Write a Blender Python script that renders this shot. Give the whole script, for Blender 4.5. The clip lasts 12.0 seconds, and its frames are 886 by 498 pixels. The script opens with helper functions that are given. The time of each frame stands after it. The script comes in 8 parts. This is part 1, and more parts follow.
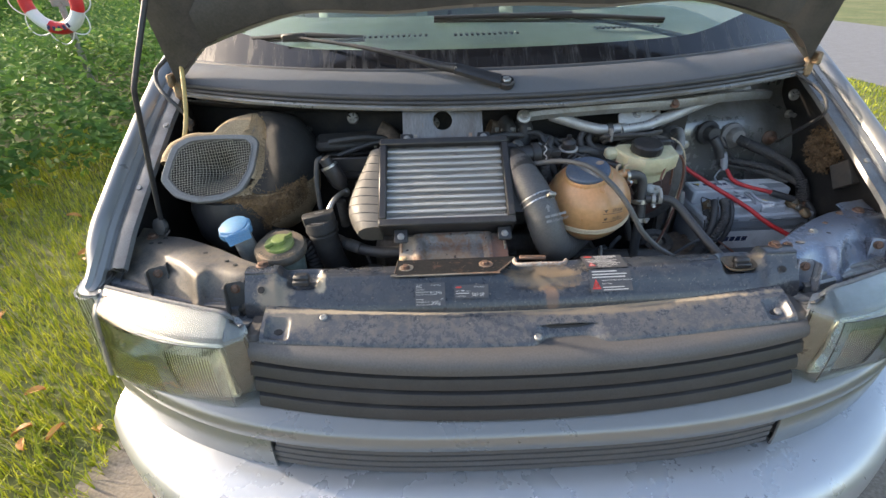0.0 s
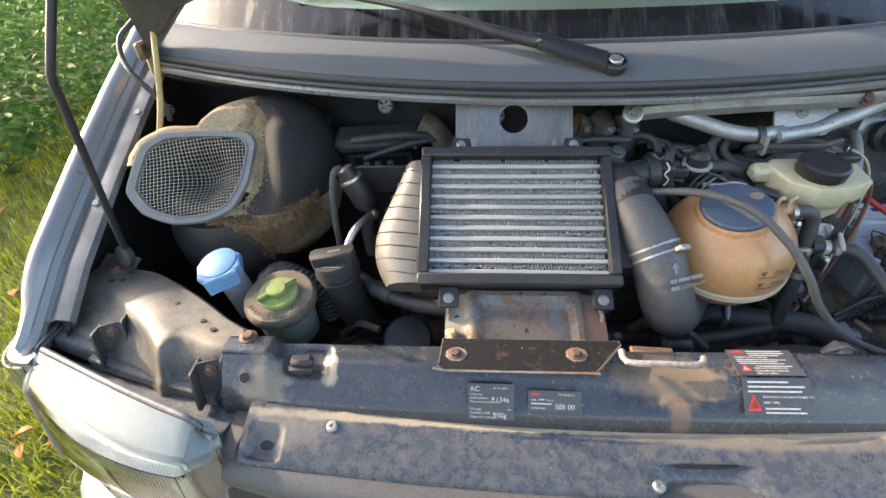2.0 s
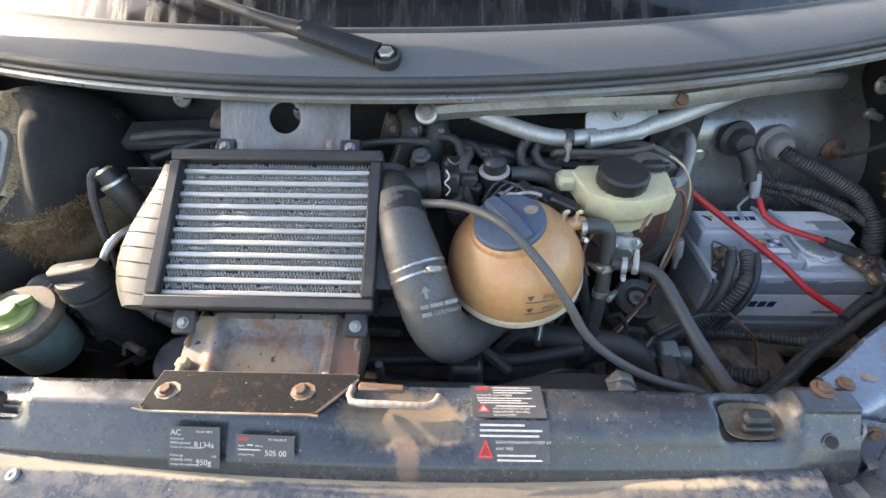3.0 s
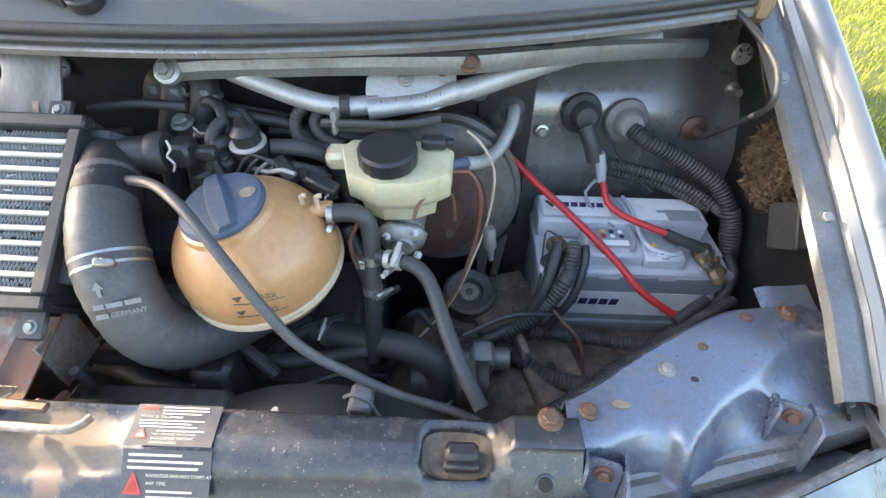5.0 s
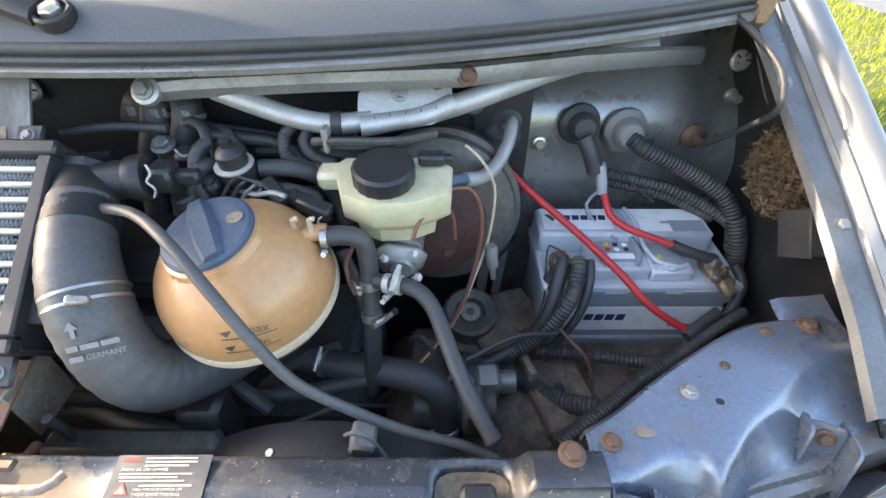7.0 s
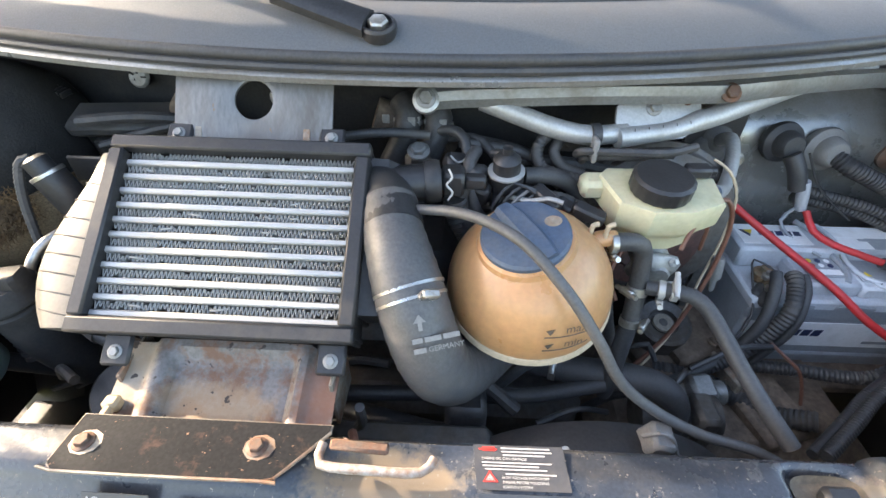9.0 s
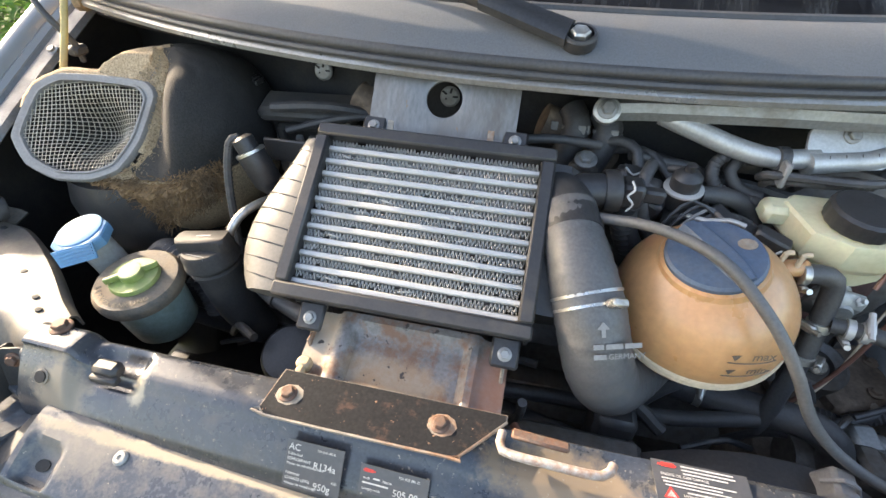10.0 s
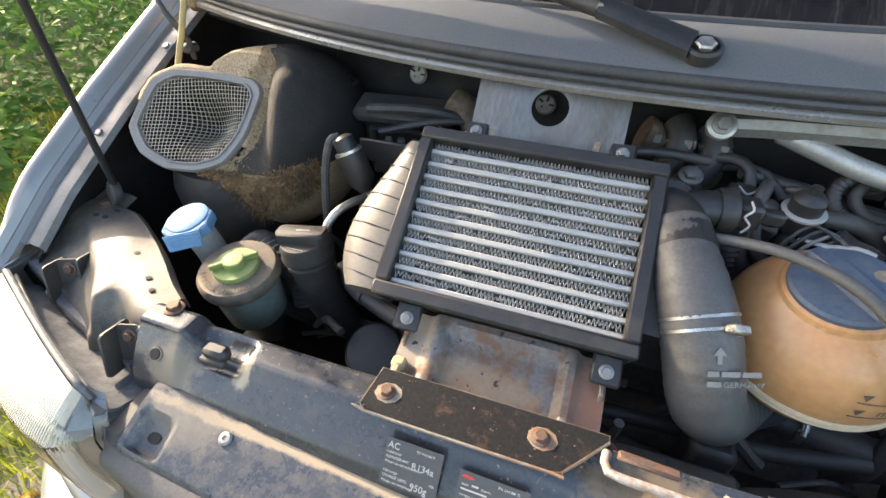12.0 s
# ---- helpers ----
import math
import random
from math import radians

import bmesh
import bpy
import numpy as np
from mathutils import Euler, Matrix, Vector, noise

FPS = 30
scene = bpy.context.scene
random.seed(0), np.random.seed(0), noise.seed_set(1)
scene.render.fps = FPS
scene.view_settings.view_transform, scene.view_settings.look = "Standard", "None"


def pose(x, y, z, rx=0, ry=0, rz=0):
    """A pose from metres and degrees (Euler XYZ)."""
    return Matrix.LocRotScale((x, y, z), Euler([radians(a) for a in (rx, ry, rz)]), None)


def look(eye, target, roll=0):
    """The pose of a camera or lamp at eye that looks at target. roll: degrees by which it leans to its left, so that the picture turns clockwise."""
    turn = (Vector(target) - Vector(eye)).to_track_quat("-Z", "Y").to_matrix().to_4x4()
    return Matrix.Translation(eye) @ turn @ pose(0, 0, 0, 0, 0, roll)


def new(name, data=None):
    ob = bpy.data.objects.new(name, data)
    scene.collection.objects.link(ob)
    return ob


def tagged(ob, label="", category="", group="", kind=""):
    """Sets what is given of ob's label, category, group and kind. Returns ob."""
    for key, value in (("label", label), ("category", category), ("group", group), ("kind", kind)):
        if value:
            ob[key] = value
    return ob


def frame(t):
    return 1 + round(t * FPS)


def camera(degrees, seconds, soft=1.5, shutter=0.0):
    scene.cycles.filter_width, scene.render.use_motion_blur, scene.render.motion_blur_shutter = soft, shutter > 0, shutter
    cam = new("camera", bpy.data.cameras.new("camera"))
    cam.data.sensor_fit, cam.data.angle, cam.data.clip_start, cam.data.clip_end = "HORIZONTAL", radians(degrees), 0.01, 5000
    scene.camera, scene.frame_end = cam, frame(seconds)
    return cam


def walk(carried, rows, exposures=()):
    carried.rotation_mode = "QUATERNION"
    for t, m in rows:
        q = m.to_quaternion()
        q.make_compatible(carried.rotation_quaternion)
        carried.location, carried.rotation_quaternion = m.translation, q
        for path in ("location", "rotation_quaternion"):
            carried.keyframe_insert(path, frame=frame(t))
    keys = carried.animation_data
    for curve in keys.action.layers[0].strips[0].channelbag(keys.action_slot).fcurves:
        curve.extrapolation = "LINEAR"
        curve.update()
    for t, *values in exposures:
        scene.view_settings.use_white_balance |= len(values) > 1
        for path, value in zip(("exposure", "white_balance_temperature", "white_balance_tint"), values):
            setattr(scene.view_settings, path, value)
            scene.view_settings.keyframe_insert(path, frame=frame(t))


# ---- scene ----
cam = camera(87.9, 12.0)
PATH = [
    (0, (-0.161, -0.429, 1.485), (-0.141, 1.279, 0.444), -1.9),
    (0.5, (-0.195, -0.259, 1.48), (-0.223, 1.422, 0.396), -2.7),
    (1, (-0.239, -0.15, 1.47), (-0.316, 1.497, 0.339), -3.0),
    (1.5, (-0.255, -0.11, 1.465), (-0.368, 1.511, 0.3), -2.9),
    (2, (-0.205, -0.08, 1.457), (-0.331, 1.523, 0.268), -2.4),
    (2.5, (-0.043, -0.026, 1.447), (-0.145, 1.554, 0.225), -1.4),
    (3, (0.107, 0.019, 1.436), (0.035, 1.592, 0.202), -0.9),
    (3.5, (0.202, 0.048, 1.431), (0.179, 1.599, 0.167), -0.2),
    (3.7, (0.219, 0.058, 1.431), (0.221, 1.596, 0.154), 0.3),
    (5.3, (0.448, 0.129, 1.388), (0.37, 1.622, 0.059), 0.9),
    (5.5, (0.461, 0.132, 1.388), (0.362, 1.624, 0.061), 0.7),
    (6, (0.474, 0.137, 1.387), (0.351, 1.632, 0.065), 0.2),
    (6.5, (0.46, 0.147, 1.385), (0.372, 1.661, 0.082), -0.1),
    (6.7, (0.439, 0.15, 1.378), (0.386, 1.674, 0.084), -0.0),
    (8.3, (0.2, 0.135, 1.381), (0.289, 1.695, 0.134), 0.7),
    (8.5, (0.173, 0.132, 1.38), (0.225, 1.697, 0.137), 0.5),
    (9, (0.099, 0.12, 1.381), (0.043, 1.691, 0.145), 0.9),
    (9.5, (0.032, 0.1, 1.383), (-0.164, 1.664, 0.152), 1.3),
    (10, (-0.019, 0.089, 1.388), (-0.358, 1.629, 0.157), 1.0),
    (10.5, (-0.062, 0.081, 1.388), (-0.502, 1.604, 0.169), 1.0),
    (11, (-0.078, 0.074, 1.388), (-0.582, 1.587, 0.181), 0.9),
    (11.5, (-0.085, 0.074, 1.39), (-0.607, 1.57, 0.171), 0.8),
    (12, (-0.084, 0.074, 1.389), (-0.596, 1.573, 0.168), 0.8),
]
walk(cam, [(t, look(eye, target, roll)) for t, eye, target, roll in PATH],
     [(0, 1.83, 7050, 12), (1.0, 2.06, 7150, 12), (2.0, 2.16, 7100, 12), (3.0, 2.42, 7100, 12), (5.5, 2.80, 7100, 12), (6.5, 2.80, 7100, 12), (9.0, 2.78, 7300, 12), (10.5, 2.42, 7450, 12), (12.0, 2.28, 7450, 12)])

# ---- world, sun, exposure ----
SUN = Vector((-0.85, 0.30, 0.42)).normalized()
world = bpy.data.worlds.new("sky")
scene.world = world
world.use_nodes = True
wn = world.node_tree
sky = wn.nodes.new("ShaderNodeTexSky")
sky.sky_type, sky.sun_disc = "NISHITA", False
sky.sun_elevation, sky.sun_rotation = math.asin(SUN.z), math.atan2(SUN.x, SUN.y)
sky.air_density, sky.dust_density = 1.0, 2.5
wn.nodes["Background"].inputs["Strength"].default_value = 0.15
wn.links.new(sky.outputs["Color"], wn.nodes["Background"].inputs["Color"])
sun = new("sun", bpy.data.lights.new("sun", "SUN"))
sun.data.energy, sun.data.angle, sun.data.color = 2.3, radians(0.6), (1.0, 0.88, 0.72)
sun.rotation_euler = SUN.to_track_quat("Z", "Y").to_euler()


# ---- materials ----
def mat(name, col, rough=0.5, metal=0.0, vary=0.2, fine=250.0, dirt=None, dirt_scale=9.0, dirt_at=0.55, dirt_soft=0.12, dirt_amt=0.8,
        spots=None, spot_scale=60.0, spot_at=0.66, bump=0.15, bump_scale=350.0, coat=0.0, spec=0.5, sss=0.0, rnd=0.0, lumps=0.0, stretch=None, patches=()):
    """Base colour with fine grain, large soft dirt, small sharp spots, and relief."""
    m = bpy.data.materials.new(name)
    m.use_nodes = True
    nt = m.node_tree
    N, L = nt.nodes.new, nt.links.new
    b = nt.nodes["Principled BSDF"]
    tc = N("ShaderNodeTexCoord")
    co = tc.outputs["Object"]
    if stretch:
        mp = N("ShaderNodeMapping")
        mp.inputs["Scale"].default_value = stretch
        L(co, mp.inputs["Vector"])
        co = mp.outputs["Vector"]

    def noise_tex(scale, detail=4.0, rough_=0.55):
        n = N("ShaderNodeTexNoise")
        n.inputs["Scale"].default_value, n.inputs["Detail"].default_value, n.inputs["Roughness"].default_value = scale, detail, rough_
        L(co, n.inputs["Vector"])
        return n.outputs["Fac"]

    def ramp(fac, lo, hi, a=0.0, z=1.0):
        r = N("ShaderNodeMapRange")
        r.inputs["From Min"].default_value, r.inputs["From Max"].default_value = lo, hi
        r.inputs["To Min"].default_value, r.inputs["To Max"].default_value = a, z
        L(fac, r.inputs["Value"])
        return r.outputs["Result"]

    def mix(fac, a, c, blend="MIX"):
        x = N("ShaderNodeMix")
        x.data_type, x.blend_type = "RGBA", blend
        if isinstance(fac, float):
            x.inputs["Factor"].default_value = fac
        else:
            L(fac, x.inputs["Factor"])
        for s, v in ((x.inputs[6], a), (x.inputs[7], c)):
            if isinstance(v, tuple):
                s.default_value = (*v, 1.0)
            else:
                L(v, s)
        return x.outputs[2]

    grain = noise_tex(fine)
    big = noise_tex(7.0, 6.0, 0.65)
    dark, light = tuple(c * (1 - vary) for c in col), tuple(min(1.0, c * (1 + vary)) for c in col)
    c = mix(ramp(grain, 0.3, 0.7), dark, light)
    c = mix(ramp(big, 0.3, 0.7, 0.0, vary), c, tuple(x * 0.55 for x in col))
    r = ramp(big, 0.3, 0.7, max(0.03, rough - 0.1), min(1.0, rough + 0.12))
    if rnd:
        oi = N("ShaderNodeObjectInfo")
        hv = N("ShaderNodeHueSaturation")
        L(ramp(oi.outputs["Random"], 0, 1, 1 - rnd, 1 + rnd), hv.inputs["Value"])
        L(c, hv.inputs["Color"])
        c = hv.outputs["Color"]
    if dirt:
        d = ramp(noise_tex(dirt_scale, 9.0, 0.7), dirt_at - dirt_soft, dirt_at + dirt_soft, 0.0, dirt_amt)
        c = mix(d, c, dirt)
        rr = N("ShaderNodeMix")
        L(d, rr.inputs["Factor"])
        L(r, rr.inputs[2])
        rr.inputs[3].default_value = 0.85
        r = rr.outputs[0]
    for at, size, tone, amount in patches:
        # a worn, dusty or painted-light patch of its own shape, round a place on the part
        sub, div, ln, add = N("ShaderNodeVectorMath"), N("ShaderNodeVectorMath"), N("ShaderNodeVectorMath"), N("ShaderNodeMath")
        sub.operation, div.operation, ln.operation, add.operation = "SUBTRACT", "DIVIDE", "LENGTH", "MULTIPLY_ADD"
        L(tc.outputs["Object"], sub.inputs[0])
        sub.inputs[1].default_value, div.inputs[1].default_value = at, size
        L(sub.outputs["Vector"], div.inputs[0])
        L(div.outputs["Vector"], ln.inputs[0])
        L(noise_tex(45.0, 8.0, 0.7), add.inputs[0])
        add.inputs[1].default_value = 1.6
        L(ln.outputs["Value"], add.inputs[2])
        d = ramp(add.outputs["Value"], 1.80, 1.45, 0.0, amount)
        c = mix(d, c, tone)
        rr = N("ShaderNodeMix")
        L(d, rr.inputs["Factor"])
        L(r, rr.inputs[2])
        rr.inputs[3].default_value = 0.85
        r = rr.outputs[0]
    if spots:
        c = mix(ramp(noise_tex(spot_scale, 3.0, 0.7), spot_at, spot_at + 0.03), c, spots)
    L(c, b.inputs["Base Color"])
    L(r, b.inputs["Roughness"])
    b.inputs["Metallic"].default_value = metal
    b.inputs["Specular IOR Level"].default_value = spec
    b.inputs["Coat Weight"].default_value = coat
    b.inputs["Coat Roughness"].default_value = 0.12
    if sss:
        b.inputs["Subsurface Weight"].default_value = sss
        b.inputs["Subsurface Scale"].default_value = 0.02
    if bump:
        bp = N("ShaderNodeBump")
        bp.inputs["Strength"].default_value, bp.inputs["Distance"].default_value = bump, 0.002
        L(noise_tex(bump_scale, 5.0, 0.6), bp.inputs["Height"])
        if lumps:
            b2 = N("ShaderNodeBump")
            b2.inputs["Strength"].default_value, b2.inputs["Distance"].default_value = lumps, 0.01
            L(noise_tex(18.0, 4.0), b2.inputs["Height"])
            L(b2.outputs["Normal"], bp.inputs["Normal"])
        L(bp.outputs["Normal"], b.inputs["Normal"])
    return m


DUST, RUST, SAND = (0.23, 0.17, 0.11), (0.30, 0.12, 0.05), (0.36, 0.27, 0.17)
PAINT = mat("silver_paint", (0.235, 0.24, 0.235), 0.34, 0.55, 0.05, 900, bump=0.02, coat=0.3, dirt=(0.30, 0.28, 0.24), dirt_at=0.66, dirt_amt=0.35, spots=(0.16, 0.14, 0.12), spot_scale=40, spot_at=0.78)
PAINT_IN = mat("dull_silver_paint", (0.27, 0.272, 0.262), 0.30, 0.55, 0.12, 300, bump=0.06, lumps=0.08, dirt=(0.13, 0.10, 0.075), dirt_scale=7, dirt_at=0.56, dirt_amt=0.55, spots=(0.10, 0.08, 0.06), spot_scale=50, spot_at=0.74)
BUMPER = mat("pale_bumper_paint", (0.42, 0.44, 0.46), 0.30, 0.55, 0.03, 900, bump=0.0, coat=0.3)
COWL = mat("grey_cowl_plastic", (0.105, 0.112, 0.122), 0.60, 0.0, 0.12, 500, spec=0.3, bump=0.10, bump_scale=700, dirt=(0.15, 0.13, 0.11), dirt_at=0.62, dirt_amt=0.35, spots=(0.3, 0.29, 0.27), spot_scale=45, spot_at=0.80)
# The blue in the black base imitates sky mirrored in the paint
STEEL_BLACK = mat("dusty_black_steel", (0.036, 0.040, 0.048), 0.24, 0.0, 0.25, 300, bump=0.14, bump_scale=180, coat=0.4, dirt=(0.22, 0.18, 0.13), dirt_scale=48, dirt_at=0.62, dirt_soft=0.12, dirt_amt=0.22, spots=(0.22, 0.19, 0.15), spot_scale=200, spot_at=0.650,
                  # third patch: worn dish edge with its sun glint painted in
                  patches=(((0.048, -0.893, 0.975), (0.082, 0.036, 0.05), (0.19, 0.138, 0.088), 0.85), ((0.052, -0.93, 0.945), (0.016, 0.03, 0.04), (0.20, 0.12, 0.075), 0.6), ((-0.392, -0.900, 0.98), (0.014, 0.026, 0.03), (0.38, 0.32, 0.23), 0.85), ((-0.480, -0.925, 0.965), (0.038, 0.045, 0.05), (0.27, 0.215, 0.15), 0.7), ((0.458, -0.893, 0.985), (0.016, 0.022, 0.02), (0.30, 0.23, 0.15), 0.55)))
SANDY = mat("sandy_worn_steel", (0.22, 0.17, 0.115), 0.65, 0.1, 0.3, 200, bump=0.3, dirt=(0.10, 0.085, 0.07), dirt_scale=26, dirt_at=0.52, dirt_amt=0.8, spots=RUST, spot_scale=40, spot_at=0.68)
DUST_BAND = mat("tan_road_dust", (0.27, 0.215, 0.145), 0.95, 0.0, 0.35, 200, bump=0.3, dirt=(0.07, 0.062, 0.052), dirt_scale=34, dirt_at=0.52, dirt_amt=0.9)
RAIL_LEFT = mat("dusty_grey_steel", (0.085, 0.079, 0.072), 0.48, 0.20, 0.25, 300, bump=0.16, bump_scale=120, coat=0.1, lumps=0.06, dirt=(0.25, 0.205, 0.15), dirt_scale=22, dirt_at=0.55, dirt_soft=0.12, dirt_amt=0.6, spots=(0.07, 0.05, 0.04), spot_scale=110, spot_at=0.67)
UNDERSIDE = mat("dusty_dark_underside", (0.048, 0.044, 0.040), 0.5, 0.1, 0.25, 200, bump=0.1, dirt=(0.12, 0.10, 0.08), dirt_scale=8, dirt_amt=0.6)
# Raised blue base paints in the mirrored sky; rust and dirt lie over it
RAIL = mat("sky_tinted_steel", (0.160, 0.190, 0.245), 0.26, 0.45, 0.2, 300, bump=0.14, bump_scale=130, coat=0.3, dirt=(0.21, 0.15, 0.105), dirt_scale=34, dirt_at=0.61, dirt_soft=0.08, dirt_amt=0.55, spots=(0.22, 0.10, 0.06), spot_scale=70, spot_at=0.675)
RUSTY = mat("rusty_bracket_steel", (0.27, 0.235, 0.19), 0.5, 0.3, 0.25, 200, bump=0.25, bump_scale=140, dirt=(0.25, 0.12, 0.06), dirt_scale=17, dirt_at=0.56, dirt_soft=0.06, dirt_amt=0.75, spots=(0.40, 0.34, 0.26), spot_scale=55, spot_at=0.68)
GALV = mat("galvanised_bracket", (0.28, 0.28, 0.27), 0.48, 0.5, 0.15, 200, bump=0.1, dirt=(0.17, 0.13, 0.10), dirt_scale=16, dirt_at=0.62, dirt_amt=0.6, spots=RUST, spot_scale=40, spot_at=0.76)
PLASTIC = mat("greyed_black_plastic", (0.045, 0.044, 0.044), 0.50, 0.0, 0.2, 300, bump=0.14, bump_scale=500, dirt=(0.20, 0.16, 0.12), dirt_scale=8, dirt_at=0.60, dirt_soft=0.18, dirt_amt=0.5, spots=(0.25, 0.20, 0.14), spot_scale=90, spot_at=0.74)
# Bluish base stands in for reflected sky; the tan on top is dust
COVER = mat("dusty_sky_toned_cover", (0.052, 0.058, 0.070), 0.24, 0.0, 0.2, 300, bump=0.10, bump_scale=500, coat=0.2, dirt=(0.22, 0.185, 0.135), dirt_scale=75, dirt_at=0.58, dirt_soft=0.14, dirt_amt=0.45, spots=(0.36, 0.30, 0.22), spot_scale=190, spot_at=0.69,
            patches=(((-0.05, -0.941, 0.93), (0.62, 0.0085, 0.08), (0.36, 0.29, 0.20), 0.85), ((0.16, -0.950, 0.93), (0.20, 0.015, 0.08), (0.22, 0.175, 0.12), 0.55), ((-0.44, -0.955, 0.94), (0.06, 0.03, 0.08), (0.20, 0.175, 0.14), 0.4)))
GRILLE = mat("weathered_grille_plastic", (0.082, 0.079, 0.078), 0.48, 0.0, 0.2, 300, bump=0.12, bump_scale=450, dirt=(0.10, 0.085, 0.07), dirt_scale=10, dirt_at=0.58, dirt_amt=0.4)
FOOT = mat("chipped_black_steel", (0.018, 0.018, 0.019), 0.75, 0.0, 0.3, 300, bump=0.10, bump_scale=160, spec=0.12, dirt=(0.12, 0.07, 0.05), dirt_scale=45, dirt_at=0.63, dirt_soft=0.08, dirt_amt=0.6, spots=(0.24, 0.15, 0.10), spot_scale=160, spot_at=0.675)
GRILLE_DARK = mat("black_grille_plastic", (0.032, 0.031, 0.032), 0.42, 0.0, 0.2, 300, bump=0.12, bump_scale=450, dirt=(0.06, 0.055, 0.05), dirt_scale=10, dirt_at=0.62, dirt_amt=0.4)
CAP_BLACK = mat("matt_black_plastic", (0.022, 0.022, 0.023), 0.66, 0.0, 0.25, 300, bump=0.12, bump_scale=400, spec=0.35, dirt=(0.07, 0.06, 0.05), dirt_scale=20, dirt_at=0.60, dirt_amt=0.5)
BLACK = mat("black_plastic", (0.025, 0.025, 0.027), 0.42, 0.0, 0.25, 300, bump=0.1, bump_scale=400, dirt=(0.09, 0.075, 0.06), dirt_scale=20, dirt_at=0.62, dirt_amt=0.4)
TANK_RIB = mat("dusty_grey_plastic", (0.115, 0.106, 0.094), 0.5, 0.0, 0.15, 300, bump=0.1, dirt=(0.16, 0.14, 0.115), dirt_scale=12, dirt_at=0.56, dirt_amt=0.5)
RUBBER = mat("black_rubber", (0.045, 0.045, 0.047), 0.48, 0.0, 0.25, 300, bump=0.1, bump_scale=300, dirt=(0.10, 0.088, 0.075), dirt_scale=16, dirt_at=0.60, dirt_amt=0.45)
HOSE_GREY = mat("greyed_rubber_hose", (0.080, 0.080, 0.082), 0.46, 0.0, 0.2, 300, bump=0.1, bump_scale=300, dirt=(0.15, 0.13, 0.11), dirt_scale=14, dirt_at=0.60, dirt_amt=0.5)
LOOM = mat("corrugated_conduit", (0.040, 0.040, 0.042), 0.50, 0.0, 0.3, 300, bump=0.05, dirt=(0.14, 0.12, 0.10), dirt_scale=20, dirt_at=0.58, dirt_amt=0.55)
ALU = mat("bare_aluminium", (0.44, 0.435, 0.42), 0.42, 0.40, 0.10, 400, bump=0.06, dirt=(0.30, 0.28, 0.25), dirt_scale=20, dirt_at=0.60, dirt_amt=0.45, stretch=(0.4, 6, 6))
ALU_PIPE = mat("oxidised_aluminium_pipe", (0.46, 0.46, 0.45), 0.45, 0.5, 0.12, 300, bump=0.06, dirt=(0.24, 0.22, 0.20), dirt_scale=18, dirt_at=0.60, dirt_amt=0.5)
FIN = mat("cooling_fin_aluminium", (0.29, 0.285, 0.27), 0.5, 0.3, 0.25, 500, bump=0.05)
# Near black painted as shade in holes, slots, gaps; also the radiator core
CORE_SHADE = mat("core_and_hole_shade", (0.02, 0.02, 0.02), 0.8)
ZINC = mat("zinc_plated_steel", (0.50, 0.49, 0.46), 0.32, 0.9, 0.12, 300, bump=0.05, dirt=(0.22, 0.17, 0.12), dirt_scale=60, dirt_at=0.6, dirt_amt=0.6)
BOLT_RUST = mat("rusted_bolt_head", (0.13, 0.095, 0.075), 0.6, 0.4, 0.25, 300, bump=0.3, bump_scale=400, dirt=(0.20, 0.085, 0.045), dirt_scale=60, dirt_at=0.5, dirt_amt=0.7)
FELT = mat("brown_felt_insulation", (0.44, 0.33, 0.205), 0.95, 0.0, 0.55, 420, bump=0.9, bump_scale=320, lumps=0.35, dirt=(0.17, 0.12, 0.075), dirt_scale=16, dirt_at=0.56, dirt_soft=0.16, dirt_amt=0.5)
FELT_TORN = mat("torn_brown_fibre", (0.27, 0.165, 0.08), 0.98, 0.0, 0.6, 260, bump=1.0, bump_scale=140, lumps=0.9, dirt=(0.06, 0.04, 0.025), dirt_scale=26, dirt_at=0.52, dirt_amt=0.8)
FELT_DARK = mat("tarred_felt_and_throat_shade", (0.021, 0.020, 0.019), 0.9, 0.0, 0.4, 400, bump=0.5, bump_scale=300, lumps=0.2, dirt=(0.060, 0.048, 0.036), dirt_scale=9, dirt_at=0.60, dirt_amt=0.4)
RIM_GREY = mat("grey_plastic_rim", (0.20, 0.195, 0.19), 0.5, 0.0, 0.12, 300, bump=0.08, dirt=(0.12, 0.10, 0.085), dirt_scale=18, dirt_at=0.6, dirt_amt=0.5)
WIRE_MESH = mat("steel_wire_mesh", (0.42, 0.39, 0.33), 0.42, 0.5, 0.2, 300, bump=0)
TANK = mat("amber_tank_plastic", (0.48, 0.255, 0.115), 0.33, 0.0, 0.10, 120, bump=0.05, bump_scale=60, coat=0.2, sss=0.12, dirt=(0.27, 0.15, 0.08), dirt_scale=6, dirt_at=0.62, dirt_amt=0.5, spots=(0.18, 0.10, 0.05), spot_scale=70, spot_at=0.80)
TANK_SEAM = mat("pale_tank_seam", (0.50, 0.40, 0.28), 0.5, 0.0, 0.15, 200, bump=0.1)
BLUE_CAP = mat("faded_blue_plastic", (0.055, 0.085, 0.135), 0.55, 0.0, 0.2, 250, bump=0.06, dirt=(0.16, 0.16, 0.16), dirt_scale=22, dirt_at=0.58, dirt_amt=0.45)
WASHER_BLUE = mat("light_blue_plastic", (0.10, 0.25, 0.42), 0.55, 0.0, 0.1, 200, bump=0.04, dirt=(0.22, 0.26, 0.28), dirt_scale=30, dirt_at=0.64, dirt_amt=0.5)
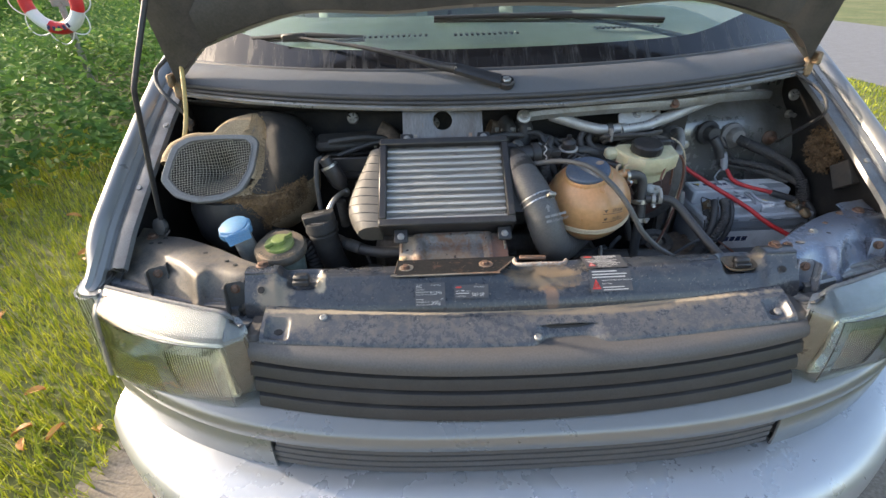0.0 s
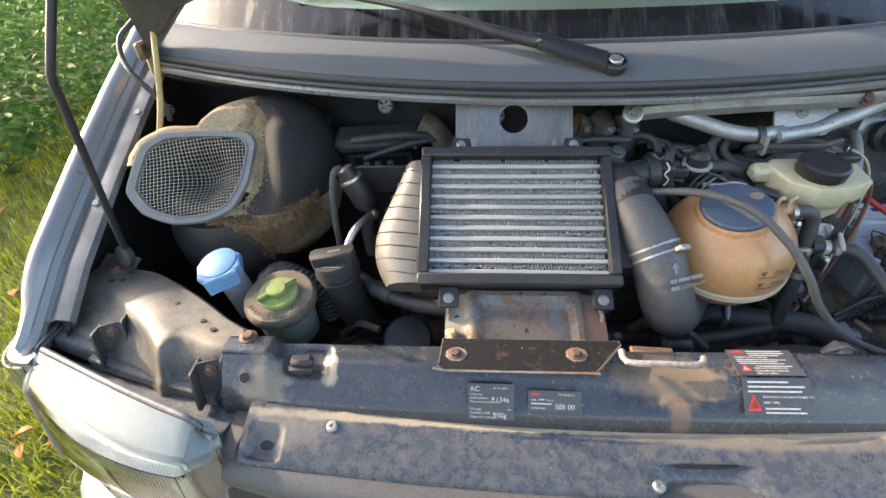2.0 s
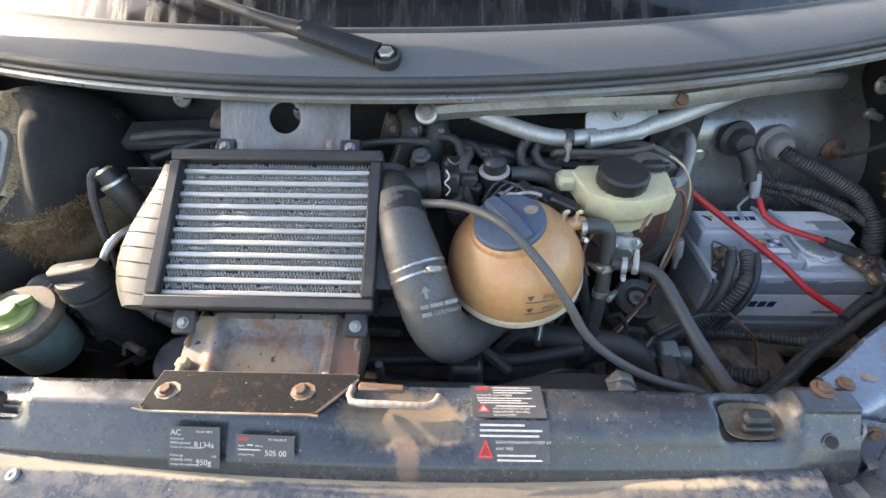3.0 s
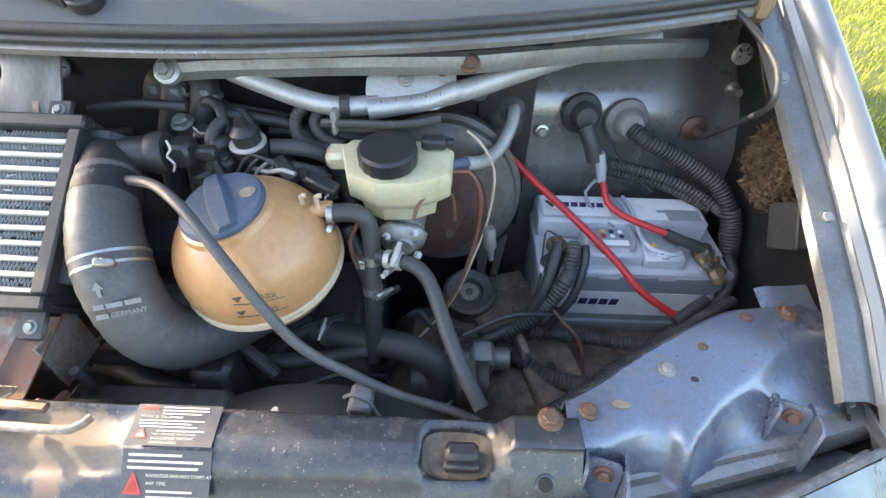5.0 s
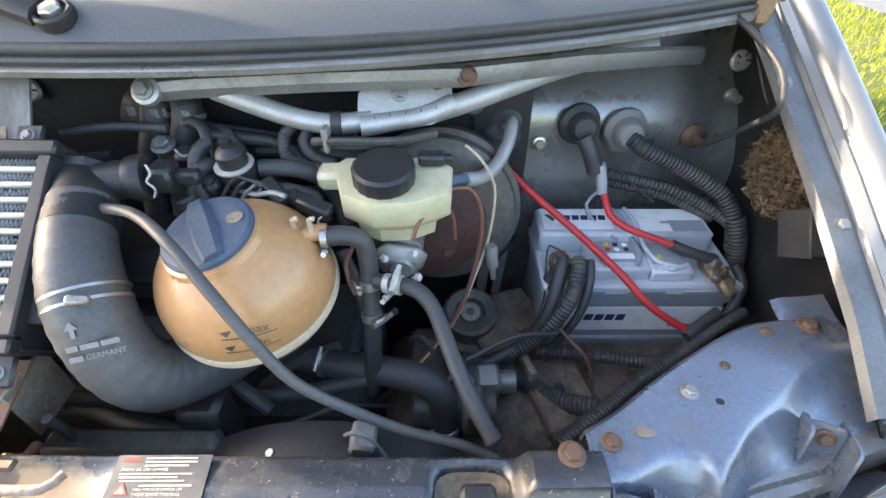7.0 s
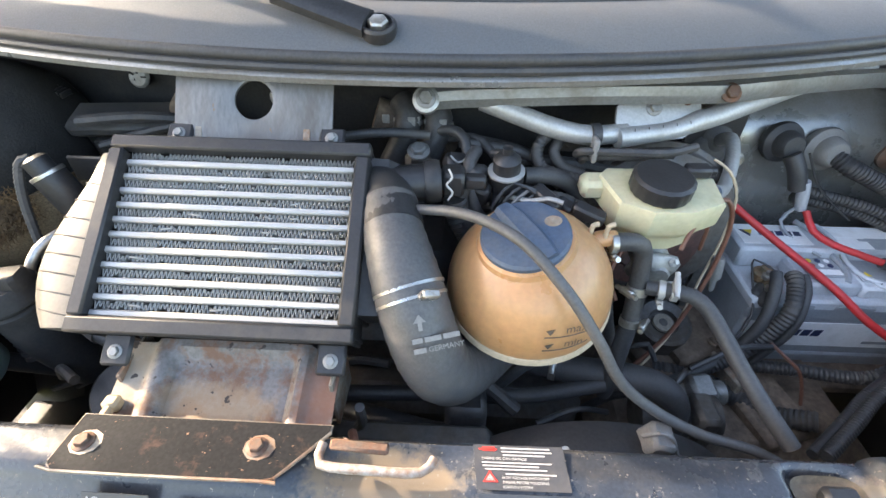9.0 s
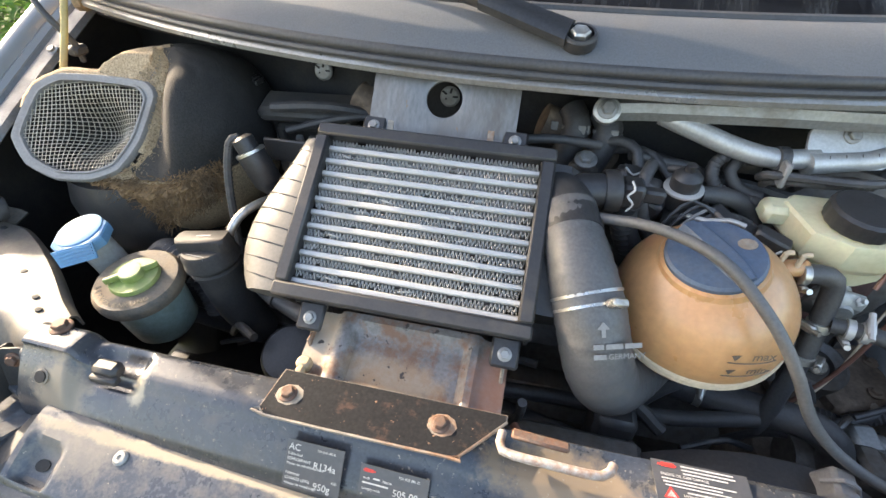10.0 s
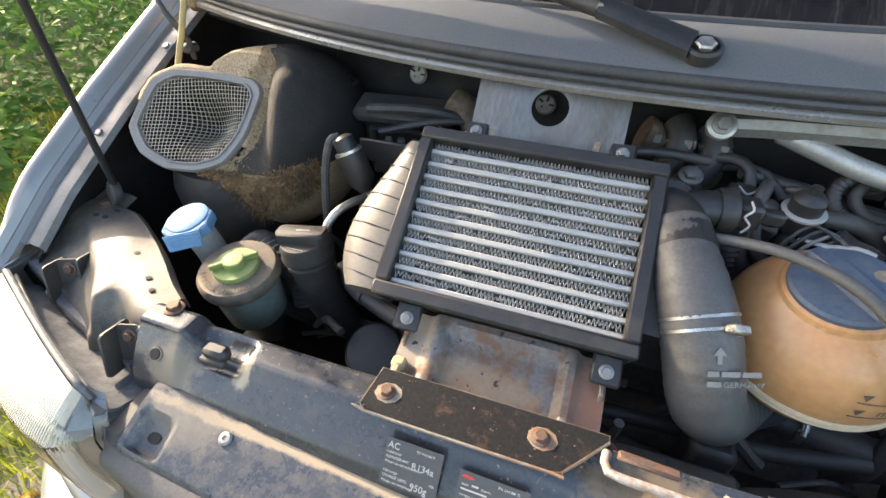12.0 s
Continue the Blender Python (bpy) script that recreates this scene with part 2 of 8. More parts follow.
WASHER_NECK = mat("milky_filler_neck", (0.34, 0.35, 0.33), 0.4, 0.0, 0.1, 200, bump=0.03, dirt=(0.25, 0.22, 0.18), dirt_scale=20, dirt_amt=0.6)
GREEN_CAP = mat("green_plastic", (0.20, 0.26, 0.07), 0.45, 0.0, 0.15, 200, bump=0.05, dirt=(0.22, 0.19, 0.12), dirt_scale=30, dirt_at=0.56, dirt_amt=0.6)
PS_BODY = mat("pale_green_reservoir", (0.20, 0.27, 0.25), 0.35, 0.0, 0.12, 200, bump=0.03, dirt=(0.10, 0.11, 0.09), dirt_scale=20, dirt_amt=0.6)
PS_LID = mat("dusty_black_lid", (0.085, 0.075, 0.062), 0.62, 0.0, 0.3, 300, bump=0.2, dirt=(0.25, 0.18, 0.11), dirt_scale=34, dirt_at=0.52, dirt_amt=0.5,
             patches=(((-0.030, -0.035, 0.09), (0.030, 0.040, 0.02), (0.36, 0.25, 0.155), 0.9),))
PEG = mat("pale_tan_plastic", (0.50, 0.38, 0.22), 0.5, 0.0, 0.15, 200, bump=0.1, dirt=(0.28, 0.17, 0.09), dirt_scale=60, dirt_amt=0.5)
PLATE_RUST = mat("rust_stained_plate", (0.175, 0.160, 0.150), 0.42, 0.3, 0.25, 200, bump=0.25, bump_scale=140, dirt=(0.20, 0.105, 0.06), dirt_scale=30, dirt_at=0.53, dirt_soft=0.06, dirt_amt=0.8, spots=(0.06, 0.048, 0.042), spot_scale=48, spot_at=0.63,
                 # first patch paints sunlight on the pan; then red rust, then the pale tab
                 patches=(((-0.01, 0.015, 0.0), (0.075, 0.030, 0.03), (0.36, 0.27, 0.18), 0.6), ((0.103, 0.030, 0.01), (0.026, 0.050, 0.04), (0.25, 0.125, 0.085), 0.75), ((-0.092, 0.045, 0.02), (0.026, 0.050, 0.03), (0.42, 0.35, 0.27), 0.7)))
# The van's silver, darkened to paint in the gutter's shade
GUTTER_SHADED = mat("shaded_silver_paint", (0.155, 0.160, 0.162), 0.36, 0.45, 0.15, 300, bump=0.06, lumps=0.08, dirt=(0.10, 0.085, 0.07), dirt_scale=14, dirt_at=0.58, dirt_amt=0.5, spots=(0.08, 0.065, 0.05), spot_scale=60, spot_at=0.73)
CREAM = mat("yellowed_reservoir_plastic", (0.55, 0.51, 0.34), 0.38, 0.0, 0.08, 120, bump=0.03, sss=0.1, dirt=(0.32, 0.28, 0.15), dirt_scale=14, dirt_at=0.60, dirt_amt=0.5)
BATT = mat("grey_battery_case", (0.30, 0.325, 0.355), 0.40, 0.0, 0.08, 300, bump=0.05, bump_scale=600, dirt=(0.20, 0.19, 0.175), dirt_scale=12, dirt_at=0.62, dirt_amt=0.5)
BATT_LIGHT = mat("light_grey_battery_lid", (0.50, 0.53, 0.57), 0.38, 0.0, 0.08, 300, bump=0.05, bump_scale=600, dirt=(0.24, 0.22, 0.20), dirt_scale=12, dirt_at=0.64, dirt_amt=0.5)
LABEL_WHITE = mat("white_label", (0.84, 0.85, 0.86), 0.35, 0.0, 0.05, 200, bump=0.02, dirt=(0.45, 0.42, 0.38), dirt_scale=25, dirt_at=0.66, dirt_amt=0.6)
NAVY = mat("navy_print", (0.02, 0.03, 0.09), 0.4, bump=0)
YELLOW = mat("yellow_print", (0.75, 0.55, 0.05), 0.4, bump=0)
RED_PRINT = mat("red_print", (0.55, 0.05, 0.04), 0.4, bump=0)
WHITE_PRINT = mat("white_print", (0.52, 0.50, 0.47), 0.5, bump=0)
LABEL_BLACK = mat("black_label", (0.060, 0.061, 0.066), 0.34, 0.0, 0.1, 200, bump=0.02, dirt=(0.14, 0.12, 0.10), dirt_scale=30, dirt_at=0.6, dirt_amt=0.4)
RED_WIRE = mat("red_cable", (0.55, 0.025, 0.030), 0.36, 0.0, 0.1, 200, bump=0.02, dirt=(0.25, 0.05, 0.04), dirt_scale=30, dirt_amt=0.4)
BROWN_WIRE = mat("brown_wire", (0.17, 0.075, 0.05), 0.4, bump=0.02)
YELLOW_HOSE = mat("yellowed_washer_hose", (0.48, 0.35, 0.11), 0.4, 0.0, 0.1, 200, bump=0.02, dirt=(0.22, 0.19, 0.14), dirt_scale=12, dirt_at=0.5, dirt_amt=0.6)
TAPE = mat("grey_insulating_tape", (0.38, 0.39, 0.41), 0.45, 0.0, 0.1, 200, bump=0.2, bump_scale=120)
COPPER = mat("corroded_copper", (0.30, 0.20, 0.12), 0.55, 0.6, 0.3, 300, bump=0.3, dirt=(0.16, 0.22, 0.17), dirt_scale=50, dirt_at=0.58, dirt_amt=0.6)
BOOSTER = mat("rusty_servo_face", (0.10, 0.045, 0.036), 0.55, 0.2, 0.3, 200, bump=0.2, dirt=(0.035, 0.03, 0.03), dirt_scale=16, dirt_at=0.55, dirt_amt=0.8)
NEST = mat("dry_leaf_nest", (0.19, 0.125, 0.072), 0.95, 0.0, 0.5, 90, bump=0.6, bump_scale=120)
ENGINE = mat("oily_dark_metal", (0.105, 0.10, 0.095), 0.5, 0.4, 0.3, 120, bump=0.2, bump_scale=90, dirt=(0.12, 0.085, 0.055), dirt_scale=14, dirt_at=0.56, dirt_amt=0.6)
ENGINE_BROWN = mat("muddy_cast_metal", (0.21, 0.155, 0.115), 0.7, 0.2, 0.3, 120, bump=0.4, bump_scale=80, dirt=(0.05, 0.04, 0.032), dirt_scale=16, dirt_at=0.52, dirt_amt=0.8)
HOUSING = mat("dusty_lamp_housing", (0.105, 0.110, 0.118), 0.55, 0.0, 0.2, 200, bump=0.2, bump_scale=120, spec=0.4, dirt=(0.25, 0.25, 0.245), dirt_scale=60, dirt_at=0.58, dirt_amt=0.6)
REFLECT = mat("headlight_reflector", (0.52, 0.54, 0.47), 0.30, 0.80, 0.15, 60, bump=0.05, bump_scale=40, dirt=(0.32, 0.33, 0.29), dirt_scale=14, dirt_at=0.55, dirt_amt=0.6)
# Grey chosen to imitate bright sky reflected by the lens
BEZEL = mat("sky_grey_bezel", (0.24, 0.25, 0.245), 0.32, 0.55, 0.12, 120, bump=0.05, dirt=(0.15, 0.15, 0.13), dirt_scale=16, dirt_at=0.55, dirt_amt=0.5)
DASH = mat("grey_dashboard", (0.17, 0.20, 0.185), 0.6, 0.0, 0.1, 300, bump=0.1)
ASPHALT = mat("asphalt", (0.13, 0.135, 0.145), 0.85, 0.0, 0.25, 60, bump=0.5, bump_scale=150)
GRAVEL = mat("worn_gritty_asphalt", (0.20, 0.175, 0.145), 0.92, 0.0, 0.45, 90, bump=0.9, bump_scale=160, dirt=(0.27, 0.22, 0.15), dirt_scale=1.2, dirt_amt=0.6)
SOIL = mat("grassy_soil", (0.075, 0.10, 0.022), 0.95, 0.0, 0.5, 14, bump=0.6, bump_scale=40, dirt=(0.17, 0.15, 0.06), dirt_scale=0.8, dirt_at=0.55, dirt_amt=0.55)
BAND = mat("black_glass_border", (0.012, 0.012, 0.014), 0.10, 0.0, 0.3, 300, bump=0.0, dirt=(0.06, 0.058, 0.052), dirt_scale=40, dirt_at=0.60, dirt_amt=0.5, stretch=(1.0, 0.12, 0.12))
RING_RED = mat("red_lifebuoy", (0.60, 0.02, 0.025), 0.4, bump=0.03)
RING_WHITE = mat("white_lifebuoy", (0.78, 0.76, 0.74), 0.4, bump=0.03)


def leafy(name, a, c, rough=0.55, trans=0.3):
    """Foliage: a random shade per leaf, some light let through."""
    m = bpy.data.materials.new(name)
    m.use_nodes = True
    nt = m.node_tree
    b = nt.nodes["Principled BSDF"]
    g = nt.nodes.new("ShaderNodeNewGeometry")
    mx = nt.nodes.new("ShaderNodeMix")
    mx.data_type = "RGBA"
    mx.inputs[6].default_value, mx.inputs[7].default_value = (*a, 1), (*c, 1)
    nt.links.new(g.outputs["Random Per Island"], mx.inputs["Factor"])
    nt.links.new(mx.outputs[2], b.inputs["Base Color"])
    b.inputs["Roughness"].default_value = rough
    tr = nt.nodes.new("ShaderNodeBsdfTranslucent")
    nt.links.new(mx.outputs[2], tr.inputs["Color"])
    ms = nt.nodes.new("ShaderNodeMixShader")
    ms.inputs[0].default_value = trans
    nt.links.new(b.outputs[0], ms.inputs[1])
    nt.links.new(tr.outputs[0], ms.inputs[2])
    nt.links.new(ms.outputs[0], nt.nodes["Material Output"].inputs[0])
    return m


GRASS = leafy("grass_blades", (0.14, 0.21, 0.010), (0.46, 0.46, 0.04))
NETTLE = leafy("nettle_leaves", (0.055, 0.14, 0.022), (0.16, 0.28, 0.05), 0.75, 0.4)
BRIGHT_LEAF = leafy("sunny_leaves", (0.16, 0.26, 0.03), (0.34, 0.40, 0.08))
FALLEN = leafy("fallen_leaves", (0.45, 0.17, 0.03), (0.55, 0.30, 0.10), 0.6, 0.1)


def glassy(name, col, rough, ior=1.45, clear=1.0):
    m = bpy.data.materials.new(name)
    m.use_nodes = True
    b = m.node_tree.nodes["Principled BSDF"]
    b.inputs["Base Color"].default_value = (*col, 1)
    b.inputs["Roughness"].default_value = rough
    b.inputs["Transmission Weight"].default_value = clear
    b.inputs["IOR"].default_value = ior
    return m


GLASS = glassy("windscreen_glass", (0.80, 0.92, 0.86), 0.02)
LENS = glassy("hazed_headlight_glass", (0.90, 0.93, 0.90), 0.02, 1.6)


# ---- geometry helpers ----
def V(*a):
    return Vector(a)


def smooth_path(pts, step=0.012):
    """Catmull-Rom through the points, resampled."""
    p = [Vector(q) for q in pts]
    if len(p) < 3:
        n = max(2, int((p[1] - p[0]).length / step))
        return [p[0].lerp(p[1], i / n) for i in range(n + 1)]
    e = [2 * p[0] - p[1], *p, 2 * p[-1] - p[-2]]
    out = []
    for i in range(1, len(e) - 2):
        a, b, c, d = e[i - 1:i + 3]
        n = max(2, int((c - b).length / step))
        for k in range(n):
            t = k / n
            out.append(0.5 * (2 * b + (c - a) * t + (2 * a - 5 * b + 4 * c - d) * t * t + (3 * b - a - 3 * c + d) * t ** 3))
    out.append(p[-1])
    return out


class G:
    """Collects vertices and faces in world metres."""

    def __init__(self):
        self.v, self.f = [], []

    def rows(self, rows, loop_v=False, loop_u=False, cap=False):
        o, n = len(self.v), len(rows[0])
        for r in rows:
            self.v += [Vector(p) for p in r]
        m = len(rows)
        for i in range(m if loop_u else m - 1):
            a, b = o + i * n, o + ((i + 1) % m) * n
            for j in range(n if loop_v else n - 1):
                k = (j + 1) % n
                self.f.append((a + j, a + k, b + k, b + j))
        if cap:
            self.f.append(tuple(range(o, o + n))[::-1])
            self.f.append(tuple(range(o + (m - 1) * n, o + m * n)))
        return self

    def tube(self, pts, r, n=10, step=0.012, raw=False):
        p = [Vector(q) for q in pts] if raw else smooth_path(pts, step)
        up = None
        rows = []
        for i, c in enumerate(p):
            t = (p[min(i + 1, len(p) - 1)] - p[max(i - 1, 0)]).normalized()
            if up is None:
                up = t.orthogonal().normalized()
            up = (up - t * up.dot(t)).normalized()
            side = t.cross(up)
            rr = r(i / max(1, len(p) - 1)) if callable(r) else r
            rows.append([c + rr * (math.cos(a) * up + math.sin(a) * side) for a in (2 * math.pi * k / n for k in range(n))])
        return self.rows(rows, loop_v=True, cap=True)

    def ribbed(self, pts, r, n=10, pitch=0.006):
        p = smooth_path(pts, pitch / 2)
        count = len(p) - 1
        return self.tube(p, lambda u: r * (1.0 if round(u * count) % 2 else 0.86), n, raw=True)

    def lathe(self, base, axis, prof, n=24, sx=1.0):
        z = Vector(axis).normalized()
        x = z.orthogonal().normalized()
        if abs(z.z) > 0.5:
            x = (V(1, 0, 0) - z * z.x).normalized()
        y = z.cross(x)
        b = Vector(base)
        rows = [[b + z * h + r * (sx * math.cos(a) * x + math.sin(a) * y) for a in (2 * math.pi * k / n for k in range(n))] for r, h in prof]
        return self.rows(rows, loop_v=True, cap=True)

    def box(self, c, s, b=0.003, m=None):
        """A box with chamfered edges; m turns it."""
        m = m or Matrix()
        h = Vector(s) / 2
        b = min(b, min(h) * 0.9)
        o, idx = len(self.v), {}
        for sx in (-1, 1):
            for sy in (-1, 1):
                for sz in (-1, 1):
                    for ax in range(3):
                        q = V(sx * h.x, sy * h.y, sz * h.z)
                        for k in range(3):
                            if k != ax:
                                q[k] -= b * (sx, sy, sz)[k]
                        idx[sx, sy, sz, ax] = len(self.v)
                        self.v.append(Vector(c) + m.to_3x3() @ q)
        for ax in range(3):
            p, q = (ax + 1) % 3, (ax + 2) % 3
            for s0 in (-1, 1):
                def key(sp, sq, a):
                    k = [0, 0, 0]
                    k[ax], k[p], k[q] = s0, sp, sq
                    return idx[(*k, a)]
                self.f.append((key(-1, -1, ax), key(1, -1, ax), key(1, 1, ax), key(-1, 1, ax)))
            for sp in (-1, 1):
                for sq in (-1, 1):
                    def key2(s0, a):
                        k = [0, 0, 0]
                        k[ax], k[p], k[q] = s0, sp, sq
                        return idx[(*k, a)]
                    self.f.append((key2(-1, p), key2(1, p), key2(1, q), key2(-1, q)))
        for sx in (-1, 1):
            for sy in (-1, 1):
                for sz in (-1, 1):
                    self.f.append(tuple(idx[sx, sy, sz, a] for a in range(3)))
        return self

    def prism(self, poly, vec):
        """A flat outline pushed along vec."""
        p = [Vector(q) for q in poly]
        return self.rows([p, [q + Vector(vec) for q in p]], loop_v=True, cap=True)

    def sheet(self, rows, thick):
        """A surface with thickness, pushed along its own normals."""
        rows = [[Vector(q) for q in r] for r in rows]
        m, n = len(rows), len(rows[0])
        back = []
        for i in range(m):
            line = []
            for j in range(n):
                du = rows[min(i + 1, m - 1)][j] - rows[max(i - 1, 0)][j]
                dv = rows[i][min(j + 1, n - 1)] - rows[i][max(j - 1, 0)]
                line.append(rows[i][j] - thick * du.cross(dv).normalized())
            back.append(line)
        o = len(self.v)
        self.rows(rows)
        self.rows(back)
        a, b = (lambda i, j: o + i * n + j), (lambda i, j: o + m * n + i * n + j)
        for i in range(m - 1):
            for j in (0, n - 1):
                self.f.append((a(i, j), a(i + 1, j), b(i + 1, j), b(i, j)))
        for j in range(n - 1):
            for i in (0, m - 1):
                self.f.append((a(i, j), a(i, j + 1), b(i, j + 1), b(i, j)))
        return self

    def ball(self, c, r, nu=24, nv=14, scale=(1, 1, 1), m=None):
        m = (m or Matrix()).to_3x3()
        rows = []
        for i in range(nv + 1):
            a = math.pi * (0.001 + 0.998 * i / nv)
            rows.append([Vector(c) + m @ V(r * scale[0] * math.sin(a) * math.cos(t), r * scale[1] * math.sin(a) * math.sin(t), r * scale[2] * math.cos(a)) for t in (2 * math.pi * k / nu for k in range(nu))])
        return self.rows(rows, loop_v=True, cap=True)

    def mesh(self, name, material, origin=(0, 0, 0), sharp=38, fix=True):
        me = bpy.data.meshes.new(name)
        o = Vector(origin)
        me.from_pydata([tuple(p - o) for p in self.v], [], self.f)
        if fix:
            bm = bmesh.new()
            bm.from_mesh(me)
            bmesh.ops.recalc_face_normals(bm, faces=bm.faces)
            bm.to_mesh(me)
            bm.free()
        me.materials.append(material)
        me.shade_smooth()
        me.set_sharp_from_angle(angle=radians(sharp))
        return me


ORIGIN = {}


def thing(name, at, label, category, group="", kind=""):
    ob = new(name)
    ob.empty_display_size = 0.05
    ob.location = at
    ORIGIN[ob] = Vector(at)
    return tagged(ob, label, category, group, kind)


def part(name, g, material, parent, label="", sharp=38):
    o = ORIGIN[parent]
    ob = new(name, g.mesh(name, material, o, sharp))
    ob.parent = parent
    ORIGIN[ob] = o
    return tagged(ob, label) if label else ob


def single(name, g, material, label, category, group="", kind="", sharp=38):
    """A thing of one mesh, its origin at its lowest middle point."""
    lo = min(p.z for p in g.v)
    o = V(sum(p.x for p in g.v) / len(g.v), sum(p.y for p in g.v) / len(g.v), lo)
    ob = new(name, g.mesh(name, material, o, sharp))
    ob.location = o
    ORIGIN[ob] = o
    return tagged(ob, label, category, group, kind)


BOLTS = {}


def bolt(parent, at, normal=(0, 0, 1), r=0.008, material=None, washer=True, name="bolt"):
    """A hexagon bolt head on a washer; alike heads share one mesh."""
    material = material or ZINC
    key = (round(r, 4), material.name, washer)
    if key not in BOLTS:
        g = G()
        if washer:
            g.lathe((0, 0, 0), (0, 0, 1), [(r * 1.45, -0.001), (r * 1.45, r * 0.12), (r * 1.3, r * 0.22)], 18)
        g.lathe((0, 0, 0), (0, 0, 1), [(r, 0.0), (r, r * 0.72), (r * 0.86, r * 0.86)], 6)
        BOLTS[key] = g.mesh("bolt", material)
    ob = new(name, BOLTS[key])
    ob.parent = parent
    ob.matrix_basis = Matrix.Translation(Vector(at) - ORIGIN[parent]) @ Vector(normal).to_track_quat("Z", "Y").to_matrix().to_4x4()
    return ob


def bowed(x, c, depth, half, power=3.0):
    return c + depth * (abs(x) / half) ** power


def lerp(a, b, t):
    return a + (b - a) * t


def steps(a, b, n):
    return [a + (b - a) * i / n for i in range(n + 1)]


def bump01(t):
    t = max(0.0, min(1.0, t))
    return t * t * (3 - 2 * t)

# ---- ground ----
g = G().rows([[V(x, y, 0) for x in (-400, -60, -12, 0, 12, 60, 400)] for y in (-400, -60, -12, 0, 12, 60, 400)])
single("ground", g, SOIL, "grassy ground with worn earth around the parked van", "ground", kind="structure")
g = G().rows([[V(x + 0.12 * math.sin(3 * y + x), y, 0.006) for x in (-1.45, 1.9)] for y in steps(-30, 30, 120)])
single("pavement", g, GRAVEL, "gritty worn asphalt track under the van", "pavement", kind="structure")
g = G().rows([[V(x, y, 0.006) for x in (5.75, 10.7)] for y in steps(-120, 160, 40)])
single("road", g, ASPHALT, "smooth grey asphalt road behind the grass verge", "road", kind="structure")

# ---- the van's body ----
van = thing("van", (0, 1.2, 0), "silver-grey van with its bonnet open, parked on gritty asphalt", "van")
WING_Z = [(0.30, 0.915), (0.36, 0.96), (0.46, 1.032), (0.60, 1.112), (0.76, 1.196), (0.90, 1.268), (1.05, 1.33)]


def wing_z(y):
    for (a, za), (b, zb) in zip(WING_Z, WING_Z[1:]):
        if y <= b:
            break
    return za + (zb - za) * (y - a) / (b - a)


for s in (-1, 1):
    gutter, skin = [], []
    for y in steps(0.386, 1.05, 36):
        z, k = wing_z(y), 0.02 * max(0, y - 0.75)
        sec = [(0.819, -0.018), (0.814, -0.014), (0.816, -0.008), (0.836, -0.006), (0.844, -0.010), (0.850, -0.013), (0.8555, -0.006)]
        gutter.append([V(s * (x - k), y, z + dz) for x, dz in sec])
    for y in steps(0.334, 0.486, 9) + steps(0.490, 1.05, 30):
        z, k = wing_z(y), 0.02 * max(0, y - 0.75)
        rise = 0.015 + 0.004 * math.exp(-((y - 0.334) / 0.05) ** 2)
        draw = 0.012 * math.exp(-((y - 0.334) / 0.06) ** 2)
        sec = [(0.8545, -0.012), (0.856, -0.004), (0.862, -0.003), (0.868, -0.010), (0.874, -0.001), (0.882, 0.003), (0.890, 0.003), (0.898, -0.003), (0.904, -0.014), (0.912, -0.05), (0.919, -0.12), (0.922, -0.3), (0.915, -0.55)]
        low_edge = 0.30 if y > 0.488 else 0.951
        line = []
        for x, dz in sec:
            h = z + dz + rise * bump01((x - 0.855) / 0.02)
            sweep = 0.040 * bump01((x - 0.862) / 0.045) * math.exp(-((y - 0.334) / 0.06) ** 2)
            line.append(V(s * ((x if h > low_edge else min(x, 0.908)) - k - draw * bump01((x - 0.87) / 0.03)), y + sweep, max(h, low_edge)))
        skin.append(line)
    part("front_wing", G().sheet(skin, 0.003 * s), PAINT, van)
    part("wing_gutter", G().sheet(gutter, 0.003 * s), GUTTER_SHADED, van, "painted rain gutter along the wing")
    for p in ((0.836, 0.402, 0.974), (0.832, 0.552, 1.083), (0.822, 0.722, 1.176)):
        bolt(van, (s * p[0], p[1], p[2] - 0.004), (0, -0.55, 0.83), 0.0065, PAINT_IN)
    # inner wing under the gutter
    rows = [[V(s * x, y, z) for x, z in ((0.823, wing_z(y) - 0.016), (0.868, wing_z(y) - 0.09), (0.890, 0.93), (0.88, 0.75), (0.86, 0.45))] for y in steps(0.38, 1.0, 10)]
    part("inner_wing", G().sheet(rows, 0.003), CAP_BLACK, van)

# cowl, seal and lip: station curves across the van
def lip_y(x):
    return 0.632 + 0.158 * (abs(x) / 0.8) ** 2.1


def lip_z(x):
    return 1.208 + 0.022 * (abs(x) / 0.8) ** 2


def glass_y(x):
    return 0.715 + 0.19 * (abs(x) / 0.8) ** 2.2


XS = steps(-0.80, 0.80, 48)
rows = []
for x in XS:
    y, z, yg = lip_y(x), lip_z(x) + 0.036, glass_y(x)
    zg = 1.276 + 0.012 * (abs(x) / 0.8) ** 2
    rows.append([V(x, y + 0.005, z - 0.006), V(x, y + 0.012, z)] + [V(x, lerp(y + 0.012, yg, t), lerp(z, zg, t) + 0.008 * math.sin(math.pi * t)) for t in steps(0.1, 1, 8)])
part("cowl_panel", G().sheet(rows, -0.004), COWL, van, "smooth grey plastic cowl panel below the windscreen")
part("bonnet_seal", G().tube([(x, lip_y(x) + 0.004, lip_z(x) + 0.026) for x in XS], 0.0075, 10), RUBBER, van, "dusty black rubber bonnet seal")
part("bonnet_seal", G().tube([(x, lip_y(x) - 0.001, lip_z(x) + 0.0155) for x in XS], 0.005, 8), RUBBER, van, "dusty black rubber bonnet seal")
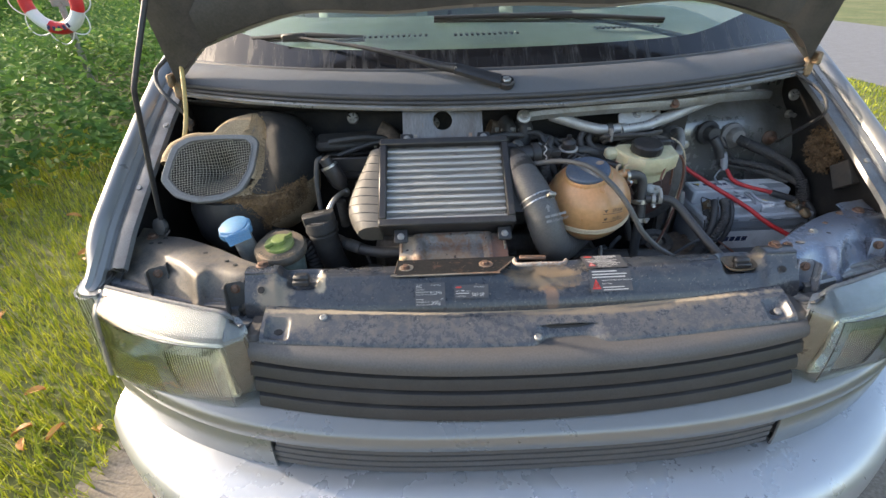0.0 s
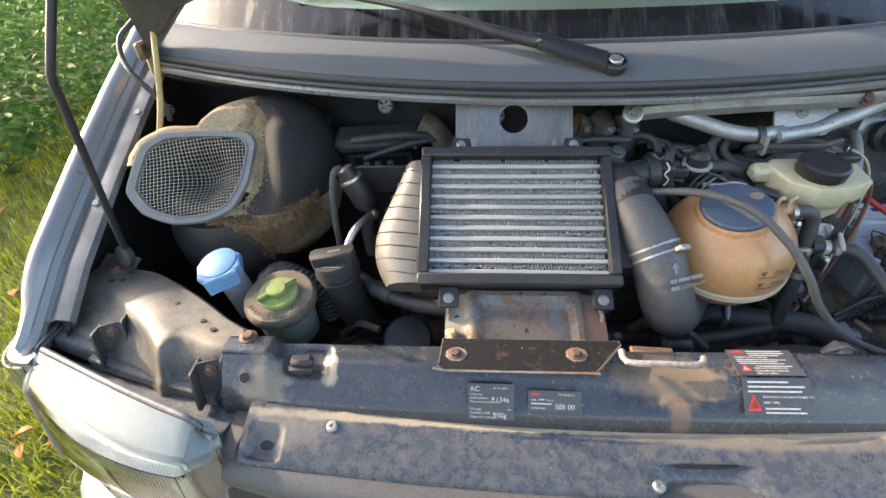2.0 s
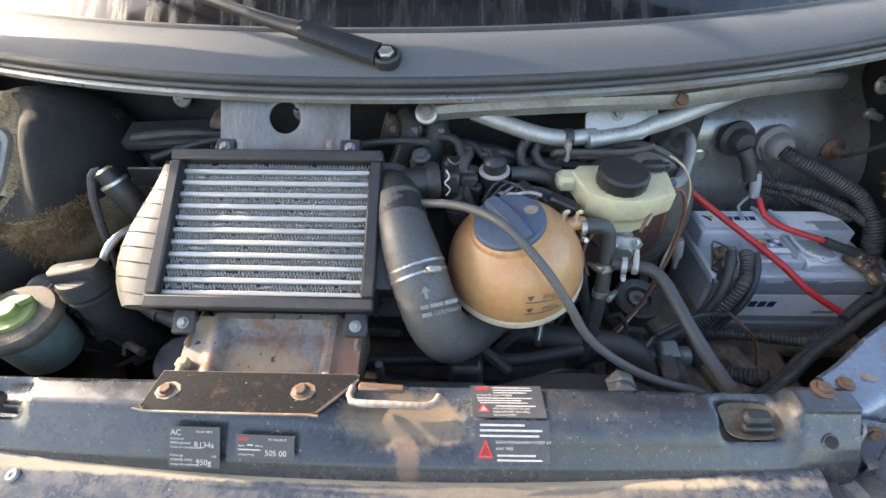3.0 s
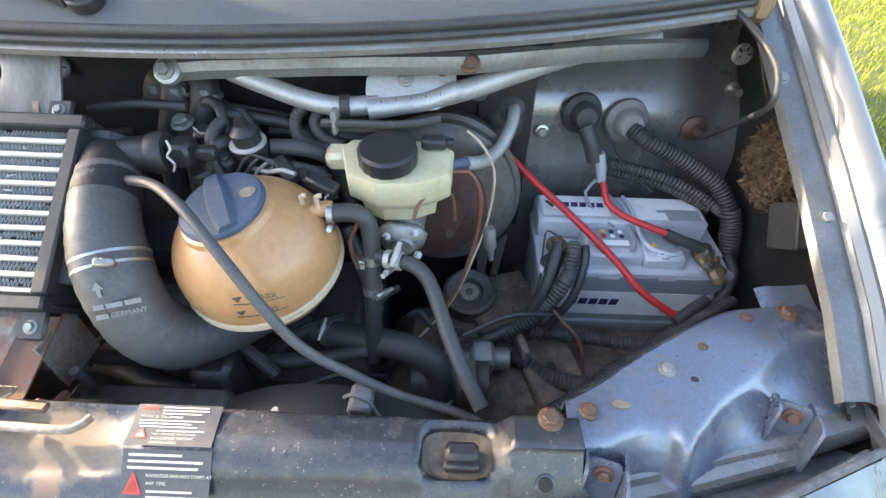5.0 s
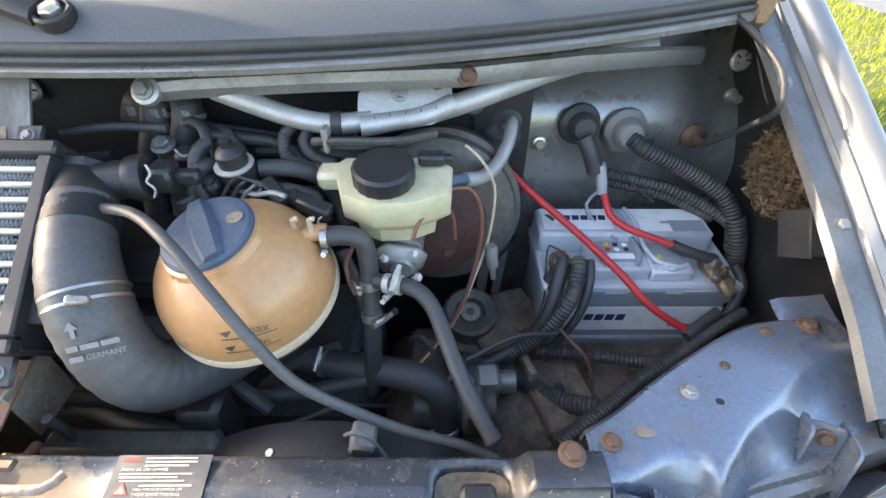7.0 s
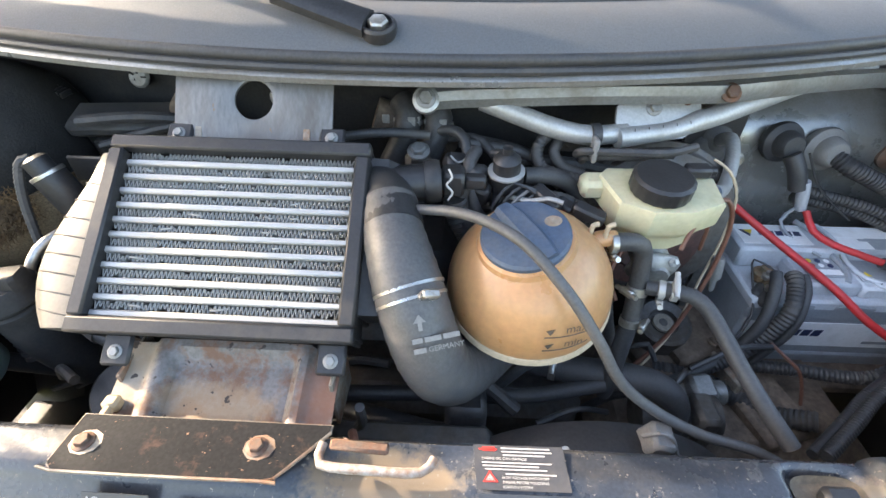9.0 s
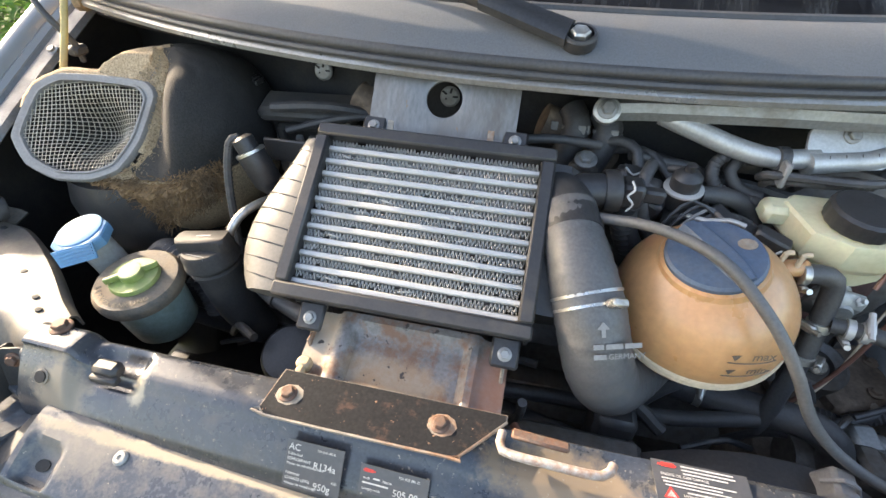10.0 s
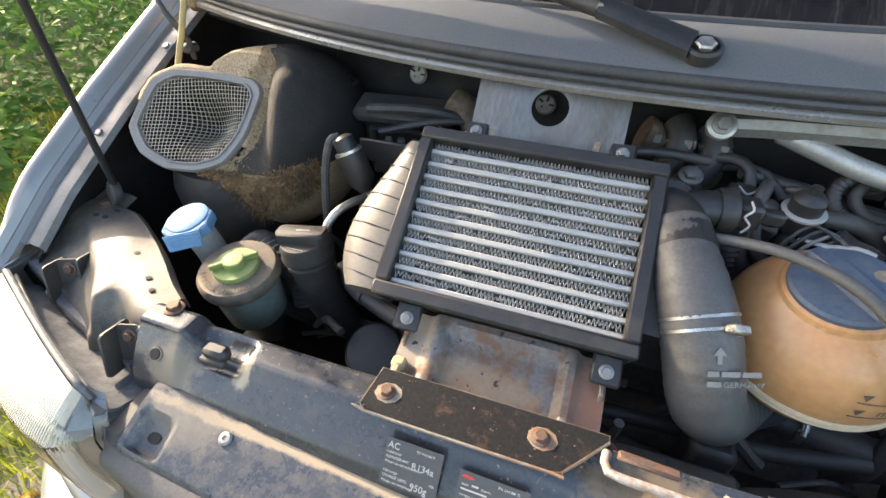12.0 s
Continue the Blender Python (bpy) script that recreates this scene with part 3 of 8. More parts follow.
rows = [[V(x, lip_y(x) - 0.006 + dy, lip_z(x) + dz) for dy, dz in ((0.03, -0.004), (0.008, -0.003), (0.0, 0.0), (-0.001, 0.006), (0.004, 0.011), (0.02, 0.013), (0.05, 0.012))] for x in XS]
part("cowl_lip", G().sheet(rows, 0.002), PAINT_IN, van, "painted steel lip under the seal")
rows = []
for x in steps(-0.86, 0.86, 40):
    yb = glass_y(x) - 0.004
    rows.append([V(x * (1 - 0.10 * t), yb + 0.80 * t, 1.272 + 0.012 * (abs(x) / 0.8) ** 2 + 0.66 * t + 0.03 * math.sin(math.pi * t)) for t in steps(0, 1, 8)])
ws = part("windscreen", G().sheet(rows, 0.005), GLASS, van, "tinted windscreen")
ws.visible_shadow = False
rows = [[V(x * (1 - 0.10 * t), glass_y(x) - 0.0105 + 0.80 * t, 1.2735 + 0.012 * (abs(x) / 0.8) ** 2 + 0.66 * t + 0.03 * math.sin(math.pi * t)) for t in (0.0, 0.02, 0.04, lerp(0.062, 0.13, bump01((abs(x) - 0.45) / 0.4)))] for x in steps(-0.855, 0.855, 40)]
part("glass_border", G().sheet(rows, 0.001), BAND, van, "black printed border of the windscreen, streaked with dust")
part("windscreen_seal", G().tube([(x, glass_y(x) - 0.004, 1.279 + 0.012 * (abs(x) / 0.8) ** 2) for x in steps(-0.82, 0.82, 40)], 0.006, 8), RUBBER, van)
# black band and dashboard behind the glass
rows = [[V(x, glass_y(x) + dy, 1.262 + dz) for dy, dz in ((0.012, 0.0), (0.05, 0.012), (0.14, 0.03))] for x in XS]
part("scuttle", G().sheet(rows, 0.004), BLACK, van)
rows = [[V(x, glass_y(x) + 0.14 + 0.75 * t, 1.285 + 0.05 * math.sin(t * 2.2)) for t in steps(0, 1, 8)] for x in steps(-0.78, 0.78, 24)]
dash = part("dashboard", G().sheet(rows, 0.02), DASH, van, "grey-green dashboard top behind the glass")
for xc in (-0.26, 0.0, 0.42):
    gv = G()
    for k in range(12):
        gv.box((xc + 0.016 * (k - 5.5), glass_y(xc) + 0.30, 1.322), (0.008, 0.035, 0.006), 0.001)
    part("vent", gv, BLACK, van)
# cabin shell
g = G()
for s in (-1, 1):
    rows = [[V(s * (0.90 - 0.16 * t), 0.96 + 0.82 * t + w, 1.29 + 0.68 * t) for w in (0, 0.05, 0.10)] for t in steps(0, 1, 8)]
    part("windscreen_pillar", G().sheet(rows, 0.03), PAINT, van)
    rows = [[V(s * 0.91, y, z) for z in (0.35, 0.9, 1.28)] for y in steps(1.0, 4.6, 6)] 
    part("side_panel", G().sheet(rows, 0.02), PAINT, van)
    rows = [[V(s * (0.89 - 0.1 * t), y, 1.28 + 0.62 * t) for t in steps(0, 1, 3)] for y in (1.15, 2.0, 3.2, 4.6)]
    part("side_window", G().sheet(rows, 0.005), GLASS, van)
g = G().sheet([[V(x, y, 1.94 + 0.03 * math.cos(x * 1.6)) for x in steps(-0.76, 0.76, 8)] for y in (1.56, 2.5, 4.6)], 0.03)
part("roof", g, PAINT, van)
part("rear_panel", G().box((0, 4.6, 1.1), (1.8, 0.05, 1.6), 0.02), PAINT, van)
part("cabin_floor", G().box((0, 2.8, 0.5), (1.75, 3.4, 0.06), 0.02), BLACK, van)
for xs in (-0.42, 0.42):
    part("seat_back", G().box((xs, 1.95, 1.15), (0.5, 0.14, 0.75), 0.05, Euler((radians(-12), 0, 0)).to_matrix()), DASH, van)
for s in (-1, 1):
    for yy in (1.0, 3.9):
        w = part("wheel", G().lathe((s * 0.86, yy, 0.32), (s, 0, 0), [(0.19, -0.1), (0.30, -0.1), (0.32, -0.06), (0.32, 0.03), (0.30, 0.06), (0.2, 0.06)], 32), RUBBER, van)

# bonnet, swung up about its rear corners
TH = radians(74)
HC, HS = math.cos(TH), math.sin(TH)


def hood_point(x, d, lift):
    """x across, d ahead of the hinge line, lift along the panel's outer side."""
    return V(x, 0.788 - d * HC + lift * HS, 1.245 + d * HS + lift * HC)


def hood_rear(x):
    return max(0.0, 0.80 - lip_y(x)) + 0.048 * bump01((0.795 - abs(x)) / 0.09) * bump01((abs(x) - 0.2) / 0.3)


rows = []
for x in steps(-0.80, 0.80, 32):
    d0 = hood_rear(x) - 0.004
    edge = max(0.0, abs(x) - 0.72) / 0.08
    d1 = 0.68 - 0.05 * (abs(x) / 0.8) ** 3
    rows.append([hood_point(x * (1 - 0.04 * t), lerp(d0, d1, t), 0.012 + 0.016 * math.sin(math.pi * (0.15 + 0.7 * t)) - 0.016 * edge * edge) for t in steps(0, 1, 12)])
part("bonnet", G().sheet(rows, 0.004), PAINT, van, "open bonnet, dusty dark frame on its underside")
for s in (-1, 1):
    rows = [[hood_point(s * x, lerp(hood_rear(x) + 0.006, 0.62, t), l) for x, l in ((0.795, 0.012), (0.785, -0.012), (0.74, -0.016), (0.70, -0.016), (0.66, 0.008))] for t in steps(0, 1, 10)]
    part("bonnet_frame", G().sheet(rows, 0.003), UNDERSIDE, van)
    part("bonnet_hinge", G().box((s * 0.795, 0.80, 1.245), (0.03, 0.05, 0.05), 0.008).box((s * 0.80, 0.79, 1.27), (0.012, 0.07, 0.03), 0.004), COPPER, van, "rusty bonnet hinge")
rows = []
for x in steps(-0.76, 0.76, 24):
    d0 = hood_rear(x) + 0.004
    rows.append([hood_point(x, d0 + e, l) for e, l in ((0.0, 0.016), (0.01, -0.012), (0.08, -0.014), (0.115, 0.01))])
part("bonnet_frame", G().sheet(rows, 0.003), UNDERSIDE, van)
rows = [[hood_point(x * (1 - 0.04 * t), lerp(hood_rear(x) + 0.02, 0.66, t), 0.002 + 0.016 * math.sin(math.pi * (0.15 + 0.7 * t))) for t in steps(0, 1, 8)] for x in steps(-0.775, 0.775, 24)]
part("bonnet_liner", G().sheet(rows, 0.003), UNDERSIDE, van, "dark dusty underside of the bonnet")

# lock carrier across the front
def carrier(x):
    a = abs(x)
    block = bump01((a - 0.462) / 0.014)                       # raised ends
    dish = math.exp(-(((a - 0.424) / 0.031) ** 8))           # recess for the rubber stop
    trough = math.exp(-(((x - 0.045) / 0.085) ** 4))         # latch trough
    ridge = bump01((x - 0.12) / 0.02) * (1 - block)
    sec = [(0.345, 0.93), (0.345, 0.972), (0.341, 0.980), (0.336, 0.983), (0.325, 0.984), (0.312, 0.984), (0.303, 0.982), (0.296, 0.977),
           (0.290, 0.970), (0.282, 0.962), (0.272, 0.951), (0.264, 0.942), (0.259, 0.932), (0.257, 0.924), (0.256, 0.90)]
    fine = [(lerp(p[0], q[0], k / 3), lerp(p[1], q[1], k / 3)) for p, q in zip(sec, sec[1:]) for k in range(3)] + [sec[-1]]
    out = []
    for i, (y, z) in enumerate(fine):
        t = i / (len(fine) - 1)
        mid = math.exp(-((t - 0.42) / 0.24) ** 4)
        z += 0.014 * block * bump01(2.2 * (1 - t)) - 0.014 * dish * math.exp(-((y - 0.309) / 0.021) ** 6) - 0.019 * trough * mid
        y += 0.004 * dish * mid - 0.006 * ridge * math.exp(-((t - 0.55) / 0.12) ** 2)
        y += 0.012 * (a / 0.5) ** 2 * bump01((t - 0.32) / 0.2)
        out.append(V(x, y, z))
    return out


slam = part("lock_carrier", G().sheet([carrier(x) for x in steps(-0.535, 0.535, 300)], -0.004), STEEL_BLACK, van, "black steel lock carrier, dusty and scratched")
for s in (-1, 1):
    stop = part("rubber_stop", G().box((s * 0.428, 0.308, 0.983), (0.030, 0.017, 0.016), 0.004).box((s * 0.428, 0.300, 0.977), (0.032, 0.010, 0.010), 0.002), BLACK, van)
    bolt(van, (s * 0.508, 0.336, 0.998), (0, 0, 1), 0.0082, BOLT_RUST)
    at = min(carrier(s * 0.502), key=lambda p: abs(p.y - 0.290)) + V(0, -0.0006, 0.0006)
    part("hole_rim", G().lathe(at, (0, -0.75, 0.66), [(0.0088, -0.001), (0.0088, 0.0008), (0.0070, 0.0012)], 20), STEEL_BLACK, van)
    # dark disc laid over the rim paints the shade in the hole
    part("hole", G().lathe(at, (0, -0.75, 0.66), [(0.0066, 0.0), (0.0066, 0.0026)], 18), CORE_SHADE, van)

# plastic cover between lock carrier and grille
def cover_y(x):
    return 0.014 * (abs(x) / 0.46) ** 2


def cover_z(x):
    return 0.020 * (abs(x) / 0.46) ** 2


COVER_SEC = ((0.262, 0.922), (0.254, 0.9232), (0.244, 0.922), (0.232, 0.9188), (0.218, 0.9140), (0.206, 0.9090), (0.197, 0.9048), (0.191, 0.9010), (0.187, 0.8945), (0.186, 0.885))


def cover_top(x, y):
    """Height of the cover's skin outside its pockets."""
    y -= cover_y(x)
    for (ya, za), (yb, zb) in zip(COVER_SEC, COVER_SEC[1:]):
        if y >= yb:
            break
    return lerp(za, zb, (ya - y) / (ya - yb)) + cover_z(x)


rows = []
for x in steps(-0.492, 0.492, 300):
    a = abs(x)
    hump = math.exp(-(((x - 0.075) / 0.055) ** 6))
    pocket = math.exp(-(((a - 0.463) / 0.019) ** 8))
    line = []
    for i in range(3 * len(COVER_SEC) - 2):
        p, q, f = COVER_SEC[i // 3], COVER_SEC[min(i // 3 + 1, len(COVER_SEC) - 1)], i % 3 / 3
        y, z = lerp(p[0], q[0], f), lerp(p[1], q[1], f)
        z -= 0.013 * pocket * math.exp(-((y - 0.210) / 0.0175) ** 8)
        y += 0.022 * hump * bump01((0.222 - y) / 0.014)
        line.append(V(x, y + cover_y(x), z + cover_z(x)))
    rows.append(line)
part("radiator_cover", G().sheet(rows, -0.003), COVER, van, "greyed black plastic cover above the grille")
for x, y in ((-0.381, 0.246), (0.015, 0.199)):
    at = V(x, y, cover_top(x, y) + 0.0005)
    part("screw", G().lathe(at, (0, -0.25, 1), [(0.0075, -0.002), (0.0075, 0.001), (0.0055, 0.0028), (0.0025, 0.0030), (0.002, 0.0018)], 16), GALV, van)
for x in (-0.463, 0.463):
    y = 0.212 + cover_y(x)
    at = V(x, y, cover_top(x, y) - 0.0128)
    # flat dark disc stands in for the shaded opening
    part("hole", G().lathe(at, (0, -0.35, 1), [(0.0060, -0.001), (0.0060, 0.0012)], 16, 1.35), CORE_SHADE, van)
part("screw", G().lathe(V(0.468, 0.226, cover_top(0.468, 0.226) - 0.0125), (0, -0.35, 1), [(0.0075, -0.002), (0.0075, 0.002), (0.0055, 0.0038), (0.0025, 0.0040)], 16), GALV, van)

# grille with its slats
def front_y(x, c, half=0.5):
    return c + 0.042 * (abs(x) / half) ** 2.4


grille = thing("grille", (0, 0.16, 0.74), "weathered black plastic radiator grille with horizontal slats", "grille")
rows = []
for x in steps(-0.512, 0.512, 40):
    y0, zz = front_y(x, 0.0), 0.020 * (abs(x) / 0.5) ** 2
    rows.append([V(x, y0 + y, z + zz) for y, z in ((0.200 + 0.022 * math.exp(-(((x - 0.075) / 0.062) ** 6)), 0.891), (0.176, 0.894), (0.162, 0.892), (0.153, 0.886), (0.148, 0.876), (0.150, 0.866), (0.158, 0.860), (0.180, 0.858))])
part("top_bar", G().sheet(rows, 0.003), GRILLE, grille)
for k in range(3):
    z0 = 0.846 - 0.0335 * k
    rows = []
    for x in steps(-0.520 + 0.003 * k, 0.520 - 0.003 * k, 40):
        y0, zz = front_y(x, 0.0) - 0.006 * k, 0.016 * (abs(x) / 0.5) ** 2
        rows.append([V(x, y0 + y, z0 + zz + z) for y, z in ((0.215, 0.0), (0.178, 0.003), (0.163, 0.004), (0.156, 0.001), (0.152, -0.008), (0.150, -0.017), (0.155, -0.022), (0.200, -0.022))])
    part("slat", G().sheet(rows, 0.003), GRILLE_DARK, grille)
# dark sheet behind the slats paints the shade in their gaps
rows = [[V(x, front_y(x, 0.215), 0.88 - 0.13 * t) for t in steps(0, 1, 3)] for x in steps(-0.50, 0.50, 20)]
part("backing", G().sheet(rows, 0.004), CORE_SHADE, grille)

# painted bar under grille and headlights, lower grille, bumper
def nose(x, c, half=0.90, depth=0.22, power=3.3):
    return c + depth * (abs(x) / half) ** power


rows = []
for x in [math.copysign(0.895 * (1 - (1 - abs(u)) ** 1.6), u) for u in steps(-1, 1, 56)]:
    y0, zz = nose(x, 0.0), 0.05 * (abs(x) / 0.9) ** 2
    rows.append([V(x, y0 + y, z + zz) for y, z in ((0.185, 0.760), (0.152, 0.758), (0.122, 0.7435), (0.1175, 0.7395), (0.1158, 0.735), (0.115, 0.72), (0.116, 0.705), (0.121, 0.698), (0.15, 0.692))])
part("front_bar", G().sheet(rows, 0.004), PAINT, van, "silver painted bar under the grille")
low = thing("lower_grille", (0, 0.14, 0.62), "narrow black slatted grille in the bumper", "grille")
for k in range(4):
    rows = [[V(x, nose(x, 0.0) + y, 0.685 - 0.0175 * k + z + 0.05 * (abs(x) / 0.9) ** 2) for y, z in ((0.160, 0.002), (0.135, 0.003), (0.127, 0.0), (0.126, -0.006), (0.135, -0.0095), (0.160, -0.011))] for x in steps(-0.515 - 0.006 * k + 0.02, 0.515 - 0.02, 40)]
    part("slat", G().sheet(rows, 0.003), GRILLE, low)
# another dark sheet, for the shade between the lower slats
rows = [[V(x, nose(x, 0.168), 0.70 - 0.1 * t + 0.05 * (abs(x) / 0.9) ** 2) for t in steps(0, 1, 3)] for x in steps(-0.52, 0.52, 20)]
part("backing", G().sheet(rows, 0.004), CORE_SHADE, low)
for s in (-1, 1):
    rows = [[V(s * x, nose(x, 0.0) + y, z + 0.05 * (x / 0.9) ** 2) for y, z in ((0.155, 0.696), (0.130, 0.690), (0.124, 0.680), (0.122, 0.64), (0.124, 0.60))] for x in steps(0.505, 0.895, 20)]
    part("front_panel", G().sheet(rows, 0.004 * s), PAINT, van)
rows = []
for x in [math.copysign(0.935 * (1 - (1 - abs(u)) ** 1.8), u) for u in steps(-1, 1, 64)]:
    y0, zz = nose(x, 0.0, 0.935, 0.30, 3.6), 0.02 * (abs(x) / 0.9) ** 2
    rows.append([V(x, y0 + y, z + zz) for y, z in ((0.20, 0.618), (0.130, 0.616), (0.075, 0.611), (0.035, 0.600), (0.012, 0.582), (0.002, 0.555), (0.0, 0.50), (0.008, 0.42), (0.04, 0.36), (0.12, 0.33))])
part("bumper", G().sheet(rows, 0.005), BUMPER, van, "pale silver bumper with chips on its corner")

# headlights
for s in (-1, 1):
    lamp = thing("headlight", (s * 0.70, 0.28, 0.78), "large rectangular headlight, hazed ribbed glass lens", "headlight", "headlights")
    it, ot, ob_, ib = V(0.506, 0.214, 0.962), V(0.834, 0.338, 0.952), V(0.854, 0.318, 0.775), V(0.522, 0.214, 0.765)

    def lens_point(u, w, back=0.0):
        p = it.lerp(ot, u).lerp(ib.lerp(ob_, u), w * 0.75 if w < 0.20 else 0.15 + (w - 0.20) * 1.0625)
        cut = max(0.0, 1 - u / 0.15) * max(0.0, 1 - w / 0.18)      # rounded inner top corner
        p = p + (ot - it) * (0.105 * cut ** 1.3) - V(0, 0, 0.017 * cut)
        out = 0.036 * math.sin(math.pi * min(1, u * 0.94 + 0.03)) ** 0.8 * (0.45 + 0.55 * math.sin(math.pi * min(1, w * 0.8 + 0.2)))
        top = max(0.0, 1 - w / 0.20)
        return V(s * (p.x - 0.35 * out * (u - 0.4)), p.y - out * (1 - 0.8 * top) - 0.034 * (1 - top ** 1.15) * min(1.0, 0.25 + 6 * u) + back, p.z + 0.004 * top)

    rows = []
    for i in range(481):
        u = i / 480
        line = []
        for j in range(25):
            w = j / 24
            inner = bump01((u - 0.17) / 0.02) * (1 - bump01((u - 0.50 + 0.10 * w) / 0.02)) * bump01((w - 0.30) / 0.02) * (1 - bump01((w - 0.80) / 0.02))
            outer = bump01((u - 0.56) / 0.02) * (1 - bump01((u - 0.95) / 0.02)) * bump01((w - 0.52) / 0.02) * (1 - bump01((w - 0.90) / 0.03))
            broad = 0.00034 * math.sin(2 * math.pi * 60 * u) * max(inner, outer)
            flute = 0.00010 * math.sin(2 * math.pi * 80 * u) * bump01((w - 0.03) / 0.03) * (1 - bump01((w - 0.20) / 0.04))
            line.append(lens_point(u, w, flute + broad))
        rows.append(line)
    lens = part("lens", G().sheet(rows, 0.003 * s), LENS, lamp)
    bowl = lambda f: min(1.0, 1.25 * math.sin(math.pi * max(0.0, min(1.0, f))) ** 0.7)
    rows = [[lens_point(u, w, 0.020 + 0.085 * bowl((u - 0.13) / 0.82) * bowl((w - 0.26) / 0.66)) for w in steps(0.26, 0.92, 16)] for u in steps(0.13, 0.95, 28)]
    part("reflector", G().sheet(rows, -0.003 * s), REFLECT, lamp)
    part("reflector_rim", G().tube([lens_point(u, w, 0.018) for u, w in ((0.95, 0.28), (0.70, 0.265), (0.40, 0.26), (0.19, 0.265), (0.135, 0.32), (0.125, 0.60), (0.11, 0.86), (0.16, 0.92), (0.45, 0.93), (0.95, 0.92))], 0.0028, 8, 0.01), REFLECT, lamp, "bright edge of the reflector")
    # added plates; their tone paints the sky's reflection in the glass
    for u0, u1, w0, w1 in ((0.015, 0.13, 0.04, 0.97), (0.13, 0.985, 0.04, 0.262), (0.13, 0.985, 0.918, 0.985), (0.95, 0.985, 0.262, 0.918)):
        rows = [[lens_point(u, w, 0.021) for w in steps(w0, w1, 10)] for u in steps(u0, u1, 14)]
        part("bezel", G().sheet(rows, -0.003 * s), BEZEL, lamp, "added grey plate behind the lens, toned like mirrored sky")
    rows = [[lens_point(0.0, w) + V(0, d, -0.012 - 0.3 * d) for d in (0.004, 0.03, 0.055)] for w in steps(0, 0.9, 8)]
    part("side_wall", G().sheet(rows, 0.003), HOUSING, lamp)
    rim_ = [lens_point(u, 0.0) + V(0, 0.004, 0.0015) for u in steps(0, 1, 24)]
    part("lens_seal", G().tube(rim_, 0.0042, 8), HOUSING, lamp, "dark grey rim clipped over the lens edge")
    part("bulb", G().ball((s * 0.70, 0.27, 0.87), 0.016).lathe((s * 0.70, 0.28, 0.87), (0, 1, 0), [(0.02, 0), (0.02, 0.05)], 16), ALU, lamp)
    rows = [[V(s * lerp(0.52, 0.845, u), lerp(0.215, 0.344, u) + d * lerp(1.0, 0.35, u), lerp(0.960, 0.950, u) + h) for d, h in ((0.002, -0.010), (0.010, -0.018), (0.022, -0.028), (0.040, -0.036), (0.058, -0.042), (0.076, -0.050), (0.083, -0.065), (0.086, -0.15))] for u in steps(0, 1, 14)]
    part("housing", G().sheet(rows, 0.004 * s), HOUSING, lamp, "black plastic headlight housing")
    rows = [[lens_point(1.0, w) + V(s * d, e, 0) for d, e in ((-0.002, 0.0), (0.004, -0.004), (0.012, 0.0), (0.018, 0.012), (0.021, 0.06))] for w in steps(0, 1, 14)]
    part("lamp_surround", G().sheet(rows, 0.003 * s), PAINT, lamp, "silver painted edge strip beside the lens")
    rows = []
    for i in range(61):
        u = i / 60
        a = u * math.pi / 2
        fl = 0.0006 * math.sin(2 * math.pi * 26 * u)
        x, y = 0.846 + (0.075 + fl) * math.sin(a) ** 0.7, 0.312 + 0.170 * (1 - max(0.0, math.cos(a)) ** 0.7) - fl
        zt = lerp(0.950, 0.945, u)
        rows.append([V(s * (x + 0.004 * w), y - 0.010 * w, lerp(zt, 0.775, w)) for w in steps(0, 1, 8)])
    part("indicator_lens", G().sheet(rows, 0.003), LENS, lamp, "ribbed clear indicator lens on the corner")
    rows = [[V(p.x - s * 0.006, p.y + 0.006, p.z) for p in r] for r in rows]
    part("indicator_housing", G().sheet(rows, 0.003), BUMPER, lamp)
    rows = [[V(lerp(r[0].x, s * 0.86, w), lerp(r[0].y, 0.47, w), r[0].z + 0.001 - 0.012 * w) for w in steps(0, 1, 6)] for r in rows]
    part("corner_cap", G().sheet(rows, 0.003), PAINT, lamp, "silver painted cap over the corner lamp")

# support rails behind the headlights
RAIL_ST = [(0.528, 0.366, 0.322, 0.300, 0.940), (0.562, 0.386, 0.326, 0.302, 0.938), (0.600, 0.413, 0.341, 0.311, 0.936), (0.622, 0.428, 0.341, 0.312, 0.937), (0.637, 0.438, 0.326, 0.304, 0.940),
           (0.655, 0.449, 0.340, 0.316, 0.938), (0.690, 0.470, 0.372, 0.333, 0.938), (0.739, 0.495, 0.405, 0.352, 0.942), (0.775, 0.503, 0.432, 0.371, 0.945), (0.810, 0.507, 0.446, 0.390, 0.950), (0.848, 0.507, 0.452, 0.402, 0.952)]


def along(table, t):
    """Smooth course through the table's rows, t from 0 to 1."""
    f = t * (len(table) - 1)
    k = min(int(f), len(table) - 2)
    f -= k
    a, b, c, d = (table[max(0, min(len(table) - 1, k + e))] for e in (-1, 0, 1, 2))
    return [0.5 * (2 * q + (r - p_) * f + (2 * p_ - 5 * q + 4 * r - w) * f * f + (3 * q - p_ - 3 * r + w) * f ** 3) for p_, q, r, w in zip(a, b, c, d)]


def rail_z(y):
    return 0.985 - 0.02 * max(0.0, y - 0.36)


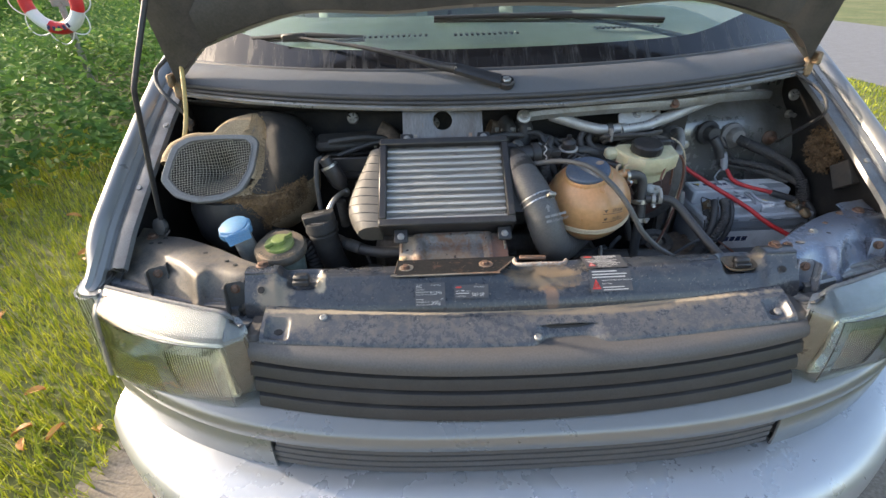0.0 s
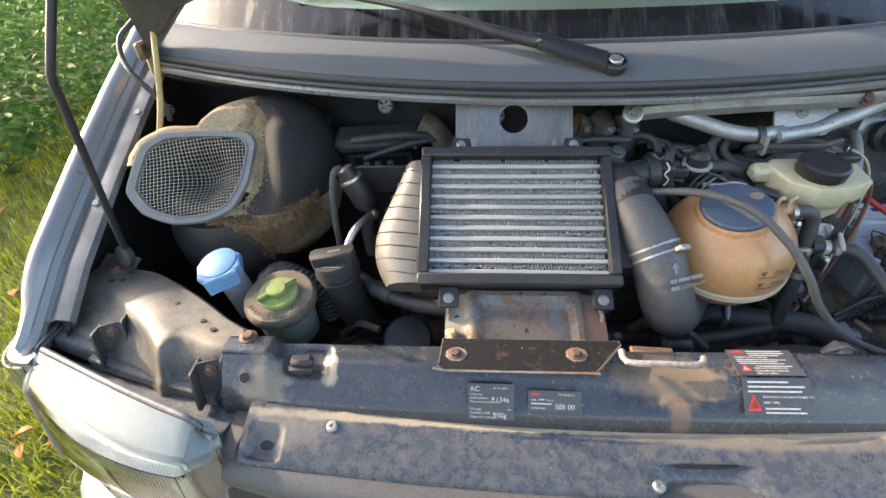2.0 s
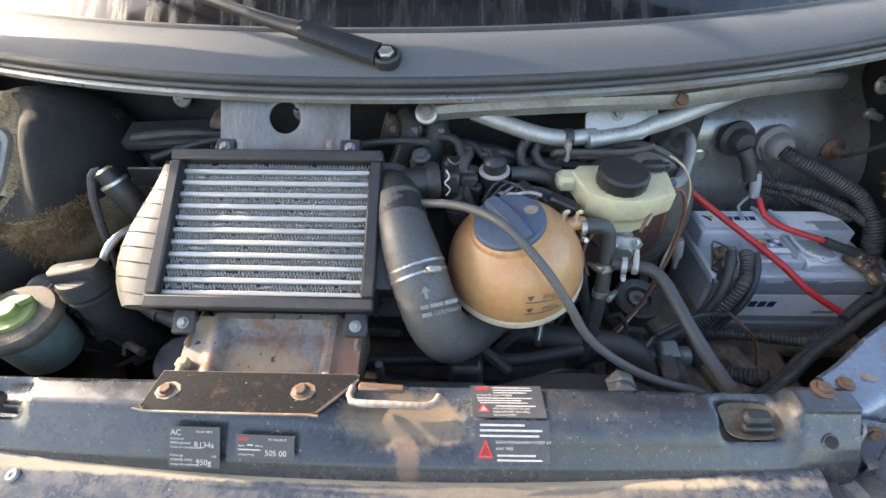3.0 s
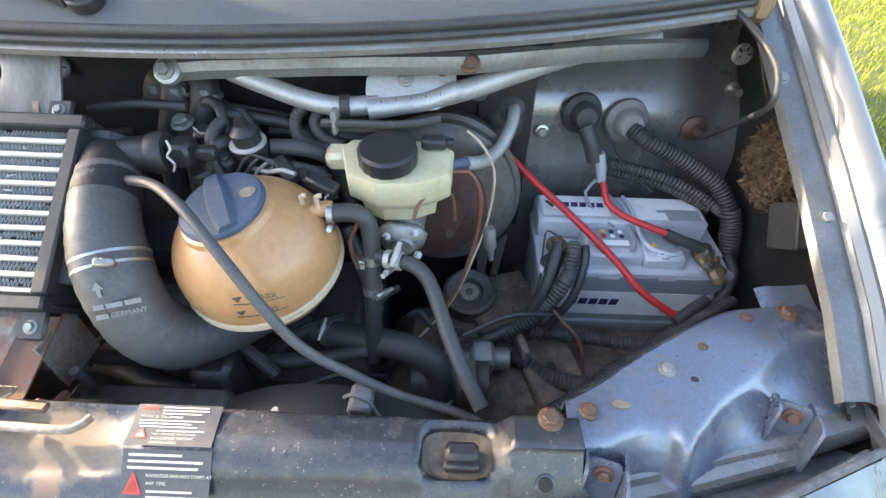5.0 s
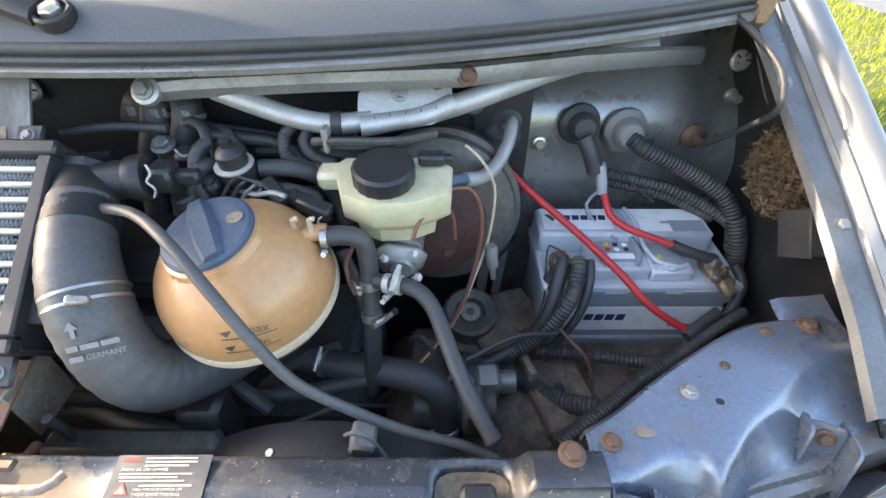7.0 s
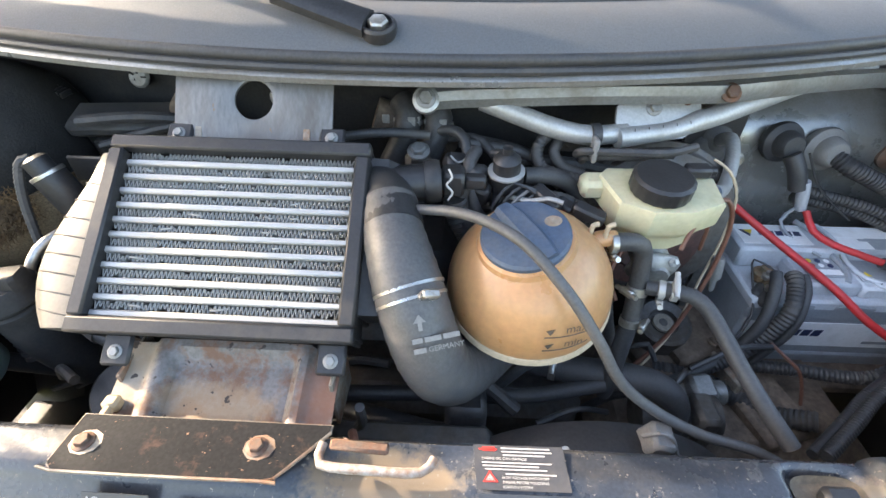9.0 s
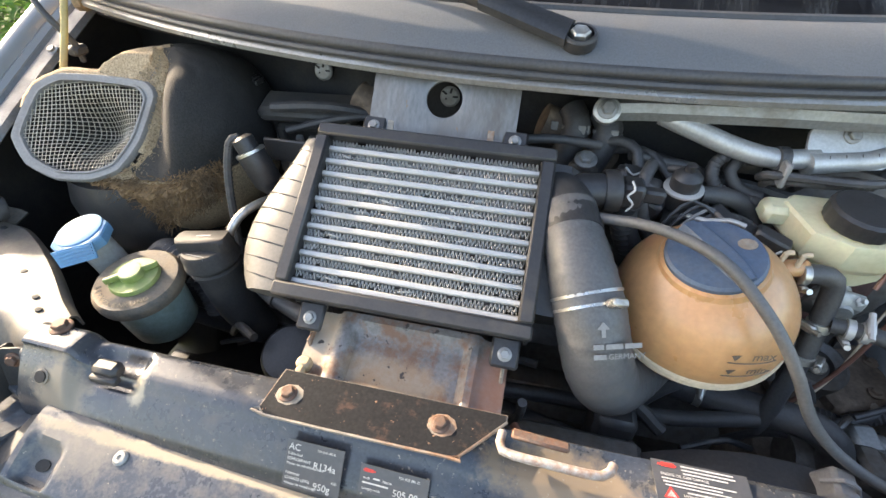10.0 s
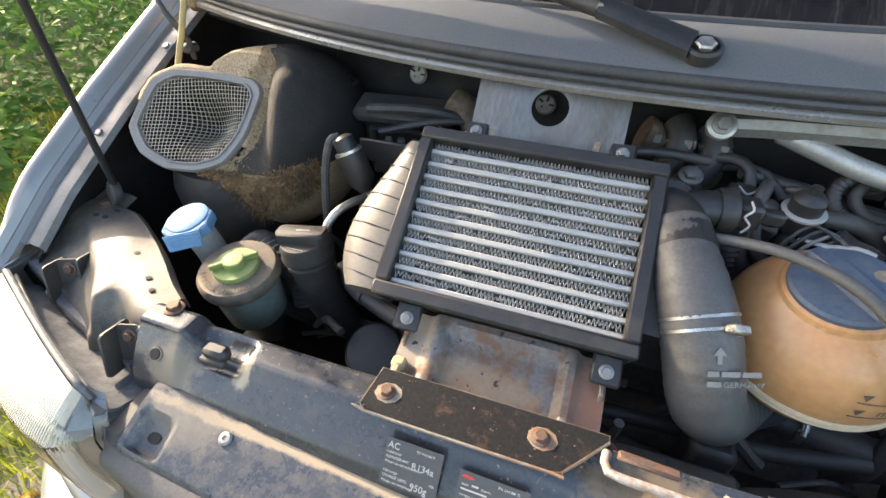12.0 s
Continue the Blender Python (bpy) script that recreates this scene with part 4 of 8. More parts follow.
for s in (-1, 1):
    steel = RAIL if s > 0 else RAIL_LEFT
    rows = []
    for t in steps(0, 1, 90):
        x, yr, yc, yb, zb = along(RAIL_ST, t)
        zr, zc = rail_z(yr), rail_z(yc)
        swell = 0.0035 * math.exp(-((x - 0.70) / 0.05) ** 2)
        line = [(yr + 0.003, zr - 0.022), (yr + 0.001, zr - 0.006), (yr - 0.005, zr)]
        line += [(lerp(yr - 0.005, yc + 0.010, w), lerp(zr, zc, w) + swell * math.sin(math.pi * w)) for w in (0.25, 0.5, 0.75)]
        line += [(yc + 0.010, zc - 0.0004), (yc + 0.003, zc - 0.003), (yc - 0.003, zc - 0.010), (lerp(yc, yb, 0.5), lerp(zc, zb, 0.55)), (lerp(yc, yb, 0.85), lerp(zc, zb, 0.9)), (yb, zb), (yb - 0.006, zb - 0.004), (yb - 0.012, zb - 0.02)]
        rows.append([V(s * x, y, z) for y, z in line])
    part("support_rail", G().sheet(rows, -0.003 * s), steel, van, "pressed steel support rail with rusty bolts")
    rows = [[V(s * x, y + d, z + h) for d, h in ((0.034, 0.004), (0.022, 0.001), (0.0, 0.0), (-0.003, -0.004), (-0.004, -0.025))] for x, y, z in ((0.53, 0.296, 0.939), (0.60, 0.312, 0.939), (0.70, 0.338, 0.939), (0.80, 0.362, 0.941), (0.87, 0.384, 0.943))]
    # right strips take silver paint to imitate their sky reflection
    part("lamp_carrier", G().sheet(rows, 0.003), PAINT_IN if s > 0 else HOUSING, van)
    rows = [[V(s * x, y + d, z + h) for d, h in ((0.018, 0.0), (0.001, 0.001), (-0.001, -0.001), (-0.002, -0.016))] for x, y, z in ((0.555, 0.284, 0.933), (0.62, 0.300, 0.933), (0.70, 0.322, 0.934), (0.775, 0.343, 0.935))]
    part("lamp_carrier", G().sheet(rows, 0.003), PAINT_IN if s > 0 else HOUSING, van)
    if s > 0:
        for p, r, mt in (((0.549, 0.353), 0.0064, BOLT_RUST), ((0.639, 0.405), 0.0062, GALV), ((0.688, 0.435), 0.0045, BOLT_RUST), ((0.756, 0.482), 0.005, BOLT_RUST), ((0.807, 0.491), 0.008, BOLT_RUST)):
            bolt(van, (p[0], p[1], rail_z(p[1]) + 0.0015), (0, 0, 1), r, mt)
        holes = ((0.664, 0.394),)
        part("rust_patch", G().lathe((0.669, 0.368, 0.979), (0, -0.35, 1), [(0.0085, 0), (0.0085, 0.0012), (0.003, 0.0016)], 12, 1.15), RUSTY, van)
        part("bare_patch", G().lathe((0.582, 0.362, rail_z(0.362) + 0.0005), (0, 0, 1), [(0.005, 0), (0.005, 0.0009)], 9, 1.9), RUSTY, van)
    else:
        bolt(van, (-0.809, 0.496, rail_z(0.496) + 0.001), (0, 0, 1), 0.0085, BOLT_RUST)
        part("rust_patch", G().lathe((-0.664, 0.369, 0.9795), (0, -0.3, 1), [(0.0075, 0), (0.0075, 0.0012), (0.003, 0.0016)], 12, 1.3), RUSTY, van)
        holes = ((0.655, 0.413), (0.596, 0.377), (0.573, 0.360), (0.728, 0.455), (0.776, 0.487), (0.778, 0.467), (0.797, 0.467))
    for hx, hy in holes:
        # small dark disc painted as the shade of each rail hole
        part("hole_rim", G().lathe((s * hx, hy, rail_z(hy) + 0.0022), (0, 0, 1), [(0.0036, -0.002), (0.0036, -0.0004), (0.0026, -0.0002)], 14, 1.3), CORE_SHADE, van)
    # upright brackets in front of the rail: a bolted plate and a folded flange with rounded corners
    for bx, by, ang in ((0.757 if s > 0 else 0.738, 0.366, 24), (0.556, 0.300, 16)):
        m = Euler((radians(-18), 0, radians(-s * ang))).to_matrix()
        c0 = V(s * bx, by, 0.955)

        def plate(x0, x1, h0, h1, r=0.007):
            pts = []
            for cx, cz, a0 in ((x1 - r, h1 - r, 0), (x0 + r, h1 - r, 90), (x0 + r, h0 + r, 180), (x1 - r, h0 + r, 270)):
                pts += [(cx + r * math.cos(radians(a0 + 22.5 * k)), cz + r * math.sin(radians(a0 + 22.5 * k))) for k in range(5)]
            return pts

        br_ = part("rail_bracket", G().prism([c0 + m @ V(x, 0, z) for x, z in plate(-0.017, 0.015, -0.028, 0.026)], m @ V(0, 0.003, 0)), RAIL if s > 0 else PLASTIC, van)
        fin = (-0.010, 0.042, -0.028, 0.028) if s < 0 else (-0.016, 0.014, -0.026, 0.026)
        part("flange", G().prism([c0 + m @ V(s * -0.016, x, z) for x, z in plate(*fin)], m @ V(s * -0.003, 0, 0)), RAIL if s > 0 else PLASTIC, br_)
        part("flange", G().prism([c0 + m @ V(s * 0.016, x, z) for x, z in plate(-0.026, 0.022, -0.034, 0.024)], m @ V(s * 0.003, 0, 0)), RAIL if s > 0 else PLASTIC, br_)
        bolt(van, c0 + m @ V(0, -0.001, 0.012), m @ V(0, -1, 0), 0.0062, BOLT_RUST)
    # added dark filler, blocks bright light through the gap beside the housing
    part("lamp_bracket", G().box((s * 0.508, 0.262, 0.888), (0.036, 0.110, 0.075), 0.008).box((s * 0.520, 0.300, 0.905), (0.060, 0.040, 0.050), 0.006), PLASTIC, van)
    # gusset between rail and wing
    rows = [[V(s * x, y, z + 0.25 * max(0.0, y - 0.505)) for x, z in ((0.790, 0.970), (0.80, 0.974), (0.825, 0.976), (0.848, 0.980))] for y in steps(0.495, 0.535, 5)]
    part("corner_plate", G().sheet(rows, 0.003), RAIL if s > 0 else RAIL_LEFT, van)
    rows = [[V(s * x, y, z) for x, z in ((0.828, 0.955), (0.842, 0.962), (0.852, 0.975))] for y in steps(0.395, 0.50, 5)]
    part("corner_plate", G().sheet(rows, 0.003), RAIL if s > 0 else RAIL_LEFT, van)
    # dished seat round the rubber stop
    ov = [(s * 0.424 + 0.0315 * math.copysign(abs(math.cos(a)) ** 0.6, math.cos(a)), 0.308 + 0.0205 * math.copysign(abs(math.sin(a)) ** 0.6, math.sin(a))) for a in steps(0, 2 * math.pi, 48)[:-1]]
    zo = lambda y: 0.9845 - 0.55 * max(0.0, 0.302 - y)
    if s > 0:
        part("seat_floor", G().rows([[V(s * 0.424 + (x - s * 0.424) * k, 0.308 + (y - 0.308) * k, 0.9845 - 0.25 * max(0.0, 0.302 - y) - dz) for x, y in ov] for k, dz in ((1.0, 0.004), (0.92, 0.009), (0.80, 0.0115), (0.05, 0.0115))], loop_v=True), SANDY, van, "rust-stained floor of the seat")

# bulkhead
rows = []
for x in steps(0.515, 0.885, 40):
    line = []
    for z in steps(0.70, 1.215, 26):
        back = 0.085 * bump01((z - 1.075 + 0.07 * (x - 0.55)) / 0.10) + 0.006 * math.sin(9 * x + 14 * z) * bump01((z - 0.9) / 0.1)
        corner = 0.10 * bump01((x - 0.76) / 0.09) * bump01((z - 0.98) / 0.1)
        line.append(V(x, 0.828 + 0.02 * (x - 0.5) + back + corner * 0.35, z))
    rows.append(line)
part("bulkhead", G().sheet(rows, -0.004), PAINT_IN, van, "dull silver painted bulkhead behind the battery")
rows = [[V(x, lip_y(x) + 0.03 + 0.105 * bump01((1.212 - z) / 0.045), z) for z in (0.45, 0.75, 0.95, 1.08, 1.14, 1.16, 1.175, 1.19, 1.20, 1.212)] for x in steps(-0.86, 0.53, 24)]
part("bulkhead_rear", G().sheet(rows, -0.004), CAP_BLACK, van, "black insulated bulkhead behind the engine")
part("undertray", G().box((0, 0.62, 0.42), (1.74, 0.80, 0.02), 0.005), BLACK, van)
part("radiator", G().box((0.0, 0.245, 0.68), (0.98, 0.05, 0.46), 0.005), CORE_SHADE, van)
bolt(van, (0.550, 0.818, 1.039), (0, -1, 0.1), 0.008, ZINC)

# ---- engine bay ----
def clamp(parent, at, axis, r, width=0.009, label="", screw=None, material=None):
    """A worm-drive hose clamp: band, housing and screw."""
    ax = Vector(axis).normalized()
    p = Vector(at)
    band = part("hose_clamp", G().lathe(p - ax * width / 2, ax, [(r, 0), (r + 0.0016, 0.0006), (r + 0.0016, width - 0.0006), (r, width)], 24), material or ZINC, parent, label or "zinc hose clamp")
    side = Vector(screw or ax.orthogonal()).normalized()
    side = (side - ax * side.dot(ax)).normalized()
    tang = ax.cross(side)
    m = Matrix((tang, ax, side)).transposed()
    g = G().box(p + side * (r + 0.005), (0.020, width * 0.9, 0.007), 0.0015, m)
    q = p + side * (r + 0.006)
    g.tube([q - tang * 0.016, q + tang * 0.016], 0.0032, 8)
    part("clamp_screw", g, material or ZINC, band)
    return band


# intercooler: local frame u across, w up the slope, n outward
IC0, IC_U = V(-0.283, 0.405, 1.037), V(1, 0.004, -0.008).normalized()
IC_W = V(0, 0.175, 0.127).normalized()
IC_N = IC_U.cross(IC_W).normalized()
IC_M = Matrix((IC_U, IC_W, IC_N)).transposed()
ICW, ICH = 0.286, 0.216


def ic(u, w, n=0.0):
    return IC0 + IC_U * u + IC_W * w + IC_N * n


cooler = thing("intercooler", ic(ICW / 2, ICH / 2, -0.07), "air intercooler with bare aluminium fins in a black plastic frame", "intercooler")
fr = 0.0165
for c, s_ in (((ICW / 2, fr / 2), (ICW, fr)), ((ICW / 2, ICH - fr / 2), (ICW, fr)), ((fr / 2, ICH / 2), (fr, ICH - 2 * fr)), ((ICW - fr / 2, ICH / 2), (fr, ICH - 2 * fr))):
    part("frame_bar", G().box(ic(c[0], c[1], -0.006), (s_[0], s_[1], 0.016), 0.0025, IC_M), BLACK, cooler)
for c, s_ in (((ICW / 2, 0.006), (ICW, 0.004)), ((ICW / 2, ICH - 0.006), (ICW, 0.004)), ((0.004, ICH / 2), (0.004, ICH)), ((ICW - 0.004, ICH / 2), (0.004, ICH))):
    part("frame_skirt", G().box(ic(c[0], c[1], -0.034), (s_[0], s_[1], 0.044), 0.001, IC_M), BLACK, cooler)
NT = 11
pitch = (ICH - 2 * fr) / NT
rnd = random.Random(5)
for k in range(NT):
    w0 = fr + pitch * (k + 0.26)
    g = G().box(ic(ICW / 2, w0, -0.0255), (ICW - 2 * fr + 0.006, pitch * 0.42, 0.034), 0.0015, IC_M)
    part("tube", g, ALU, cooler, "bare aluminium cooling tube")
    g = G()
    w1 = fr + pitch * (k + 0.76)
    u, up = fr, True
    pts = []
    while u < ICW - fr:
        hh = pitch * 0.25 * (1 if rnd.random() > 0.06 else 0.4)
        pts.append((u, w1 + (hh if up else -hh)))
        pts.append((u + 0.0006, w1 + (hh if up else -hh)))
        u += 0.0020 + 0.0004 * rnd.random()
        up = not up
    rows = [[ic(a + rnd.uniform(-0.0002, 0.0002), b, n) for n in (-0.0135, -0.021, -0.038)] for a, b in pts]
    g.rows(rows)
    g.tube([ic(a, b, -0.0130) for a, b in pts], 0.00075, 4, raw=True)
    for _ in range(3):
        if rnd.random() < 0.28:
            a = rnd.uniform(fr + 0.02, ICW - fr - 0.02)
            g.box(ic(a, w1, -0.0125), (rnd.uniform(0.004, 0.02), 0.0022, 0.001), 0.0003, IC_M @ Euler((0.3, 0.2, rnd.uniform(-0.5, 0.5))).to_matrix())
    ob = new("fin_strip", g.mesh("fin_strip", FIN, ORIGIN[cooler], 60, fix=False))
    ob.parent = cooler
# near-black slab gives the depth behind the fins its shade
part("core_back", G().box(ic(ICW / 2, ICH / 2, -0.058), (ICW - 0.02, ICH - 0.02, 0.02), 0.003, IC_M), CORE_SHADE, cooler)
# left end tank with moulded ribs
rows = []
for t in steps(0, 1, 12):
    bulge = math.sin(math.pi * (0.12 + 0.76 * t))
    w = lerp(0.004, ICH - 0.018, t)
    rows.append([ic(0.002 - q * (0.026 + 0.064 * bulge * (1.08 - 0.85 * t)), w, n) for q, n in ((0.0, -0.010), (0.25, -0.010), (0.6, -0.014), (0.88, -0.026), (1.0, -0.046), (0.9, -0.068), (0.5, -0.078), (0.0, -0.078))])
part("end_tank", G().rows(rows, cap=True, loop_v=True), TANK_RIB, cooler, "dusty grey plastic end tank with shallow grooves")
# nearly flush black strips paint the shade in the moulded grooves
for k in range(9):
    t = (k + 0.8) / 9.6
    bulge = math.sin(math.pi * (0.12 + 0.76 * t))
    w = lerp(0.004, ICH - 0.018, t)
    path = [ic(0.002 - q * (0.0258 + 0.0638 * bulge * (1.08 - 0.85 * t)), w + 0.010 * (q - 0.5), n) for q, n in ((0.0, -0.0103), (0.25, -0.0103), (0.6, -0.0143), (0.88, -0.0263), (1.0, -0.046), (0.9, -0.067))]
    part("groove", G().tube(path, 0.0009, 6, 0.008), BLACK, cooler)
# right end tank and outlet elbow
rows = []
for t in steps(0, 1, 10):
    w = lerp(0.03, ICH - 0.012, t)
    d = 0.034 + 0.010 * math.sin(math.pi * t)
    rows.append([ic(ICW - 0.002 + q * d, w, n) for q, n in ((0, -0.012), (0.6, -0.014), (0.95, -0.026), (1.0, -0.046), (0.9, -0.066), (0.5, -0.076), (0, -0.076))])
part("end_tank", G().rows(rows, cap=True, loop_v=True), BLACK, cooler, "smooth black plastic end tank")
part("outlet", G().tube([(0.012, 0.565, 1.110), (0.035, 0.575, 1.115), (0.075, 0.582, 1.116)], 0.021, 16).lathe((0.060, 0.580, 1.116), (1, 0.15, 0.02), [(0.0235, 0), (0.025, 0.004), (0.025, 0.014), (0.0235, 0.018)], 20), BLACK, cooler)
for u, w, dirw in ((0.045, -0.014, -1), (0.262, -0.014, -1), (0.060, ICH + 0.012, 1), (0.236, ICH + 0.012, 1)):
    part("mount_tab", G().box(ic(u, w, -0.022), (0.030, 0.032, 0.006), 0.003, IC_M), BLACK, cooler)
    bolt(cooler, ic(u, w + 0.002 * dirw, -0.019), IC_N, 0.0052, GALV)
for w in (0.115, 0.165):
    part("clip", G().box(ic(ICW + 0.003, w, -0.012), (0.004, 0.026, 0.004), 0.001, IC_M), ZINC, cooler)

# front bracket that carries it
fb = thing("intercooler_bracket", (-0.135, 0.36, 0.965), "rust-stained pressed steel bracket bolted to the lock carrier", "bracket")
rows = []
for x in steps(-0.243, -0.016, 46):
    t = (x + 0.243) / 0.227
    line = []
    for w in steps(0, 1, 14):
        y = lerp(0.346, 0.432, w)
        z = lerp(0.961, 0.992, w)
        pan = bump01((t - 0.20) / 0.05) * (1 - bump01((t - 0.78) / 0.05)) * bump01((w - 0.08) / 0.1) * (1 - bump01((w - 0.82) / 0.1))
        rim = bump01((t - 0.12) / 0.04) * (1 - bump01((t - 0.84) / 0.04))
        line.append(V(x, y, z + 0.0075 * rim - 0.013 * pan))
    rows.append(line)
part("plate", G().sheet(rows, -0.0025), PLATE_RUST, fb)
foot = [(-0.247, 0.303), (-0.240, 0.297), (-0.060, 0.297), (-0.048, 0.300), (-0.010, 0.343), (-0.010, 0.349), (-0.243, 0.349)]
part("foot_rim", G().prism([(lerp(-0.13, x, 1.010), lerp(0.325, y, 1.04), 0.9868) for x, y in foot], (0, 0, -0.0022)), RUSTY, fb)
part("foot", G().prism([(x, y, 0.9875) for x, y in foot], (0, 0, -0.003)), FOOT, fb, "dark foot flange with rusty edges")
edge = [(-0.247, 0.303, 0.986), (-0.240, 0.2965, 0.986), (-0.060, 0.2965, 0.986), (-0.048, 0.2995, 0.986), (-0.009, 0.343, 0.986)]
part("edge", G().tube(edge, 0.0017, 6), RUSTY, fb)
for x, y in ((-0.227, 0.322), (-0.071, 0.325)):
    part("rust_ring", G().lathe((x + 0.002, y, 0.9870), (0, 0, 1), [(0.0125, 0), (0.0120, 0.0008)], 9, 1.2), RUSTY, fb)
    bolt(fb, (x, y, 0.9880), (0, 0, 1), 0.0066, BOLT_RUST)
for x in (-0.232, -0.030):
    for y in (0.378, 0.402):
        # dark discs on the plate paint the shade of its holes
        part("slot", G().lathe((x, y, lerp(0.961, 0.992, (y - 0.346) / 0.086) + 0.0006), (0, -0.33, 1), [(0.0052, 0), (0.0052, 0.0010)], 14), CORE_SHADE, fb)
part("peg", G().box((-0.234, 0.368, 0.976), (0.016, 0.014, 0.014), 0.003).box((-0.234, 0.358, 0.976), (0.010, 0.016, 0.010), 0.003), PEG, fb, "pale brown plastic peg")
for x in (-0.238, -0.021):
    part("leg", G().box((x, 0.42, 0.955), (0.004, 0.06, 0.07), 0.001), RUSTY, fb)

# rear bracket with the round hole
rb = thing("rear_bracket", (-0.14, 0.63, 1.15), "grey steel bracket with a round hole behind the intercooler", "bracket")
NRM = V(0, -0.80, 0.60).normalized()
UPV = V(0, 0.60, 0.80).normalized()
C0 = V(-0.140, 0.632, 1.186)
R0 = 0.0225
out = []
for k in range(40):
    a = 2 * math.pi * k / 40
    c, s_ = math.cos(a), math.sin(a)
    hw, lo, hi = 0.092, 0.060, 0.045
    f = min(hw / max(1e-6, abs(c)), (hi if s_ > 0 else lo) / max(1e-6, abs(s_)))
    ring = []
    for t in (0, 0.12, 0.5, 1.0):
        d = lerp(R0, f, t)
        q = C0 + V(d * c, 0, 0) + UPV * (d * s_)
        bead = 0.004 * math.exp(-((abs(d * c) - 0.066) / 0.012) ** 2) if t > 0.3 else 0
        ring.append(q + NRM * (bead + (0.002 if t == 0.12 else 0)))
    out.append(ring)
g = G().rows(out, loop_u=True)
g.rows([[p - NRM * 0.003 for p in r] for r in out], loop_u=True)
g.rows([[r[0], r[0] - NRM * 0.003] for r in out], loop_u=True)
g.rows([[r[-1], r[-1] - NRM * 0.003] for r in out], loop_u=True)
part("plate", g, mat("weathered_grey_steel", (0.165, 0.168, 0.168), 0.45, 0.35, 0.2, 200, bump=0.14, bump_scale=130, dirt=(0.10, 0.085, 0.075), dirt_scale=24, dirt_at=0.56, dirt_amt=0.6, spots=(0.20, 0.13, 0.085), spot_scale=60, spot_at=0.69, stretch=(1.0, 0.4, 0.4)), rb)
for x in (-0.203, -0.077):
    part("stain", G().box(C0 + V(x + 0.14, 0, 0) - UPV * 0.040 + NRM * 0.0012, (0.008, 0.016, 0.0012), 0.0005, Matrix((V(1, 0, 0), UPV, NRM)).transposed()), RUSTY, rb)

# air filter housing with felt cover and mesh
ab = thing("air_filter_housing", (-0.63, 0.70, 0.93), "air intake housing wrapped in brown felt, wire mesh over its mouth", "air filter")
RC, RU = V(-0.681, 0.606, 1.108), V(0.985, 0.17, 0.05).normalized()
RW = (V(0.02, 0.62, 0.76) - RU * V(0.02, 0.62, 0.76).dot(RU)).normalized()
RN = RU.cross(RW).normalized()


RIM_PTS = [(0.110, 0.040), (0.096, 0.060), (0.03, 0.070), (-0.045, 0.076), (-0.083, 0.058), (-0.100, 0.022), (-0.117, -0.019), (-0.092, -0.060), (-0.045, -0.083), (0.012, -0.085), (0.055, -0.072), (0.088, -0.028)]


def rim(a, k=1.0, n=0.0):
    """The mouth: a skewed octagon with rounded corners; a runs once round it."""
    f = a / (2 * math.pi) * len(RIM_PTS)
    i = int(f) % len(RIM_PTS)
    f -= int(f)
    b0, b1, b2 = (Vector(RIM_PTS[(i + e) % len(RIM_PTS)]) for e in (0, 1, 2))
    q = b0.lerp(b1, 0.5).lerp(b1, f).lerp(b1.lerp(b1.lerp(b2, 0.5), f), f)
    straight = b0.lerp(b1, 0.5 + f) if f < 0.5 else b1.lerp(b2, f - 0.5)
    q = q.lerp(straight, 0.5) * 1.015
    return RC + RU * (q.x * k) + RW * (q.y * k) + RN * n


AN = [2 * math.pi * k / 96 for k in range(96)]
part("rim", G().rows([[rim(a, k, n) for a in AN] for k, n in ((0.84, -0.006), (0.84, 0.001), (0.85, 0.004), (0.875, 0.004), (0.885, 0.0015), (0.93, 0.0025), (0.985, 0.0025), (1.01, -0.001), (1.015, -0.008), (0.98, -0.012), (0.88, -0.010))], loop_v=True, loop_u=True), RIM_GREY, ab, "smooth grey plastic mouth rim")
part("throat", G().rows([[rim(a, k, n) for a in AN] for k, n in ((0.99, -0.006), (0.97, -0.03), (0.92, -0.09), (0.80, -0.16), (0.5, -0.20))], loop_v=True), PLASTIC, ab)
# the dark felt tone here stands in for the shade inside the mouth
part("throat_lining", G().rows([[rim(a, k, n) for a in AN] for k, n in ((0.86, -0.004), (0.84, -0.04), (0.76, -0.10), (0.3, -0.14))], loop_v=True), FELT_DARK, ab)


def sag(p, q):
    return -0.046 * math.exp(-((p - 0.15) / 0.5) ** 2 - ((q + 0.15) / 0.55) ** 2) + 0.010 * math.exp(-((p - 0.45) / 0.25) ** 2 - ((q + 0.6) / 0.3) ** 2)


def mesh_inside(x, y):
    for (ax, ay), (bx, by) in zip(RIM_PTS, RIM_PTS[1:] + RIM_PTS[:1]):
        ex, ey = bx - ax, by - ay
        if (ex * (y - 0.87 * ay) - ey * (x - 0.87 * ax)) / math.hypot(ex, ey) < 0.001:
            return False
    return True


g = G()
for axis in (0, 1):
    k = -0.115
    while k < 0.115:
        run = []
        for t in steps(-0.115, 0.115, 50):
            x, y = (k + 0.004 * math.sin(t * 30), t) if axis == 0 else (t, k + 0.004 * math.sin(t * 26 + 1))
            if mesh_inside(x, y):
                run.append(RC + RU * x + RW * y + RN * (sag(x / 0.09, y / 0.07) + 0.0004 * axis))
        if len(run) > 2:
            g.tube(run, 0.00062, 4, raw=True)
        k += 0.0058
part("wire_mesh", g, WIRE_MESH, ab, "woven steel wire mesh, dented inwards")
CO = [2 * math.pi * (10.2 + 6.2 * k / 60) / 12 for k in range(61)]
